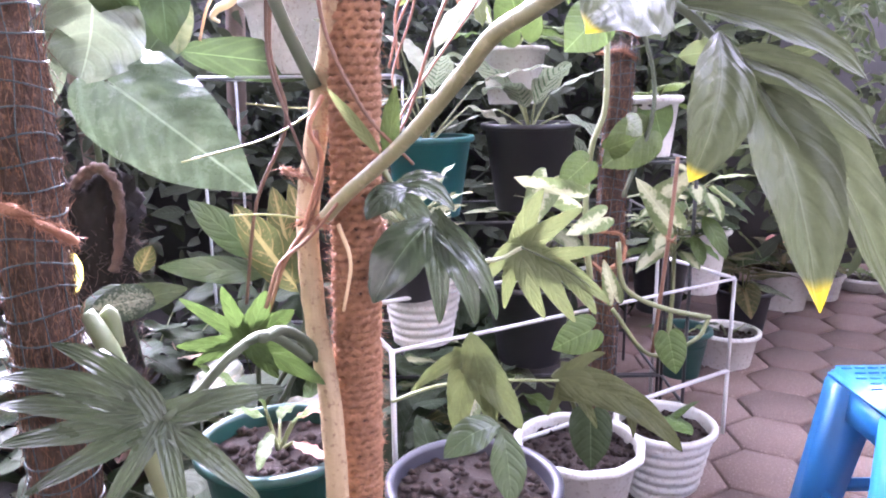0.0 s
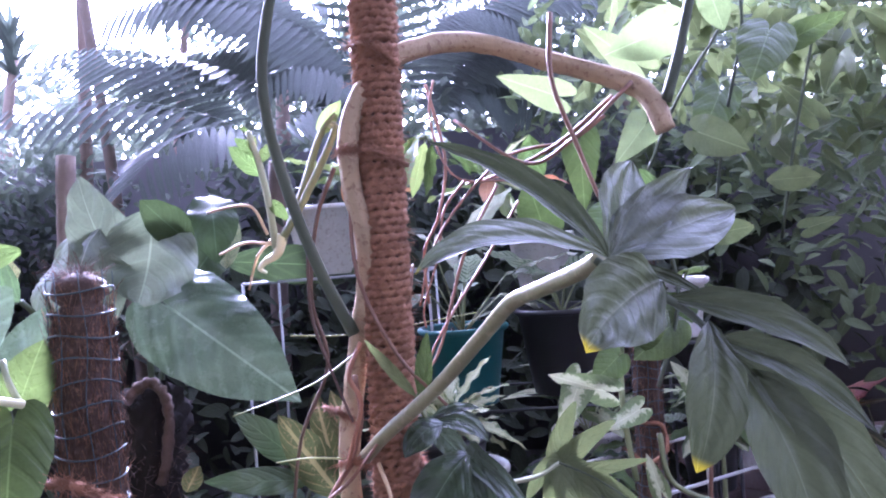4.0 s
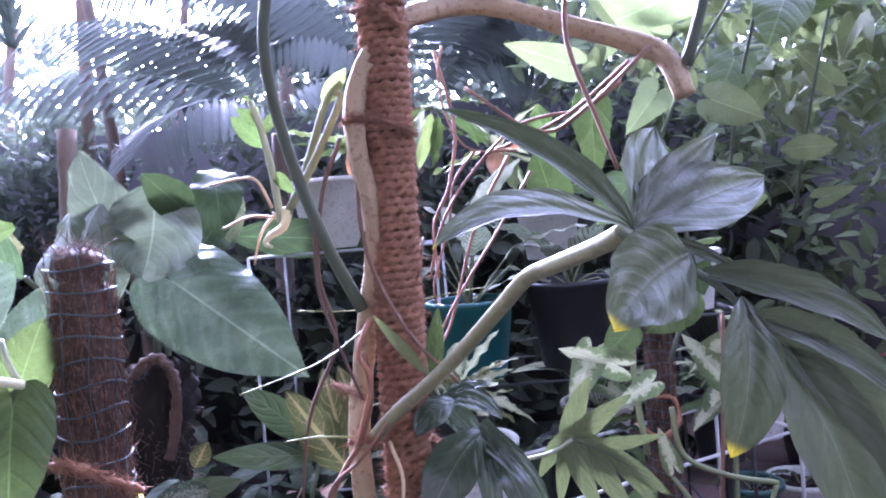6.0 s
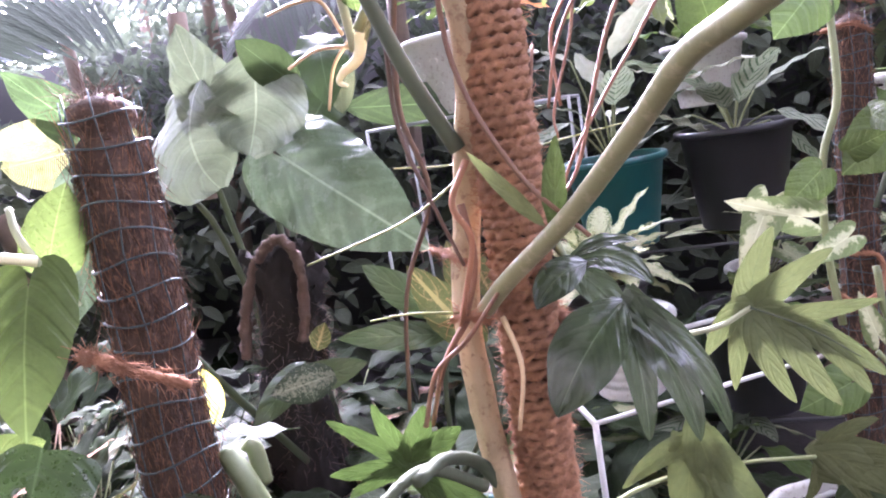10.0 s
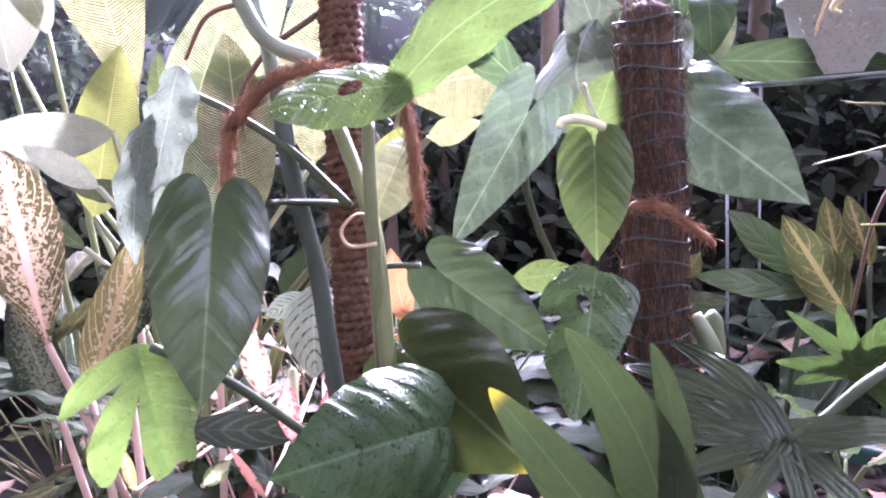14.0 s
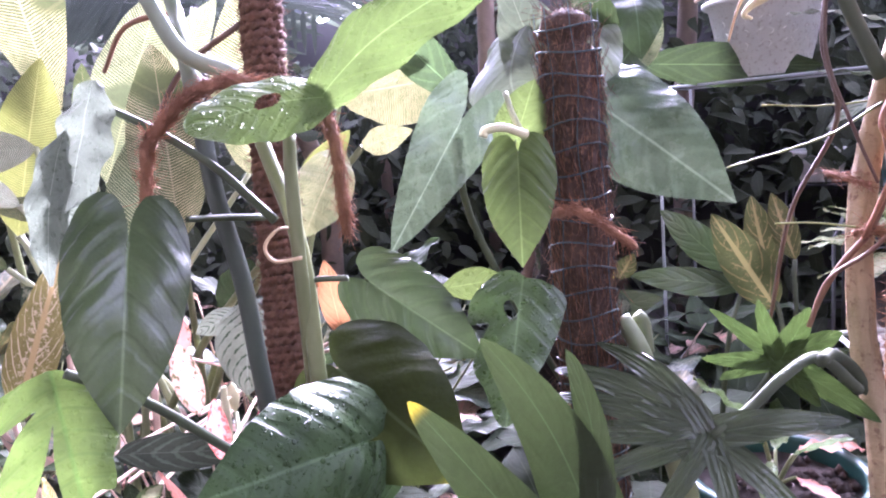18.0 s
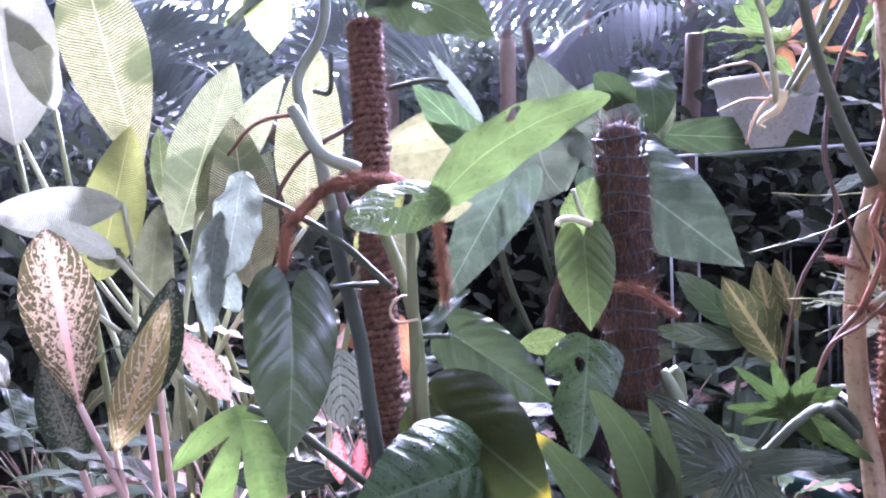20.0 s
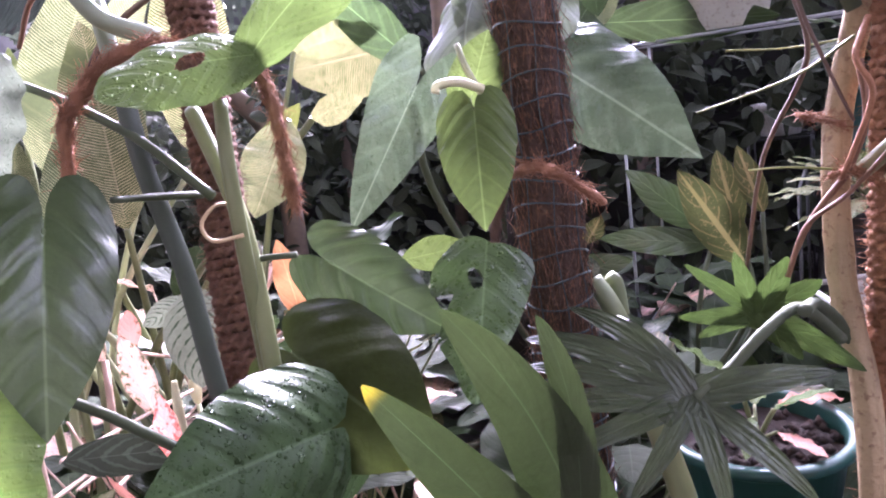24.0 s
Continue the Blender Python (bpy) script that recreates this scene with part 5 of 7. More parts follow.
# the hand-shaped leaf low in front
joined_leaf(phil, [
    ("tusk_slim", (-0.276, 0.639, 0.702), (-0.323, 0.656, 0.760), (-0.401, 0.684, 0.768), (0.15, -0.75, 0.65), dict(vs=0.8, fold=0.16, cup=0.3, ripple=0.008)),
    ("tusk_slim", (-0.276, 0.639, 0.702), (-0.361, 0.643, 0.753), (-0.439, 0.654, 0.743), (0.15, -0.75, 0.65), dict(vs=0.8, fold=0.16, cup=0.3, ripple=0.008)),
    ("tusk_slim", (-0.276, 0.639, 0.702), (-0.356, 0.625, 0.731), (-0.435, 0.636, 0.721), (0.15, -0.75, 0.65), dict(vs=0.8, fold=0.16, cup=0.3, ripple=0.008)),
    ("tusk_slim", (-0.276, 0.639, 0.702), (-0.348, 0.607, 0.709), (-0.423, 0.613, 0.691), (0.15, -0.75, 0.65), dict(vs=0.8, fold=0.16, cup=0.3, ripple=0.008)),
    ("tusk_slim", (-0.276, 0.639, 0.702), (-0.329, 0.594, 0.689), (-0.388, 0.588, 0.654), (0.15, -0.75, 0.65), dict(vs=0.8, fold=0.16, cup=0.3, ripple=0.008)),
    ("tusk_slim", (-0.276, 0.639, 0.702), (-0.290, 0.586, 0.671), (-0.323, 0.576, 0.625), (0.15, -0.75, 0.65), dict(vs=0.8, fold=0.16, cup=0.3, ripple=0.008)),
    ("tusk_slim", (-0.276, 0.639, 0.702), (-0.248, 0.593, 0.669), (-0.240, 0.581, 0.612), (0.15, -0.75, 0.65), dict(vs=0.8, fold=0.16, cup=0.3, ripple=0.008)),
    ("tusk_slim", (-0.276, 0.639, 0.702), (-0.216, 0.608, 0.680), (-0.175, 0.610, 0.630), (0.15, -0.75, 0.65), dict(vs=0.8, fold=0.16, cup=0.3, ripple=0.008)),
    ("tusk", (-0.276, 0.639, 0.702), (-0.222, 0.646, 0.724), (-0.163, 0.685, 0.715), (0.15, -0.75, 0.65), dict(vs=0.8, fold=0.16, cup=0.3, ripple=0.008)),
    ("tusk_slim", (-0.276, 0.639, 0.702), (-0.302, 0.648, 0.745), (-0.353, 0.687, 0.760), (0.15, -0.75, 0.65), dict(vs=0.8, fold=0.16, cup=0.3, ripple=0.008)),
], "hand_leaf", "large glossy hand-shaped leaf")
tube(phil, "petiole", [(-0.273, 0.639, 0.702), (-0.247, 0.661, 0.721), (-0.216, 0.689, 0.752), (-0.192, 0.739, 0.754), (-0.161, 0.800, 0.702)], 0.0048, 0.006, "stem_blue", sides=8)
joined_leaf(phil, [
    ("tusk_thin", (-0.233, 0.815, 0.718), (-0.277, 0.800, 0.758), (-0.305, 0.785, 0.784), (0.3, -0.9, 0.2), dict(vs=0.8, fold=0.15, ripple=0.02)),
    ("tusk", (-0.237, 0.815, 0.716), (-0.252, 0.798, 0.768), (-0.256, 0.790, 0.796), (0.3, -0.9, 0.2), dict(vs=0.8, fold=0.15, ripple=0.02)),
    ("tusk_wide", (-0.240, 0.815, 0.715), (-0.216, 0.803, 0.764), (-0.207, 0.800, 0.788), (0.3, -0.9, 0.2), dict(vs=0.8, fold=0.15, ripple=0.02)),
    ("tusk_wide", (-0.245, 0.815, 0.717), (-0.198, 0.810, 0.747), (-0.177, 0.805, 0.762), (0.3, -0.9, 0.2), dict(vs=0.8, fold=0.15, ripple=0.02)),
    ("tusk", (-0.232, 0.815, 0.721), (-0.283, 0.798, 0.721), (-0.316, 0.790, 0.723), (0.3, -0.9, 0.2), dict(vs=0.8, fold=0.15, ripple=0.02)),
    ("tusk", (-0.233, 0.815, 0.723), (-0.281, 0.800, 0.710), (-0.296, 0.785, 0.702), (0.3, -0.9, 0.2), dict(vs=0.8, fold=0.15, ripple=0.02)),
    ("tusk", (-0.245, 0.815, 0.724), (-0.189, 0.800, 0.702), (-0.140, 0.785, 0.675), (0.3, -0.9, 0.2), dict(vs=0.8, fold=0.15, ripple=0.02)),
    ("tusk_wide", (-0.241, 0.815, 0.725), (-0.215, 0.800, 0.701), (-0.195, 0.785, 0.684), (0.3, -0.9, 0.2), dict(vs=0.8, fold=0.15, ripple=0.02)),
], "claw_leaf", "bright green fingered leaf")

# ---- the climbing plant on the slim pole ----
left = thing("philodendron", THIRD_FOOT, "climbing philodendron with large heart-shaped and split leaves", "climbing plant")
leaf(left, "heart_slim_fine", (-0.684, 0.344, 0.936), (-0.654, 0.290, 0.790), (0.80, -0.49, 0.35), "dark", fold=0.42, cup=0.75, ripple=0.016, quilt=0.010, bend=0.12, label="large dark heart-shaped leaf")
leaf(left, "heart_slim_fine", (-0.600, 0.568, 0.848), (-0.484, 0.589, 0.773), (0.39, -0.85, 0.36), "dark", fold=0.45, cup=0.8, ripple=0.018, quilt=0.012, bend=0.16)
dew(joined_leaf(left, [
    ("round_fine", (-0.548, 0.475, 1.045), (-0.586, 0.418, 1.048), (-0.604, 0.360, 1.022), (0.30, -0.8, 0.55), dict(fold=0.06, ripple=0.012, bend=0.0, holes=[(0.03, 0.44, 0.10, 0.055, 1.9)])),
    ("spoon_long", (-0.565, 0.463, 1.033), (-0.507, 0.494, 1.118), (-0.392, 0.574, 1.146), (0.45, -0.75, 0.6), dict(fold=0.08, ripple=0.012, holes=[(-0.10, 0.60, 0.05, 0.02, 2.0)])),
], "light", "large translucent light green split leaf with a hole"), 90, 0.0022, (0.6, -0.8, 0.3), 1)
tube(left, "petiole", [(-0.623, 0.480, 0.763), (-0.607, 0.466, 0.874), (-0.602, 0.463, 0.962), (-0.603, 0.469, 1.016)], 0.0075, 0.006, "stem_green", sides=10)
# one stem in two pieces, darker below and paler above
tube(left, "stem", [(-0.679, 0.471, 0.686), (-0.689, 0.472, 0.781), (-0.698, 0.473, 0.872), (-0.714, 0.468, 0.962), (-0.727, 0.473, 1.032)], 0.0100, 0.0092, "stem_lower", "dark lower stem", sides=12)
tube(left, "stem", [(-0.727, 0.473, 1.032), (-0.761, 0.492, 1.117), (-0.802, 0.521, 1.160), (-0.817, 0.528, 1.213), (-0.788, 0.550, 1.271), (-0.782, 0.557, 1.322), (-0.795, 0.540, 1.347), (-0.842, 0.509, 1.329), (-0.879, 0.471, 1.288)], 0.0088, 0.006, "stem_hook", "pale green hooked shoot", sides=12)
tube(left, "petiole", [(-0.604, 0.469, 0.764), (-0.616, 0.479, 0.905), (-0.659, 0.492, 0.999), (-0.671, 0.498, 1.011)], 0.0085, 0.007, "stem_green", sides=10)
tube(left, "petiole", [(-0.708, 0.511, 1.083), (-0.736, 0.470, 1.107), (-0.767, 0.460, 1.166)], 0.009, 0.008, "stem_hook", sides=10)
dew(joined_leaf(left, [
    ("spoon", (-0.841, 0.437, 1.090), (-0.829, 0.409, 1.041), (-0.822, 0.371, 0.959), (0.30, -0.95, 0.2), dict(fold=0.12, ripple=0.03)),
    ("lance", (-0.854, 0.404, 1.042), (-0.840, 0.360, 0.969), (-0.831, 0.349, 0.890), (0.65, -0.7, 0.2), dict(fold=0.2, ripple=0.03)),
    ("broad", (-0.845, 0.385, 0.984), (-0.829, 0.375, 0.943), (-0.812, 0.383, 0.916), (0.45, -0.9, 0.2), dict(fold=0.2, ripple=0.03)),
], "teal", "folded bluish leaf covered in water drops"), 300, 0.0036, (0.6, -0.8, 0.3), 2)
tube(left, "petiole", [(-0.644, 0.477, 0.935), (-0.707, 0.466, 0.991), (-0.772, 0.451, 1.033), (-0.829, 0.439, 1.061)], 0.005, 0.004, "stem_dark", sides=8)
dew(leaf(left, "cut", (-0.690, 0.265, 0.829), (-0.651, 0.251, 0.749), (0.78, -0.43, 0.45), "fresh", label="bright green deeply cut leaf", fold=0.22, cup=0.5, ripple=0.035, bend=0.12), 70, 0.0016, (0.6, -0.8, 0.3), 3)
tube(left, "petiole", [(-0.660, 0.415, 0.708), (-0.680, 0.351, 0.781), (-0.671, 0.303, 0.822), (-0.685, 0.272, 0.845)], 0.005, 0.004, "stem_dark", sides=8)
dew(leaf(left, "heart_fine", (-0.526, 0.434, 0.741), (-0.586, 0.299, 0.740), (0.81, -0.36, 0.45), "dark_wet", fold=0.35, cup=0.7, ripple=0.03, quilt=0.016, bend=0.2, label="dark wet leaf beaded with rain"), 900, 0.0024, (0.6, -0.8, 0.3), 4)
leaf(left, "heart_fine", (-0.585, 0.487, 0.779), (-0.443, 0.477, 0.700), (0.26, -0.77, 0.59), "olive", fold=0.3, cup=0.6, ripple=0.02, quilt=0.01, bend=0.14)
joined_leaf(left, [
    ("tusk", (-0.316, 0.383, 0.706), (-0.337, 0.334, 0.789), (-0.380, 0.315, 0.848), (0.20, -0.8, 0.5), dict(fold=0.18, ripple=0.006)),
    ("tusk", (-0.300, 0.404, 0.687), (-0.289, 0.380, 0.799), (-0.340, 0.340, 0.884), (0.20, -0.8, 0.5), dict(fold=0.14, ripple=0.006, vs=0.85)),
    ("tusk_slim", (-0.291, 0.385, 0.746), (-0.283, 0.385, 0.821), (-0.302, 0.378, 0.869), (0.20, -0.8, 0.5), dict(fold=0.14, ripple=0.006, vs=0.85)),
], "strap", "long smooth strap-lobed leaf with a yellow tip")
dew(leaf(left, "heart_slim_fine", (-0.452, 0.631, 0.970), (-0.426, 0.573, 0.873), (0.35, -0.76, 0.55), "mid", fold=0.3, cup=0.6, ripple=0.014, quilt=0.013, label="fresh green heart-shaped leaf with a nibbled edge"), 40, 0.0016, (0.6, -0.8, 0.3), 8)
tube(left, "petiole", [(-0.438, 0.663, 0.951), (-0.460, 0.647, 1.010), (-0.474, 0.656, 1.039)], 0.0035, 0.003, "stem_pale", sides=8)
tube(left, "bud", [(-0.446, 0.642, 0.995), (-0.460, 0.620, 1.004), (-0.474, 0.609, 1.003), (-0.476, 0.606, 0.997)], 0.0045, 0.0042, "bud", sides=10)
leaf(left, "heart", (-0.481, 0.692, 0.995), (-0.467, 0.715, 1.053), (0.48, -0.85, 0.23), "light", fold=0.15)
dew(leaf(left, "split", (-0.433, 0.581, 0.850), (-0.419, 0.504, 0.744), (0.40, -0.71, 0.57), "mid_wet", label="green split leaf with a hole and rain drops", fold=0.08, ripple=0.02, bend=0.05, holes=[(0.062, 0.17, 0.08, 0.045, 2.0)]), 130, 0.002, (0.6, -0.8, 0.3), 5)
leaf(left, "broad", (-0.533, 0.592, 0.843), (-0.479, 0.635, 0.847), (0.59, -0.78, 0.23), "light", fold=0.1)
joined_leaf(left, [
    ("broad_fine", (-0.769, 0.635, 1.304), (-0.705, 0.643, 1.357), (-0.591, 0.683, 1.253), (0.35, -0.9, 0.4), dict(fold=0.12, ripple=0.02, holes=[(0.05, 0.55, 0.09, 0.03, 1.5)])),
    ("wide", (-0.777, 0.631, 1.314), (-0.739, 0.649, 1.390), (-0.644, 0.683, 1.378), (0.35, -0.95, 0.3), dict(fold=0.1, ripple=0.02)),
], "dark", "dark bluish split leaf at the top of the pole")
leaf(left, "narrow", (-0.615, 0.683, 1.138), (-0.690, 0.668, 1.247), (0.37, -0.92, 0.13), "teal", fold=0.5)
leaf(left, "heart", (-0.842, 0.508, 1.316), (-0.833, 0.496, 1.245), (0.68, -0.70, 0.20), "lime", fold=0.3)
leaf(left, "lance", (-0.857, 0.499, 1.326), (-0.885, 0.467, 1.286), (0.80, -0.60, -0.07), "lime", fold=0.4)
ct = thing("calathea", (-2.456, 2.037, 0.000), "calathea with silvery feather-patterned leaves", "foliage plant", "plants under the poles")
for k, p, q, nn, mt in (
    ("wide", (-0.855, 0.606, 0.808), (-0.811, 0.553, 0.702), (0.65, -0.54, 0.54), "calathea"), ("broad", (-0.883, 0.619, 0.790), (-0.905, 0.560, 0.771), (0.86, -0.42, 0.31), "calathea"), ("lance", (-0.939, 0.443, 0.648), (-0.777, 0.517, 0.652), (0.37, -0.83, 0.42), "herring"),
    ("blade", (-0.939, 0.571, 0.648), (-0.970, 0.570, 0.753), (0.79, -0.57, 0.23), "pale_pink"), ("broad", (-1.044, 0.630, 0.701), (-1.047, 0.641, 0.761), (0.79, -0.59, 0.15), "pink"), ("blade", (-0.784, 0.709, 0.733), (-0.808, 0.714, 0.841), (0.65, -0.73, 0.18), "orange"),
    ("broad", (-0.755, 0.705, 0.733), (-0.763, 0.659, 0.729), (0.89, -0.20, 0.41), "orange"), ("narrow", (-0.776, 0.431, 0.606), (-0.812, 0.416, 0.666), (0.79, -0.50, 0.36), "pink"), ("lance", (-0.848, 0.321, 0.647), (-0.862, 0.321, 0.695), (0.88, -0.41, 0.26), "golden"),
    ("blade", (-0.759, 0.515, 0.646), (-0.750, 0.521, 0.710), (0.68, -0.73, -0.03), "red"), ("lance", (-0.757, 0.525, 0.630), (-0.740, 0.545, 0.676), (0.57, -0.81, 0.14), "red"), ("blade", (-0.701, 0.419, 0.698), (-0.705, 0.422, 0.763), (0.66, -0.75, 0.07), "red"),
    ("blade", (-0.846, 0.738, 0.792), (-0.768, 0.723, 0.743), (0.23, -0.76, 0.61), "calathea"), ("broad", (-0.876, 0.417, 0.600), (-0.850, 0.443, 0.628), (0.59, -0.79, 0.19), "cream"), ("broad", (-0.926, 0.445, 0.612), (-0.915, 0.444, 0.568), (0.84, -0.49, 0.23), "shade"),
):
    leaf(ct, k, p, q, nn, mt, fold=0.15, ripple=0.02, bend=0.08)
    tube(ct, "petiole", [(-2.456, 2.037, 0.000), (Vector((-2.456, 2.037, 0.000)) + Vector(p)) / 2, p], 0.004, 0.003, "stem_pink", sides=6)
tube(ct, "bud", [(-0.791, 0.497, 0.669), (-0.786, 0.496, 0.703), (-0.788, 0.499, 0.722), (-0.789, 0.501, 0.735)], 0.007, 0.003, "bud", sides=10)
# coir ties and roots on the slim pole
fuzzy_rope(left, [(-0.795, 0.444, 0.962), (-0.769, 0.438, 1.016), (-0.747, 0.439, 1.034), (-0.721, 0.451, 1.058), (-0.691, 0.471, 1.071), (-0.672, 0.498, 1.070), (-0.662, 0.529, 1.061)], 0.0105, "coir_orange", count=700)
fuzzy_rope(left, [(-0.684, 0.553, 1.069), (-0.631, 0.548, 1.041), (-0.612, 0.542, 1.003), (-0.605, 0.536, 0.954), (-0.606, 0.539, 0.911)], 0.009, "coir_orange", count=600)
for pts, r, m in (
    ([(-0.594, 0.457, 0.903), (-0.610, 0.438, 0.903), (-0.618, 0.436, 0.917), (-0.613, 0.448, 0.930), (-0.610, 0.464, 0.930)], 0.0019, "root_pale"),
    ([(-0.769, 0.588, 1.150), (-0.844, 0.562, 1.111), (-0.890, 0.554, 1.068), (-0.905, 0.554, 1.041)], 0.004, "root_dark"),
    ([(-0.804, 0.546, 1.195), (-0.766, 0.534, 1.191), (-0.757, 0.531, 1.240)], 0.004, "stem_dark"),
    ([(-0.748, 0.640, 1.198), (-0.682, 0.646, 1.203), (-0.656, 0.662, 1.198)], 0.004, "stem_dark"),
    ([(-0.833, 0.550, 1.168), (-0.904, 0.528, 1.160), (-1.005, 0.557, 1.120)], 0.0035, "root_brown"),
    ([(-0.689, 0.506, 0.934), (-0.689, 0.444, 0.943), (-0.678, 0.403, 0.948)], 0.004, "stem_dark"),
    ([(-0.573, 0.493, 0.876), (-0.603, 0.482, 0.876), (-0.621, 0.480, 0.870)], 0.0035, "stem_dark"),
):
    tube(left, "aerial_root", pts, r, r * 0.8, m, sides=6)

# ---- mid-ground: large-leaved plants ----
big = thing("philodendron", (-0.9, 1.95, 0.0), "large-leaved philodendron with glossy veined leaves", "foliage plant")
dew(leaf(big, "heart_slim_fine", (-0.749, 1.685, 1.026), (-0.423, 1.611, 0.789), (0.05, -0.93, 0.36), "silver_wet", fold=0.3, cup=0.7, ripple=0.035, quilt=0.018, bend=0.14, label="broad wet arrow-shaped leaf with pale veins"), 420, 0.005, (0.2, -0.8, 0.5), 6)
joined_leaf(big, [
    ("drop", (-0.935, 1.710, 1.245), (-1.032, 1.665, 1.112), (-0.883, 1.600, 0.989), (-0.12, -0.72, 0.68), dict(fold=0.10, cup=0.3, ripple=0.03, quilt=0.02)),
    ("drop", (-0.809, 1.730, 1.289), (-0.807, 1.730, 1.171), (-0.801, 1.610, 1.052), (0.42, -0.88, 0.2), dict(fold=0.12, cup=0.3, ripple=0.03, quilt=0.02)),
    ("tusk_broad", (-0.904, 1.695, 1.171), (-0.963, 1.717, 1.252), (-1.030, 1.790, 1.396), (0.15, -0.93, 0.3), dict(vs=0.7, fold=0.2, ripple=0.02, quilt=0.015)),
], "silver_pale", "broad arrow-shaped leaf with a silvery wet sheen")
leaf(big, "paddle", (-0.739, 2.089, 1.315), (-0.714, 1.976, 1.122), (0.34, -0.79, 0.51), "stripe_dark", fold=0.3, ripple=0.02, bend=0.25)
leaf(big, "broad", (-0.768, 2.033, 1.343), (-0.694, 1.859, 1.136), (0.29, -0.68, 0.67), "deep", fold=0.2, ripple=0.03, bend=0.3)
leaf(big, "wide", (-0.742, 2.074, 1.234), (-0.806, 1.923, 1.088), (0.67, -0.64, 0.37), "deep", fold=0.2, ripple=0.03)
leaf(big, "lance", (-0.807, 2.217, 1.146), (-0.315, 2.342, 1.086), (0.24, -0.97, -0.02), "veiny", fold=0.1, ripple=0.04, bend=-0.1)
leaf(big, "broad", (-0.733, 1.794, 1.191), (-0.795, 1.646, 1.305), (0.60, -0.63, -0.49), "deep", fold=0.2, ripple=0.03)
leaf(big, "blade", (-1.072, 1.579, 1.079), (-1.257, 1.462, 1.313), (0.57, -0.82, 0.04), "veiny", fold=0.15, ripple=0.03, bend=0.1)
leaf(big, "wide", (-1.252, 1.858, 1.157), (-1.627, 1.744, 1.133), (0.29, -0.95, -0.08), "stripe", fold=0.15, ripple=0.03, bend=0.1)
dew(leaf(big, "arrow_slim", (-0.873, 1.212, 1.004), (-0.973, 1.083, 0.770), (0.59, -0.79, 0.18), "silver_wet", fold=0.3, ripple=0.04, bend=0.05), 260, 0.004, (0.6, -0.8, 0.3), 7)
for q in ([(-0.9, 1.95, 0.0), (-0.920, 1.895, 0.825), (-0.827, 1.731, 1.054)], [(-0.95, 1.95, 0.0), (-1.037, 1.865, 0.846), (-1.035, 1.789, 1.125)], [(-0.9, 2.0, 0.0), (-0.919, 1.941, 0.784), (-0.790, 2.056, 1.212)], [(-0.95, 1.9, 0.0), (-1.068, 1.854, 0.836), (-1.099, 1.624, 1.079)], [(-0.9, 1.95, 0.0), (-0.928, 1.368, 0.742), (-0.875, 1.222, 0.999)]):
    tube(big, "petiole", q, 0.011, 0.007, "stem_dark", sides=8)

dk = thing("foliage_plant", (-0.55, 1.75, 0.1), "dark glossy-leaved plant in the shade of the pole", "foliage plant")
leaf(dk, "lance", (-0.417, 1.631, 0.597), (-0.636, 1.522, 0.641), (0.47, -0.84, 0.26), "dark", fold=0.15, quilt=0.011, bend=0.12)
leaf(dk, "blade", (-0.450, 1.679, 0.624), (-0.589, 1.613, 0.776), (0.49, -0.87, 0.07), "dark", fold=0.15, quilt=0.011, bend=0.12)
leaf(dk, "blade", (-0.710, 1.385, 0.588), (-0.542, 1.439, 0.614), (0.25, -0.93, 0.28), "dark", fold=0.15, quilt=0.011, bend=0.12)
leaf(dk, "blade", (-0.685, 1.451, 0.621), (-0.745, 1.313, 0.540), (0.65, -0.58, 0.50), "dark", fold=0.15, quilt=0.011, bend=0.12)
leaf(dk, "broad", (-0.599, 1.420, 0.602), (-0.680, 1.293, 0.614), (0.82, -0.49, 0.31), "speckle", fold=0.15, quilt=0.011, bend=0.12)
leaf(dk, "broad", (-0.613, 1.375, 0.667), (-0.569, 1.346, 0.729), (0.07, -0.89, -0.46), "gold_vein", fold=0.25)
leaf(dk, "blade", (-0.350, 1.639, 0.548), (-0.461, 1.541, 0.778), (0.38, -0.90, -0.20), "gold_vein", fold=0.15, bend=0.1)
leaf(dk, "blade", (-0.364, 1.645, 0.619), (-0.401, 1.656, 0.800), (0.15, -0.98, 0.09), "gold_vein", fold=0.15, bend=0.1)
leaf(dk, "blade", (-0.311, 1.630, 0.663), (-0.356, 1.628, 0.809), (0.15, -0.99, 0.03), "gold_vein", fold=0.15, bend=0.1)
for q in ([(-0.5, 1.75, 0.1), (-0.445, 1.599, 0.466), (-0.417, 1.631, 0.597)], [(-0.55, 1.7, 0.1), (-0.345, 1.619, 0.441), (-0.364, 1.645, 0.619)], [(-0.5, 1.7, 0.1), (-0.326, 1.634, 0.439), (-0.313, 1.642, 0.660)]):
    tube(dk, "petiole", q, 0.007, 0.005, "stem_dark", sides=8)

sc = Vector((-0.953, 1.837, 0.559))
sc.z = 0.0
stump = thing("stump", sc, "rotting dark tree-fern stump beside the pots", "stump")
vs, fs = [], []
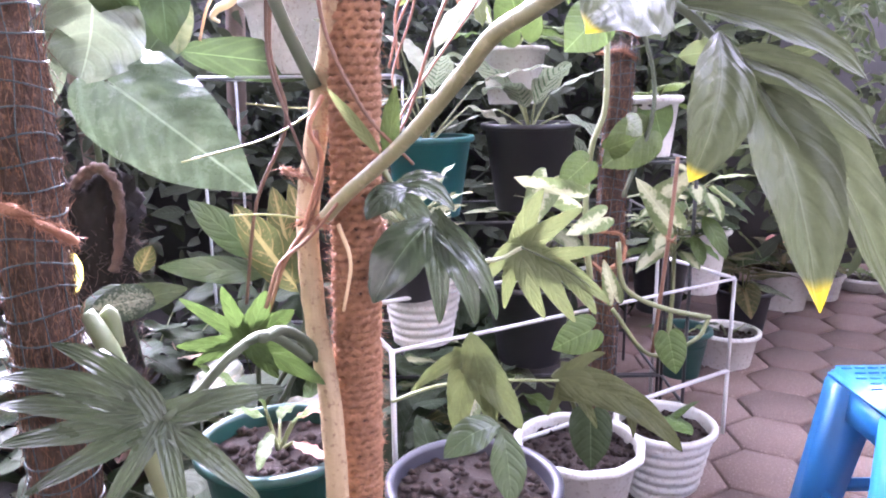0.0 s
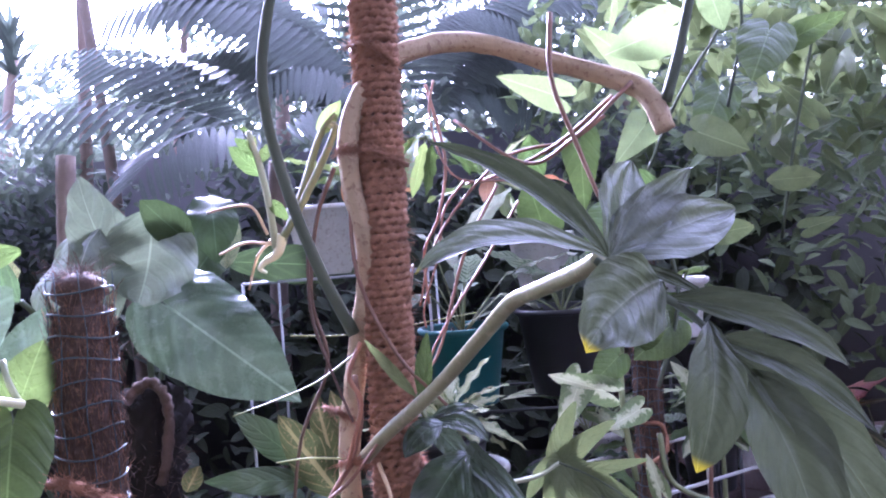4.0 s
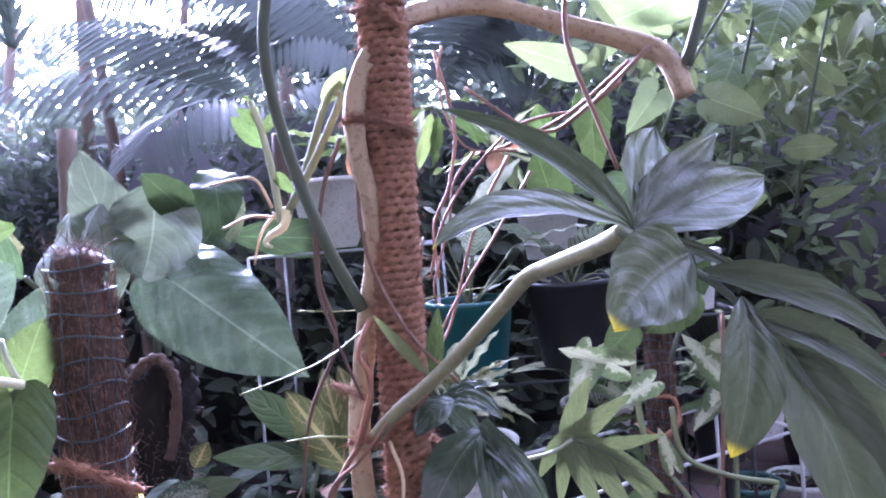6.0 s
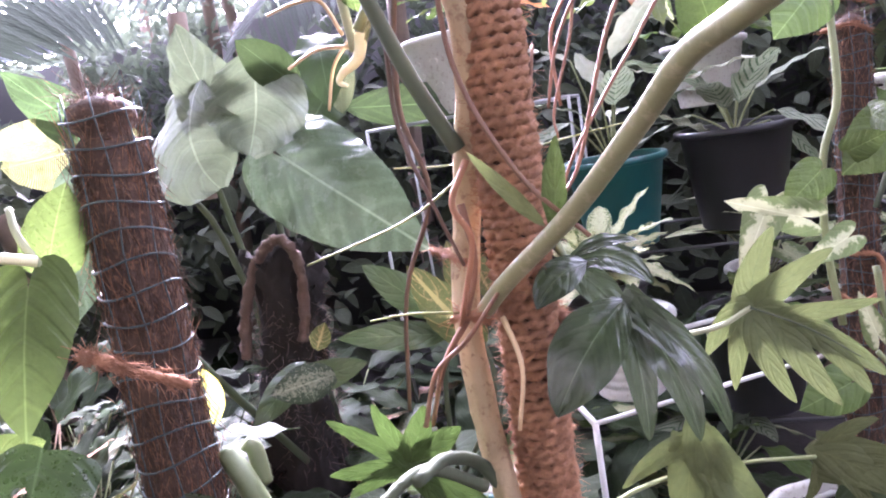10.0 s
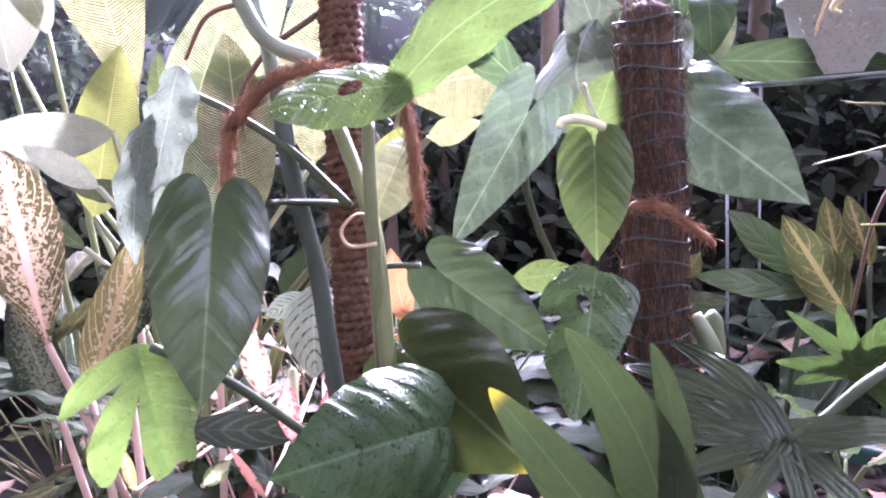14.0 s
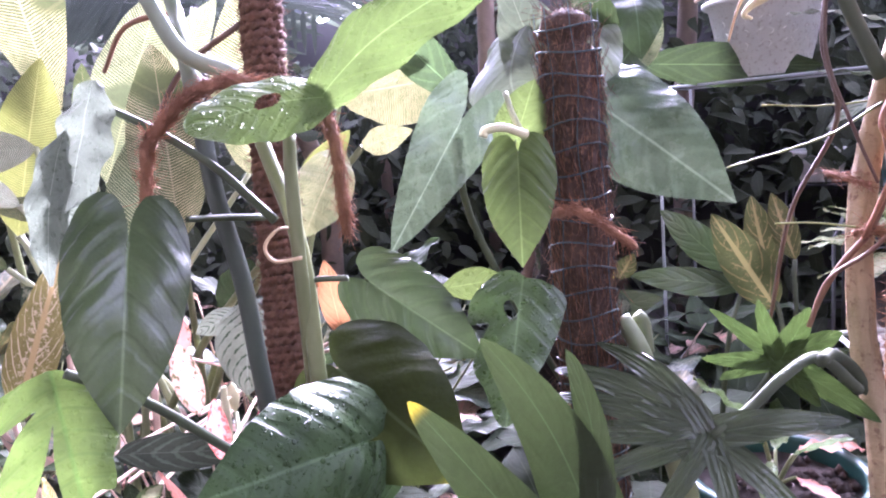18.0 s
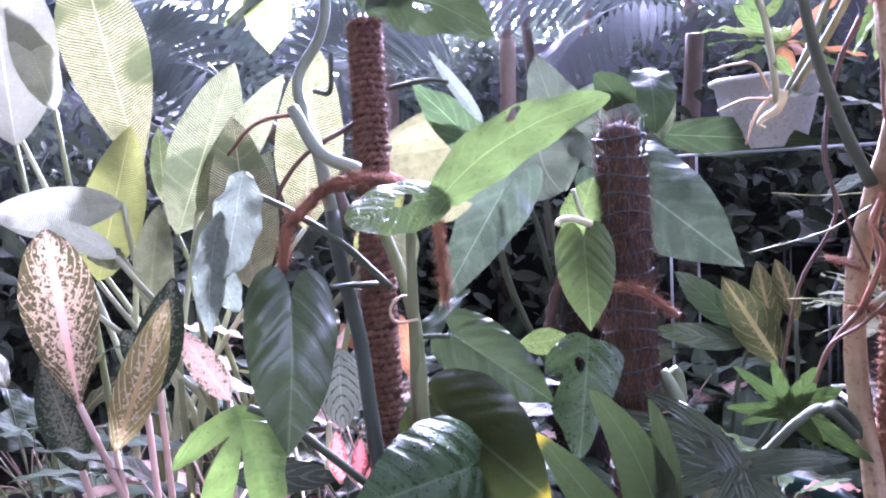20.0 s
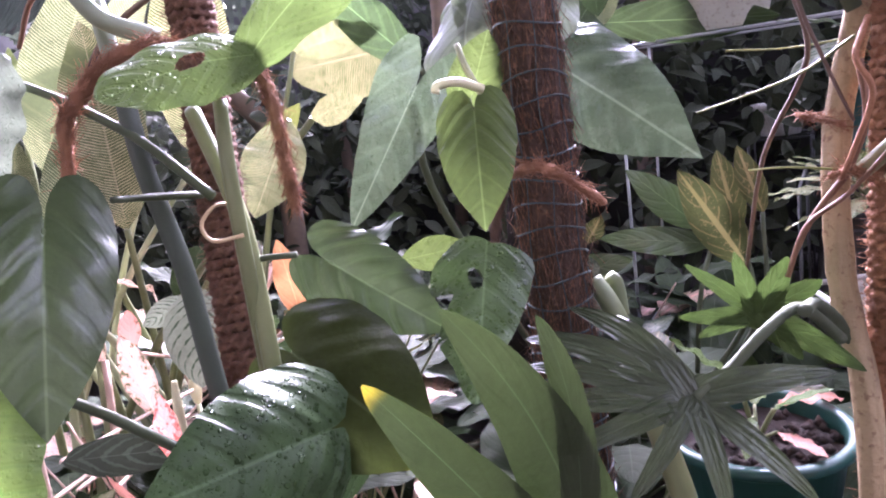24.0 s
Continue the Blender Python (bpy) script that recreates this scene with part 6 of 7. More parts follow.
for j in range(41):
    for k in range(56):
        a = 6.2832 * k / 56
        d = Vector((math.cos(a), math.sin(a), 0))
        tall = 0.78 + 0.10 * noise.noise(d * 0.9 + Vector((3, 0, 0)))
        h = tall * min(1.0, j / 34)
        r = (0.075 + 0.02 * math.sin(h * 9 + 1.5 * d.x)) * (1 if j <= 34 else (0.86, 0.72, 0.6, 0.45, 0.3, 0.1)[j - 35])
        drop = 0.0 if j <= 34 else 0.02 * (j - 34)
        q = r * (1 + 0.25 * noise.noise(d * 2 + Vector((0, 0, h * 7))) + 0.7 * abs(noise.noise(d * 7 + Vector((0, 0, h * 50)))))
        vs.append(sc + d * q + Vector((0.05 * h, 0, h - drop)))
for j in range(40):
    for k in range(56):
        k2 = (k + 1) % 56
        fs.append((j * 56 + k, j * 56 + k2, j * 56 + 56 + k2, j * 56 + 56 + k))
part("log", raw(vs, fs), "stump_bark", stump)
vs, fs = [], []
for _ in range(900):
    a, h = RNG.uniform(0, 6.28), RNG.uniform(0.2, 0.70)
    d = Vector((math.cos(a), math.sin(a), 0))
    hairs(vs, fs, sc + d * 0.095 + Vector((0.05 * h, 0, h)), d * 0.6 + Vector((RNG.uniform(-1, 1), RNG.uniform(-1, 1), RNG.uniform(-1, 1))), RNG.uniform(0.012, 0.05), 0.001, 1.0)
tagged(part("root_fibre", raw(vs, fs), "root_dark", stump), kind="stuff")

fuzzy_rope(stump, [(-1.012, 1.745, 0.545), (-0.983, 1.745, 0.665), (-0.945, 1.745, 0.758), (-0.899, 1.745, 0.819), (-0.854, 1.745, 0.840), (-0.820, 1.745, 0.810), (-0.809, 1.745, 0.743), (-0.820, 1.745, 0.649), (-0.841, 1.745, 0.577)], 0.024, "rot_rim", "rotten_rim", 420, "crumbling brown rim of the hollow")

# yellow-green cane stubs at the foot of the netted pole
cane = thing("cane_stub", (-0.382, 0.727, 0.752), "pale cut cane stubs with a yellow leaf", "plant stem")
tube(cane, "stub", [(-0.358, 0.735, 0.711), (-0.371, 0.734, 0.751), (-0.391, 0.739, 0.781)], 0.012, 0.010, "stem_cane", sides=12, rough=0.05)
tube(cane, "stub", [(-0.369, 0.757, 0.736), (-0.373, 0.761, 0.769), (-0.380, 0.758, 0.779)], 0.009, 0.008, "stem_cane", sides=12, rough=0.05)
tube(cane, "stalk", [(-0.358, 0.735, 0.711), (-0.28, 0.72, 0.4), (-0.28, 0.74, 0.0)], 0.013, 0.016, "stem_green", sides=10)
leaf(cane, "broad", (-0.426, 0.785, 0.788), (-0.432, 0.784, 0.850), (0.62, -0.78, 0.05), "yellow", fold=0.2)

# ---- striped banana-like clump on the left ----
ban = thing("banana_plant", (-1.75, 1.0, 0.0), "clump of tall leaves finely striped green and cream", "foliage plant")
BANANA = (
    ("paddle", (-1.706, 0.887, 1.121), (-1.763, 0.831, 1.627), (0.81, -0.59, 0.02), "stripe"), ("blade", (-1.760, 0.775, 0.856), (-1.631, 0.824, 1.224), (0.77, -0.60, -0.19), "lime_stripe"), ("blade", (-1.656, 0.795, 1.043), (-1.779, 0.541, 1.038), (0.90, -0.43, 0.03), "silver_stripe"),
    ("blade", (-1.676, 0.953, 0.952), (-1.578, 1.105, 1.383), (0.78, -0.62, 0.04), "stripe_dark"), ("lance", (-1.629, 0.986, 1.009), (-1.431, 1.134, 1.341), (0.70, -0.71, -0.10), "stripe_dark"), ("blade", (-1.431, 1.163, 0.942), (-1.395, 1.222, 1.424), (0.68, -0.74, 0.04), "stripe"),
    ("blade", (-1.505, 0.947, 1.024), (-1.385, 1.030, 1.138), (0.63, -0.77, -0.10), "stripe_dark"), ("broad", (-2.021, 0.757, 1.206), (-1.958, 0.716, 1.708), (0.87, -0.47, -0.15), "pale_leaf"), ("blade", (-1.931, 0.819, 1.288), (-1.960, 0.761, 1.551), (0.85, -0.53, -0.02), "silver_stripe"),
    ("blade", (-1.813, 0.752, 0.990), (-1.773, 0.546, 1.051), (0.97, 0.14, -0.18), "silver_stripe"), ("blade", (-1.657, 0.834, 0.791), (-1.670, 0.903, 1.032), (0.80, -0.56, 0.20), "stripe_dark"), ("lance", (-1.568, 1.137, 0.946), (-1.632, 1.115, 1.175), (0.70, -0.70, 0.13), "stripe"),
    ("blade", (-1.322, 1.424, 1.151), (-1.135, 1.543, 1.187), (0.54, -0.84, -0.04), "stripe"), ("lance", (-1.700, 0.943, 1.030), (-1.752, 0.986, 1.232), (0.76, -0.57, 0.31), "stripe"), ("broad", (-2.187, 0.788, 1.426), (-2.167, 0.701, 1.674), (0.88, -0.43, -0.22), "mid"),
    ("lance", (-1.704, 0.814, 0.909), (-1.589, 0.651, 0.934), (0.82, 0.57, -0.07), "stripe_dark"), ("blade", (-1.299, 0.849, 0.838), (-1.397, 0.923, 1.224), (0.76, -0.58, 0.30), "stripe"), ("blade", (-1.352, 0.741, 0.820), (-1.363, 0.995, 1.143), (0.86, -0.39, 0.34), "stripe_dark"),
    ("blade", (-1.193, 1.070, 0.892), (-1.076, 1.124, 1.020), (0.53, -0.84, -0.13), "lime_stripe"), ("broad", (-0.925, 0.913, 0.990), (-0.901, 0.775, 0.861), (0.72, -0.40, 0.57), "stripe"), ("blade", (-1.491, 0.659, 0.936), (-1.558, 0.564, 1.025), (0.86, -0.51, 0.10), "silver_stripe"), ("lance", (-1.658, 0.694, 0.803), (-1.680, 0.577, 0.926), (0.96, -0.25, -0.07), "stripe_dark"), ("blade", (-0.895, 0.935, 0.988), (-0.771, 0.908, 1.010), (-0.18, -0.97, -0.18), "stripe"),
)
for k, p, q, nn, mt in [(b[0], b[1], b[2], b[3], b[4]) for b in BANANA]:
    leaf(ban, k, p, q, nn, mt, fold=RNG.uniform(0.08, 0.3), ripple=0.015, bend=RNG.uniform(0.04, 0.14))
    foot = Vector((-1.75 + RNG.uniform(-0.2, 0.3), 1.0 + RNG.uniform(-0.2, 0.2), 0.0))
    tube(ban, "petiole", [foot, (foot + Vector(p)) / 2 + Vector((0, 0, 0.1)), p], 0.011, 0.006, "stem_pale" if RNG.random() < 0.5 else "stem_green", sides=8)

# ---- bronze and pink foliage low on the left ----
cro = thing("croton", (-1.2, 0.5, 0.0), "foliage plant with bronze-pink mottled leaves on pink stalks", "foliage plant")
for k, p, q, nn, mt in (
    ("paddle", (-1.350, 0.464, 0.700), (-1.357, 0.448, 1.017), (0.87, -0.50, -0.00), "bronze"), ("lance", (-1.326, 0.507, 0.600), (-1.233, 0.585, 0.873), (0.74, -0.67, -0.06), "golden"), ("blade", (-1.329, 0.581, 0.671), (-1.275, 0.632, 0.904), (0.76, -0.65, -0.03), "speckle"),
    ("broad", (-1.343, 0.622, 0.705), (-1.401, 0.594, 0.803), (0.76, -0.58, 0.28), "speckle"), ("blade", (-1.419, 0.492, 0.551), (-1.457, 0.462, 0.773), (0.88, -0.46, 0.09), "speckle"), ("blade", (-1.256, 0.719, 0.637), (-1.340, 0.678, 0.788), (0.75, -0.62, 0.25), "pale_pink"),
):
    leaf(cro, k, p, q, nn, mt, fold=0.18, ripple=0.02, quilt=0.009, bend=0.06)
    foot = Vector((-1.2 + RNG.uniform(-0.06, 0.1), 0.5 + RNG.uniform(-0.05, 0.1), 0.0))
    tube(cro, "petiole", [foot, (foot + Vector(p)) / 2 + Vector((0.01, 0, 0.02)), p], 0.008, 0.006, "stem_pink", sides=8)
# ---- potted plants ----
def potted(at, r, h, pot, label, n, length, kind, mats, seed, spread=(25, 75), stalk=0.4, stem="stem_green", ribs=0, wavy=0.0, name="potted_plant", hang=0.25, group="potted plants", potlabel=""):
    """A pot with its rim centre at the given place, and a rosette in it."""
    t = thing(name, (at[0], at[1], at[2] - h), label, "potted plant", group)
    pot_at(t, at, r, h, pot, ribs, wavy, potlabel)
    if n > 0:
        rosette(t, (at[0], at[1], at[2] - 0.03), n, length, kind, mats[0], spread, stalk, seed, stem, mats=mats, hang=hang)
    return t


def stand(at, w, d, top, label="low dark metal rod plant stand", rod="shelf_dark"):
    """A rod-frame stand whose top is centred on the given place."""
    t = thing("plant_stand", (at[0], at[1], 0), label, "plant stand", "plant stands")
    x0, x1, y0, y1 = at[0] - w / 2, at[0] + w / 2, at[1] - d / 2, at[1] + d / 2
    for z in (top, 0.12):
        for p, q in (((x0, y0, z), (x1, y0, z)), ((x1, y0, z), (x1, y1, z)), ((x1, y1, z), (x0, y1, z)), ((x0, y1, z), (x0, y0, z))):
            tube(t, "rod", [p, q], 0.005, 0.005, rod, sides=8, steps=1)
    k = max(2, int(d / 0.16))
    for i in range(1, k):
        y = y0 + (y1 - y0) * i / k
        tube(t, "slat", [(x0, y, top), (x1, y, top)], 0.003, 0.003, "shelf_dark", sides=6, steps=1)
    for p in ((x0, y0), (x1, y0), (x1, y1), (x0, y1)):
        tube(t, "leg", [(*p, top), (*p, -0.03)], 0.005, 0.005, rod, sides=8, steps=1)
    return t


# the hanging-style ornamental white pot on its stand
HP = (-0.478, 2.433, 1.310)
hp = thing("potted_plant", (HP[0], HP[1], HP[2] - 0.235), "ornamental white plastic pot standing on a tall thin stand", "potted plant", "potted plants")
pot_at(hp, HP, 0.170, 0.235, "pot_white", 0, 0.0, "white pot with moulded flourishes", 0.70, 0.014)
for k in range(7):
    a = radians(200 + k * 26)
    for dz, w in ((-0.075, 0.016), (-0.11, 0.022), (-0.145, 0.014)):
        rr = 0.170 * (0.70 + 0.30 * (0.235 + dz) / 0.235) + 0.001
        c = Vector(HP) + Vector((rr * math.cos(a), rr * math.sin(a), dz))
        tg = Vector((-math.sin(a), math.cos(a), 0))
        tube(hp, "ornament", [c - tg * w, c + Vector((0, 0, 0.010)), c + tg * w, c + tg * w * 0.6 - Vector((0, 0, 0.012))], 0.0013, 0.001, "pot_white", sides=6, steps=4)
epi = thing("epiphyte", (-0.264, 0.957, 1.137), "leggy pale-stemmed epiphyte with waxy root tips clinging beside the trunk", "climbing plant")
tube(epi, "stem", [(-0.268, 0.957, 1.141), (-0.274, 0.957, 1.207), (-0.284, 0.957, 1.268), (-0.296, 0.957, 1.311)], 0.0055, 0.0045, "stem_pale", sides=10)
tube(epi, "stem", [(-0.264, 0.957, 1.137), (-0.226, 0.957, 1.213), (-0.192, 0.957, 1.296), (-0.166, 0.957, 1.325)], 0.0055, 0.005, "stem_green", sides=10)
tube(epi, "root_tip", [(-0.257, 0.957, 1.159), (-0.266, 0.957, 1.133), (-0.285, 0.957, 1.122), (-0.293, 0.957, 1.112), (-0.284, 0.957, 1.106)], 0.008, 0.002, "bud", "pale waxy root tip", sides=10)
for q in ([(-0.267, 0.957, 1.146), (-0.312, 0.957, 1.151), (-0.351, 0.957, 1.137)], [(-0.274, 0.957, 1.153), (-0.297, 0.957, 1.128), (-0.312, 0.957, 1.083)], [(-0.279, 0.957, 1.161), (-0.298, 0.957, 1.201), (-0.329, 0.957, 1.205), (-0.365, 0.957, 1.199)]):
    tube(epi, "root", q, 0.0026, 0.0018, "root_pale", sides=6)
for a, b in (((-0.285, 0.957, 1.276), (-0.317, 0.957, 1.303)), ((-0.296, 0.957, 1.311), (-0.309, 0.957, 1.320)), ((-0.281, 0.957, 1.245), (-0.326, 0.957, 1.292)), ((-0.273, 0.957, 1.210), (-0.246, 0.957, 1.177)), ((-0.194, 0.957, 1.296), (-0.158, 0.957, 1.344)), ((-0.293, 0.957, 1.307), (-0.289, 0.957, 1.276)), ((-0.284, 0.957, 1.265), (-0.255, 0.957, 1.295))):
    leaf(epi, "small", a, b, (0.1, -0.9, 0.4), RNG.choice(["light", "lime"]), fold=0.3)
st1 = stand((HP[0] + 0.02, HP[1] + 0.05), 0.62, 0.42, HP[2] - 0.245, "tall thin grey metal rod plant stand", "rod_grey")

# teal bucket with silver-feathered foliage
TB = (-0.045, 2.229, 0.880)
tb = potted(TB, 0.135, 0.25, "pot_teal", "teal plastic pot of silver-feathered foliage", 9, 0.24, "blade", ["marble", "marble", "silver_stripe"], 21, (5, 55), 0.95, potlabel="teal pot")
tb2 = potted((0.286, 2.320, 0.912), 0.15, 0.28, "pot_black", "black pot with arching silver-green leaves", 10, 0.26, "blade", ["marble"], 22, (20, 80), 0.5)
potted((0.260, 2.659, 1.166), 0.12, 0.2, "pot_white", "white pot with broad pale green leaves", 7, 0.2, "broad", ["light", "mid", "marble"], 23, (10, 60), 0.7)
stand((TB[0] + 0.25, TB[1] + 0.1), 0.95, 0.42, TB[2] - 0.26, "long dark metal rod plant shelf")
UP = (0.588, 1.984, 0.995)
potted(UP, 0.065, 0.165, "pot_white", "small tapering white pot with trailing leaves", 6, 0.10, "small_heart", ["light", "mid"], 24, (20, 90), 0.5)
stand((UP[0], UP[1] + 0.02), 0.2, 0.2, UP[2] - 0.175)

# cream-speckled cluster and white-leaved climber
potted((-0.091, 1.821, 0.640), 0.10, 0.16, "pot_black", "dark pot crowded with cream-speckled leaves", 38, 0.15, "blade", ["cream_speckle"], 25, (5, 58), 0.5)
SW = (-0.392, 3.223, 0.785)
potted(SW, 0.102, 0.127, "pot_white", "small plain white pot with dark shoots on a thin stand", 5, 0.10, "lance", ["deep", "mid"], 40, (10, 60), 0.5)
stand((SW[0], SW[1] + 0.01), 0.224, 0.224, SW[2] - 0.135)
RIB = (-0.062, 1.918, 0.522)
potted(RIB, 0.115, 0.2, "pot_white", "white ribbed pot with a few green shoots", 5, 0.12, "lance", ["light", "mid"], 26, (10, 50), 0.5, ribs=7, potlabel="white ribbed pot")
MP = (0.354, 2.388, 0.488)
potted(MP, 0.115, 0.2, "pot_white", "white plastic pot with cream-marbled arrow-shaped leaves", 9, 0.19, "small_arrow", ["white_var", "white_var", "light"], 27, (15, 70), 0.9, stem="stem_pale")
LOWR = (0.051, 1.631, 0.431)
rk = thing("plant_stand", (0.4, 1.75, 0), "low white rod plant rack with a bare end frame", "plant stand", "plant stands")
RC = (0.831, 1.947, 0.480)
RL = (-0.107, 1.358, 0.496)
for p, q, r in ((RC, RL, 0.0045), (RC, (RC[0], RC[1], 0.2), 0.0055), ((RC[0], RC[1], 0.2), (RL[0], RL[1], 0.2), 0.006), (RC, (RC[0] - 0.13, RC[1] + 0.3, RC[2]), 0.006), ((RL[0], RL[1], RL[2]), (RL[0] - 0.13, RL[1] + 0.3, RL[2]), 0.006),
                ((RC[0] - 0.13, RC[1] + 0.3, RC[2]), (RL[0] - 0.13, RL[1] + 0.3, RL[2]), 0.006), ((RC[0], RC[1], 0.2), (RC[0], RC[1], -0.03), 0.006), ((RL[0], RL[1], RL[2]), (RL[0], RL[1], -0.03), 0.006),
                ((RC[0] - 0.13, RC[1] + 0.3, RC[2]), (RC[0] - 0.13, RC[1] + 0.3, -0.03), 0.006)):
    tube(rk, "rod", [p, q], r, r, "rod_white", sides=8, steps=1)
# dark pole with the trailing vine on the right
NR_FOOT, NR_TOP = (0.354, 1.536, 0.353), (0.413, 1.670, 1.114)
pole_right = bark_pole(Vector(NR_FOOT) - Vector((0, 0, 0.2)), NR_TOP, 0.030, "dark coir-filled pole carrying a trailing vine")
fuzzy_rope(pole_right, [(0.317, 1.547, 0.647), (0.353, 1.513, 0.624), (0.403, 1.536, 0.643), (0.407, 1.575, 0.687), (0.356, 1.577, 0.697)], 0.007, count=200)
fuzzy_rope(pole_right, [(0.364, 1.655, 1.139), (0.401, 1.625, 1.143), (0.447, 1.653, 1.129)], 0.006, count=120)
fuzzy_rope(pole_right, [(0.359, 1.646, 1.093), (0.399, 1.617, 1.097), (0.438, 1.644, 1.081)], 0.006, count=120)
vine = thing("pothos", NR_FOOT, "trailing heart-leaved vine tied to a dark pole", "climbing plant")
tube(vine, "stem", [(0.328, 1.516, 0.586), (0.315, 1.533, 0.737), (0.328, 1.559, 0.883), (0.360, 1.576, 0.980), (0.368, 1.616, 1.153), (0.387, 1.638, 1.276)], 0.007, 0.006, "stem_green", sides=8)
tube(vine, "stem", [(0.387, 1.523, 0.684), (0.401, 1.506, 0.585), (0.486, 1.498, 0.538), (0.591, 1.494, 0.515)], 0.006, 0.006, "stem_green", sides=8)
tube(vine, "stem", [(0.587, 1.493, 0.513), (0.557, 1.485, 0.467), (0.459, 1.489, 0.432), (0.376, 1.507, 0.535)], 0.005, 0.005, "stem_green", sides=8)
tube(vine, "stem", [(0.398, 1.541, 0.782), (0.455, 1.566, 0.927), (0.469, 1.596, 1.037), (0.432, 1.622, 1.187)], 0.005, 0.005, "stem_blue", sides=8)
for p in (((0.308, 1.523, 0.856), (0.247, 1.495, 0.809), (0.15, -0.92, 0.37)), ((0.365, 1.529, 0.889), (0.415, 1.513, 0.911), (-0.31, -0.95, 0.02)), ((0.485, 1.438, 0.486), (0.493, 1.406, 0.419), (-0.31, -0.87, 0.38)), ((0.311, 1.441, 0.506), (0.228, 1.416, 0.475), (0.11, -0.89, 0.44)),
          ((0.341, 1.608, 1.165), (0.261, 1.544, 1.091), (0.32, -0.86, 0.39)), ((0.442, 1.564, 0.915), (0.344, 1.522, 0.848), (0.15, -0.92, 0.36)), ((0.406, 1.569, 0.941), (0.427, 1.514, 0.917), (-0.75, -0.49, 0.45)), ((0.211, 1.965, 1.174), (0.179, 1.989, 1.311), (-0.16, -0.98, 0.13))):
    leaf(vine, "heart", *p, RNG.choice(["light", "mid", "light"]), fold=0.2)
for p in (((0.265, 1.492, 0.793), (0.152, 1.499, 0.834), (-0.04, -1.00, 0.07)), ((0.217, 1.495, 0.808), (0.158, 1.427, 0.712), (0.09, -0.84, 0.54)), ((0.346, 1.532, 0.735), (0.261, 1.477, 0.710), (0.41, -0.82, 0.40)), ((0.575, 1.778, 0.689), (0.493, 1.797, 0.793), (-0.20, -0.98, 0.01)), ((0.563, 1.788, 0.747), (0.653, 1.800, 0.814), (-0.09, -0.95, 0.29)), ((0.363, 1.456, 0.587), (0.343, 1.468, 0.659), (-0.20, -0.97, 0.11))):
    leaf(vine, "arrow_slim", *p, "white_var", fold=0.2)
bush = thing("foliage_plant", (0.653, 1.967, 0.610), "bushy plant with cream-splashed green leaves round a cane", "foliage plant", "potted plants")
for h in range(4):
    rosette(bush, Vector((0.650, 1.956, 0.547)) + Vector((0.02 * h, 0, 0.06 * h)), 9, 0.13, "small", "white_var", (20, 85), 0.45, 90 + h, mats=["white_var", "cream", "mid", "deep"])
tube(bush, "stem", [(0.637, 1.909, 0.278), (0.654, 1.942, 0.467), (0.661, 1.987, 0.720)], 0.008, 0.005, "stem_green", sides=8)
stake = thing("cane_stake", (0.563, 1.703, 0.839), "thin upright brown cane stake", "stake")
tube(stake, "cane", [(0.568, 1.705, 0.852), (0.549, 1.675, 0.678), (0.507, 1.623, 0.383)], 0.005, 0.005, "root_brown", sides=8)
fuzzy_rope(stake, [(0.538, 1.663, 0.666), (0.539, 1.631, 0.661), (0.560, 1.662, 0.665)], 0.004, count=40)

# lobed pale leaves near the low pots
SP = (0.307, 1.493, 0.223)
low = thing("philodendron", (SP[0], SP[1], SP[2] - 0.22), "young philodendron with pale lobed leaves in a scalloped pot", "potted plant", "potted plants")
joined_leaf(low, [
    ("tusk", (0.225, 1.290, 0.458), (0.351, 1.235, 0.471), (0.442, 1.200, 0.352), (0.1, -0.85, 0.5), dict(vs=0.8, fold=0.15, ripple=0.01)),
    ("tusk", (0.235, 1.285, 0.460), (0.269, 1.243, 0.439), (0.288, 1.230, 0.385), (0.1, -0.9, 0.4), dict(vs=0.8, fold=0.15, ripple=0.01)),
    ("tusk", (0.292, 1.260, 0.455), (0.361, 1.235, 0.442), (0.351, 1.210, 0.376), (0.1, -0.9, 0.4), dict(vs=0.8, fold=0.15, ripple=0.01)),
    ("tusk", (0.225, 1.290, 0.461), (0.271, 1.285, 0.514), (0.315, 1.300, 0.510), (0.0, -0.9, 0.4), dict(vs=0.8, fold=0.15, ripple=0.01)),
    ("tusk", (0.231, 1.290, 0.460), (0.217, 1.265, 0.418), (0.197, 1.260, 0.399), (0.0, -0.9, 0.4), dict(vs=0.8, fold=0.15, ripple=0.01)),
    ("blade", (0.209, 1.295, 0.468), (0.256, 1.267, 0.474), (0.340, 1.230, 0.414), (0.1, -0.85, 0.45), dict(vs=0.6, fold=0.08, ripple=0.01)),
], "low_sage", "olive-green lobed leaf")
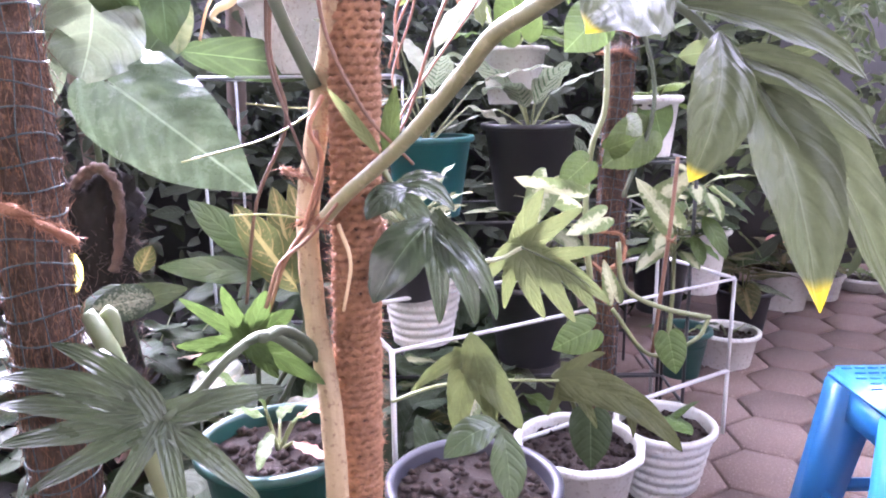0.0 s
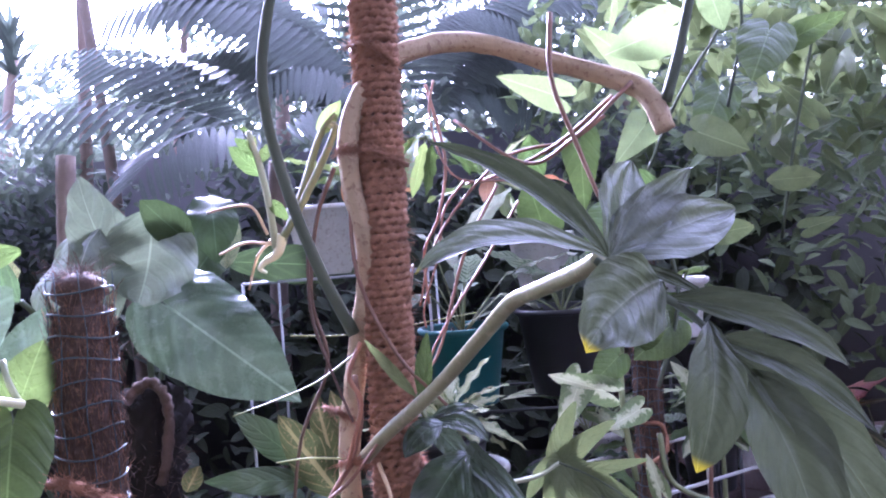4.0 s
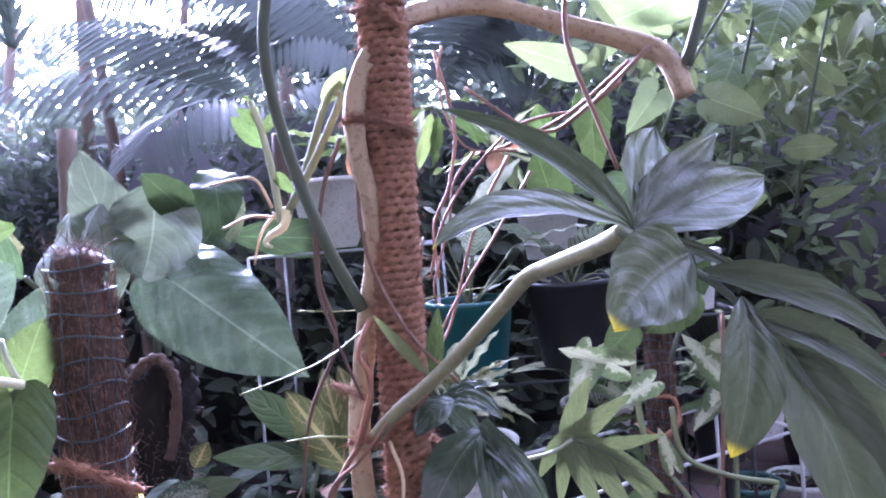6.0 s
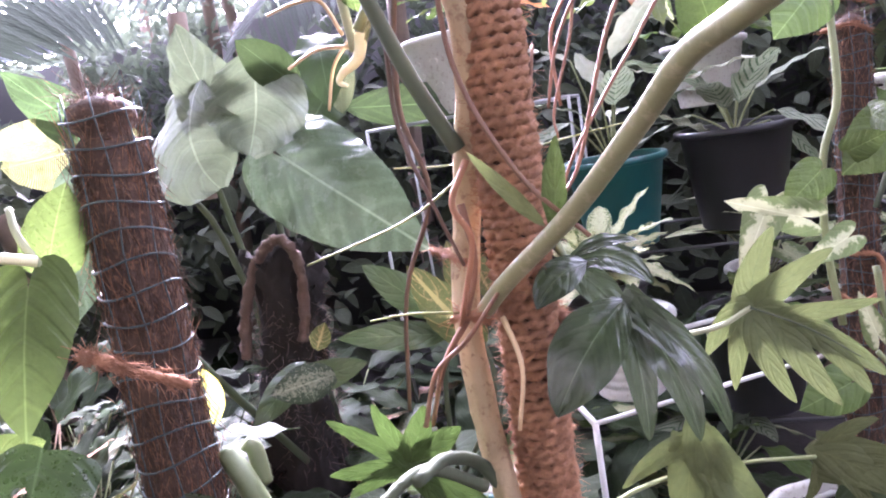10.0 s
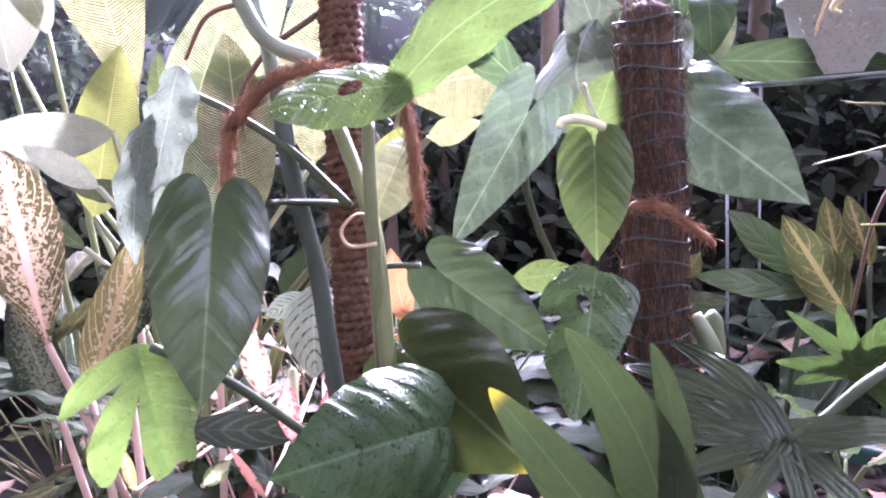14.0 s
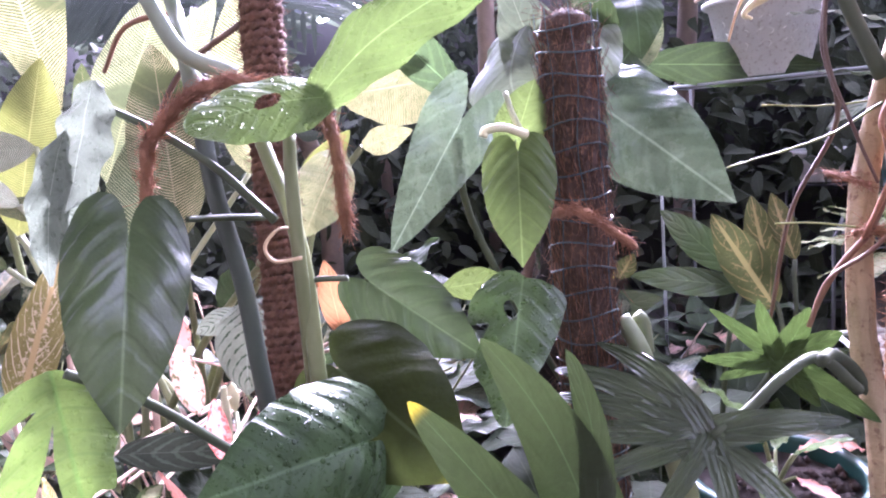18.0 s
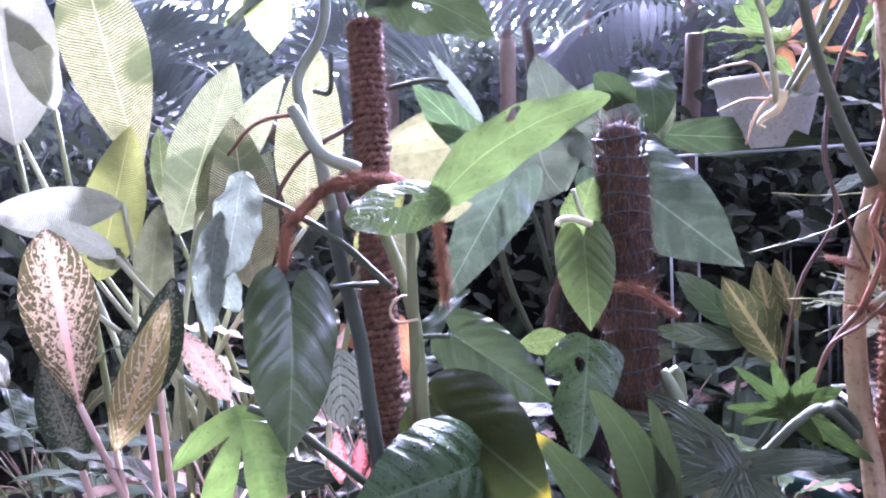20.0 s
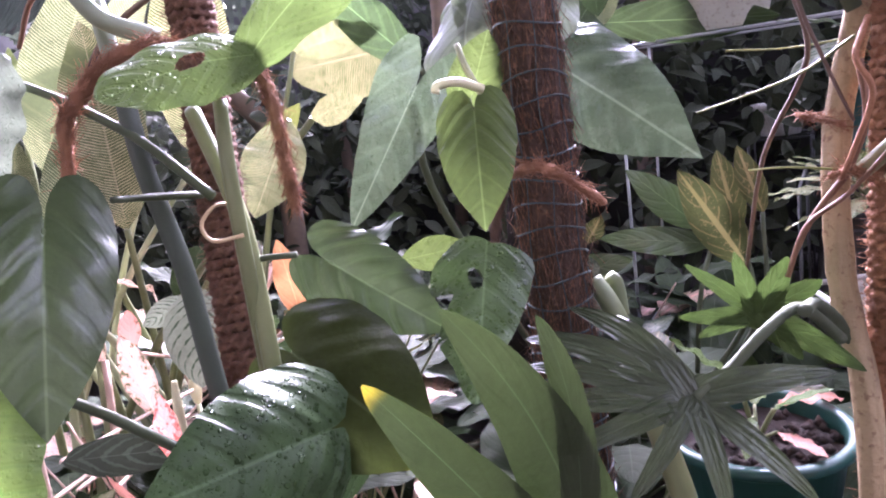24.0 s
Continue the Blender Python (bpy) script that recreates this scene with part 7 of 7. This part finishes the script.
joined_leaf(low, [
    ("tusk_wide", (0.045, 1.100, 0.588), (0.095, 1.065, 0.531), (0.125, 1.050, 0.479), (0.1, -0.85, 0.5), dict(vs=0.8, fold=0.2, ripple=0.015)),
    ("tusk_wide", (0.046, 1.100, 0.594), (0.021, 1.065, 0.531), (0.022, 1.050, 0.462), (-0.1, -0.85, 0.5), dict(vs=0.8, fold=0.2, ripple=0.015)),
    ("tusk", (0.046, 1.100, 0.594), (0.080, 1.065, 0.516), (0.077, 1.050, 0.465), (0.0, -0.85, 0.5), dict(vs=0.8, fold=0.2, ripple=0.015)),
    ("tusk", (0.055, 1.100, 0.588), (0.001, 1.090, 0.586), (-0.054, 1.080, 0.533), (-0.1, -0.85, 0.5), dict(vs=0.8, fold=0.2, ripple=0.015)),
    ("blade", (0.044, 1.110, 0.624), (0.055, 1.075, 0.572), (0.079, 1.060, 0.491), (0.0, -0.85, 0.5), dict(vs=0.6, fold=0.1, ripple=0.015)),
], "low_sage", "olive-green lobed leaf")
tube(low, "petiole", [(-0.079, 0.990, 0.557), (-0.010, 1.080, 0.542), (0.097, 1.200, 0.499), (0.224, 1.285, 0.460)], 0.003, 0.003, "stem_green", sides=8)
leaf(low, "heart", (0.304, 1.361, 0.338), (0.298, 1.315, 0.249), (-0.20, -0.86, 0.46), "deep", fold=0.2)
joined_leaf(low, [
    ("broad", (0.081, 0.940, 0.540), (0.040, 0.921, 0.550), (-0.001, 0.904, 0.510), (-0.1, -0.8, 0.5), dict(fold=0.2)),
    ("broad", (0.083, 0.939, 0.538), (0.093, 0.911, 0.494), (0.093, 0.892, 0.445), (0.1, -0.8, 0.5), dict(fold=0.2)),
], "dark")
pot_at(low, SP, 0.138, 0.22, "pot_white", 0, 0.016, "white pot with a scalloped rim", 0.7)
tube(low, "stem", [SP, (0.289, 1.459, 0.320), (0.249, 1.373, 0.409)], 0.006, 0.005, "stem_green", sides=8)
WP = (0.568, 1.687, 0.173)
potted(WP, 0.120, 0.2, "pot_white", "white pot of crumbly soil on the pavers", 3, 0.09, "small_heart", ["mid"], 28, (10, 60), 0.6, ribs=6, potlabel="white pot filled with soil")
GP = (0.051, 1.156, 0.328)
potted(GP, 0.150, 0.3, "pot_grey", "large dark grey pot of coarse bark", 0, 0, "", ["mid"], 29)
TG = (-0.278, 1.077, 0.456)
potted(TG, 0.125, 0.24, "pot_green", "green plastic pot with young shoots", 7, 0.12, "lance", ["mid", "light", "pink"], 30, (10, 55), 0.6)

# row of pots along the pavers
potted((1.586, 3.214, 0.195), 0.140, 0.26, "pot_white", "white pot of red-leaved caladium", 9, 0.22, "small_arrow", ["gold_vein", "red", "deep", "gold_vein", "pink"], 31, (15, 75), 0.8)
potted((1.826, 3.354, 0.125), 0.120, 0.24, "pot_white", "white ribbed pot with brown-green foliage", 8, 0.2, "blade", ["gold_vein", "mid"], 32, (15, 75), 0.6, ribs=8)
potted((2.147, 3.496, 0.063), 0.120, 0.22, "pot_white", "white pot with mixed green foliage", 8, 0.2, "blade", ["mid", "gold_vein"], 33, (15, 75), 0.6)
potted((1.059, 2.512, 0.130), 0.108, 0.19, "pot_white", "small white pot of dark soil on the pavers", 2, 0.1, "small", ["grey"], 34, (20, 80), 0.6)
potted((0.782, 2.208, 0.245), 0.085, 0.16, "pot_green", "empty green plastic plant pot", 2, 0.1, "small", ["mid"], 35)
potted((0.990, 2.657, 0.489), 0.10, 0.25, "pot_white", "tall white pot with glossy leaves", 10, 0.17, "small", ["mid", "deep", "marble"], 36, (15, 75), 0.5)
potted((0.804, 2.549, 0.452), 0.11, 0.25, "pot_black", "black pot with variegated leaves", 12, 0.16, "small", ["marble", "mid", "white_var"], 37, (15, 75), 0.5)
potted((1.238, 2.810, 0.204), 0.11, 0.22, "pot_black", "black pot with caladium leaves", 9, 0.18, "small_arrow", ["marble", "deep", "gold_vein"], 38, (15, 75), 0.7)
potted((0.257, 2.043, 0.462), 0.13, 0.25, "pot_black", "black plastic pot on the rack", 8, 0.16, "blade", ["mid", "deep"], 39, (15, 75), 0.5)

# blue plastic stool
SX = (0.929, 1.248, 0.450)
stool = thing("stool", (SX[0], SX[1], 0), "blue plastic stool with a woven-look surface", "stool")
sz = 0.45
bm = box_bm(0.27, 0.27, 0.035, (SX[0], SX[1], sz - 0.0175), 0.014)
part("seat", bm, "plastic_blue", stool)
for i in range(-4, 5):
    for j in range(-4, 5):
        part("weave_rib", box_bm(0.022, 0.005, 0.003, (SX[0] + i * 0.027 + (0.013 if j % 2 else 0), SX[1] + j * 0.026, sz + 0.0012), 0.001), "plastic_blue", stool)
for sx in (-1, 1):
    for sy in (-1, 1):
        bm = bmesh.new()
        bmesh.ops.create_cube(bm, size=1.0)
        for v in bm.verts:
            lowp = v.co.z < 0
            w = 0.085 if not lowp else 0.07
            off = 0.092 if not lowp else 0.145
            v.co = Vector((SX[0] + sx * off + v.co.x * w, SX[1] + sy * off + v.co.y * w, 0.0 if lowp else sz - 0.02))
        bmesh.ops.bevel(bm, geom=bm.edges[:], offset=0.008, segments=2, affect="EDGES")
        part("leg", bm, "plastic_blue", stool)
for sx, sy, lx, ly in ((0, -1, 0.2, 0.016), (0, 1, 0.2, 0.016), (-1, 0, 0.016, 0.2), (1, 0, 0.016, 0.2)):
    part("apron", box_bm(lx, ly, 0.075, (SX[0] + sx * 0.118, SX[1] + sy * 0.118, sz - 0.06), 0.005), "plastic_blue", stool)
    part("stretcher", box_bm(lx * 1.15 if lx > 0.1 else lx, ly * 1.15 if ly > 0.1 else ly, 0.03, (SX[0] + sx * 0.132, SX[1] + sy * 0.132, 0.17), 0.005), "plastic_blue", stool)

# ---- low plants that fill the beds ----
def bed_plant(at, n, length, kind, mats, seed, label, spread=(20, 75), stalk=0.6, stem="stem_green", category="foliage plant"):
    t = thing("foliage_plant", at, label, category, "bed plants")
    rosette(t, at, n, length, kind, mats[0], spread, stalk, seed, stem, mats=mats)
    return t


BED = (
    ((-1.938, 1.310, 0.120), 9, 0.17, "blade", ["pink", "pale_pink", "pink"], 51, "aglaonema with pink-flushed mottled leaves", "stem_pink"),
    ((-1.501, 1.211, 0.150), 8, 0.16, "blade", ["red", "pink"], 52, "aglaonema with red and green leaves", "stem_pink"),
    ((-1.948, 1.965, 0.100), 10, 0.22, "blade", ["orange", "deep", "deep"], 53, "foliage plant with salmon-orange new leaves", "stem_pink"),
    ((-2.486, 2.045, 0.100), 9, 0.22, "blade", ["marble", "deep"], 54, "silver-feathered calathea", "stem_green"),
    ((-2.775, 1.034, 0.100), 10, 0.22, "blade", ["pale_pink", "bronze", "deep"], 55, "bronze-leaved foliage plant", "stem_pink"),
    ((-3.684, 1.534, 0.100), 12, 0.24, "blade", ["deep", "gold_vein", "deep"], 56, "grey-green strap-leaved plant", "stem_green"),
    ((-5.639, 2.492, 0.100), 12, 0.26, "lance", ["deep", "teal", "deep"], 57, "arching grey-green plant", "stem_green"),
    ((-3.041, 2.391, 0.100), 10, 0.24, "blade", ["deep", "shade", "pale_pink"], 58, "dark-leaved foliage plant", "stem_green"),
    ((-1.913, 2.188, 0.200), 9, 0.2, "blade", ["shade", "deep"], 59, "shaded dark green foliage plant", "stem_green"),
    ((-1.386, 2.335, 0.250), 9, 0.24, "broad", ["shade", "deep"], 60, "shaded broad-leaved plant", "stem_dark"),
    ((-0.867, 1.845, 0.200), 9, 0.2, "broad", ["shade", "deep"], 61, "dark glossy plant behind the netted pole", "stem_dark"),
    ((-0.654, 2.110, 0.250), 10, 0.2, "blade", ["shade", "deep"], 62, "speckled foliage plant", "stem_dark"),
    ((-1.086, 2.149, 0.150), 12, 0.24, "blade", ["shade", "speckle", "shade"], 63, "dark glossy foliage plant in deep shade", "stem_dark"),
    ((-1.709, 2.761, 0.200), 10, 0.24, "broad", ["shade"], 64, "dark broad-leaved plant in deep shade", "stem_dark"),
    ((-0.636, 2.240, 0.200), 10, 0.2, "blade", ["deep", "mid", "shade"], 65, "young fresh green foliage plant", "stem_green"),
    ((-2.184, 2.240, 0.300), 8, 0.22, "broad", ["orange", "mid", "mid_wet"], 66, "foliage plant with orange and green leaves", "stem_pink"),
    ((-0.374, 2.342, 0.150), 8, 0.16, "lance", ["light", "mid"], 67, "fresh green shoots below the pole", "stem_green"),
    ((-0.354, 1.737, 0.200), 10, 0.14, "lance", ["mid", "light", "white_var"], 68, "small variegated seedlings", "stem_green"),
    ((0.144, 2.035, 0.150), 10, 0.16, "blade", ["mid", "white_var"], 69, "pale trailing foliage under the rack", "stem_green"),
    ((0.165, 2.225, 0.900), 9, 0.2, "blade", ["marble", "cream"], 70, "silver-striped foliage plant on the shelf", "stem_green"),
)
rb = random.Random(77)
for i in range(26):
    x, y = rb.uniform(-2.3, -0.75), rb.uniform(0.75, 2.2)
    if x > -1.0 and y < 1.6:
        x -= 0.45
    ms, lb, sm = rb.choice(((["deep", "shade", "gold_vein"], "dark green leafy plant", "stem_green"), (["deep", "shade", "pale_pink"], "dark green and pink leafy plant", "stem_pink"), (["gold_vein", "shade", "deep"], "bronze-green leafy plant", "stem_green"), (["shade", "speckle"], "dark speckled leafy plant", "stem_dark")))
    bed_plant((x, y, 0.0), rb.randint(9, 13), rb.uniform(0.2, 0.3), rb.choice(("blade", "lance", "broad")), ms, 100 + i, lb + " in the shaded bed", stem=sm, stalk=rb.uniform(0.7, 1.4))
for i in range(18):
    x, y = rb.uniform(-2.2, -1.1), rb.uniform(0.75, 1.7)
    ms, lb, sm = rb.choice(((["deep", "gold_vein"], "tall green leafy plant", "stem_green"), (["gold_vein", "deep", "shade"], "tall bronze leafy plant", "stem_pink"), (["deep", "shade"], "tall dark green leafy plant", "stem_green"), (["deep", "shade", "pale_pink"], "tall pink-mottled leafy plant", "stem_pink")))
    bed_plant((x, y, 0.0), rb.randint(8, 11), rb.uniform(0.17, 0.24), rb.choice(("blade", "lance", "blade")), ms, 180 + i, lb + " in the crowded bed", stem=sm, stalk=rb.uniform(1.3, 2.3), spread=(5, 40))
# plants coloured for shade fill the dark space under the rack
for i in range(20):
    x, y = rb.uniform(-0.75, 0.6), rb.uniform(1.15, 2.7)
    if x > 0.1 and y < 2.0:
        x -= 0.7
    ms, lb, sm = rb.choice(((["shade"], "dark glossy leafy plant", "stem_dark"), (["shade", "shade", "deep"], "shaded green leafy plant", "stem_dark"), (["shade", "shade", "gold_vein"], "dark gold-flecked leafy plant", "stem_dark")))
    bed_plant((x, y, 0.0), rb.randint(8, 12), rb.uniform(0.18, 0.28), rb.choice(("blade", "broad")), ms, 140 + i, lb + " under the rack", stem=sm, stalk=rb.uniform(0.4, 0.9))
for p, n, ln, kind, ms, sd, lb, sm in BED:
    bed_plant((p[0], p[1], 0.0), n, ln * 1.1, kind, ms, sd, lb + " growing in the bed", stem=sm, stalk=1.1)
budp = thing("flower_bud", (-1.237, 0.873, 0.447), "single cream spathe bud on a pale stalk", "flower")
v, f = lathe([(0.0, -0.03), (0.008, -0.022), (0.0125, 0.0), (0.009, 0.022), (0.0, 0.034)], 16)
part("spathe", raw([Vector((-1.250, 0.878, 0.511)) + q for q in v], f), "bud", budp)
tube(budp, "stalk", [(-1.246, 0.875, 0.482), (-1.249, 0.881, 0.404), (-1.836, 1.372, 0.000)], 0.005, 0.006, "stem_pale", sides=8)

# bromeliads and small pots on the upper shelf
bro = thing("bromeliad", (-0.390, 2.469, 1.407), "bromeliads with red and yellow-tipped leaves", "bromeliad")
rosette(bro, (-0.431, 2.465, 1.411), 14, 0.26, "lance", "light", (15, 70), 0.05, 71, mats=["light", "orange", "lime", "red"])
bro2 = thing("bromeliad", (0.128, 2.518, 1.359), "bromeliad with cream and orange leaves", "bromeliad")
rosette(bro2, (0.086, 2.514, 1.363), 14, 0.24, "lance", "lime", (15, 70), 0.05, 72, mats=["lime", "orange", "cream", "mid"])
fl = thing("foliage_plant", (-0.114, 2.093, 1.397), "curly pale green hanging fern", "fern")
rosette(fl, (-0.097, 1.893, 1.436), 12, 0.16, "lance", "light", (40, 120), 0.2, 73, mats=["light", "lime"])
monr = thing("vine", (0.661, 1.966, 1.300), "large-leaved vine with broad yellow-green leaves", "vine")
for p in (((0.518, 1.853, 1.256), (0.359, 1.738, 1.232), (0.58, -0.81, 0.04)), ((0.266, 1.527, 1.328), (0.257, 1.478, 1.178), (-0.15, -0.94, 0.31)), ((0.637, 1.862, 1.383), (0.729, 1.771, 1.314), (-0.66, -0.74, 0.10)), ((0.727, 1.970, 1.488), (0.616, 1.861, 1.323), (0.04, -0.85, 0.53)), ((0.892, 2.089, 1.257), (1.010, 2.000, 1.251), (-0.60, -0.80, -0.05)), ((0.473, 1.844, 1.582), (0.345, 1.831, 1.686), (-0.14, -0.94, -0.30)), ((0.542, 1.749, 1.636), (0.378, 1.735, 1.579), (0.13, -0.98, -0.13)), ((0.844, 1.878, 1.639), (0.745, 1.771, 1.487), (-0.01, -0.82, 0.58)),
          ((0.984, 1.991, 1.657), (1.118, 2.003, 1.710), (0.10, -0.99, -0.04)), ((0.723, 1.867, 1.651), (0.677, 1.860, 1.808), (-0.36, -0.92, -0.14)), ((0.252, 1.825, 1.511), (0.105, 1.810, 1.570), (-0.00, -0.97, -0.25)), ((0.182, 1.819, 1.410), (0.182, 1.822, 1.257), (-0.09, -1.00, -0.01)), ((0.707, 2.174, 1.107), (0.846, 2.086, 1.125), (-0.53, -0.85, -0.02)), ((0.538, 2.053, 1.442), (0.422, 1.944, 1.323), (0.30, -0.83, 0.47)), ((1.045, 2.100, 1.446), (0.952, 2.091, 1.539), (-0.24, -0.91, -0.34)), ((1.109, 2.312, 1.108), (1.169, 2.217, 1.134), (-0.82, -0.56, -0.13))):
    leaf(monr, RNG.choice(["broad", "arrow_slim", "heart_slim"]), *p, RNG.choice(["vine_leaf", "vine_leaf", "mid"]), fold=0.2, ripple=0.02)
for q in ([(0.760, 2.179, 1.102), (0.733, 1.972, 1.374), (0.789, 1.923, 1.660), (0.768, 1.869, 1.800)], [(1.014, 2.304, 1.080), (0.986, 2.096, 1.366), (1.016, 1.994, 1.654)], [(0.498, 1.951, 1.267), (0.600, 1.908, 1.489), (0.708, 1.865, 1.652)]):
    tube(monr, "stem", q, 0.005, 0.004, "stem_dark", sides=8)

# ---- pavers, one by one ----
W = 0.235
hexa = []
for k in range(6):
    a = radians(30 + 60 * k)
    hexa.append((math.cos(a) * (W / math.sqrt(3) - 0.004), math.sin(a) * (W / math.sqrt(3) - 0.004)))
vs = [(x, y, -0.04) for x, y in hexa] + [(x, y, -0.006) for x, y in hexa] + [(x * 0.95, y * 0.95, 0.0) for x, y in hexa]
fs = [tuple(range(12, 18))]
for o in (0, 6):
    fs += [(o + k, o + (k + 1) % 6, o + 6 + (k + 1) % 6, o + 6 + k) for k in range(6)]
paver = raw(vs, fs)
for j in range(24):
    for i in range(12):
        x, y = 0.62 + W * (i + 0.5 * (j % 2)), 0.5 + W * 0.866 * j
        ob = part("paver", paver, "paver", pav)
        ob.location = (x, y, RNG.uniform(-0.002, 0.003))
        ob.rotation_euler = (RNG.uniform(-0.008, 0.008), RNG.uniform(-0.008, 0.008), radians(60) * RNG.randrange(6))
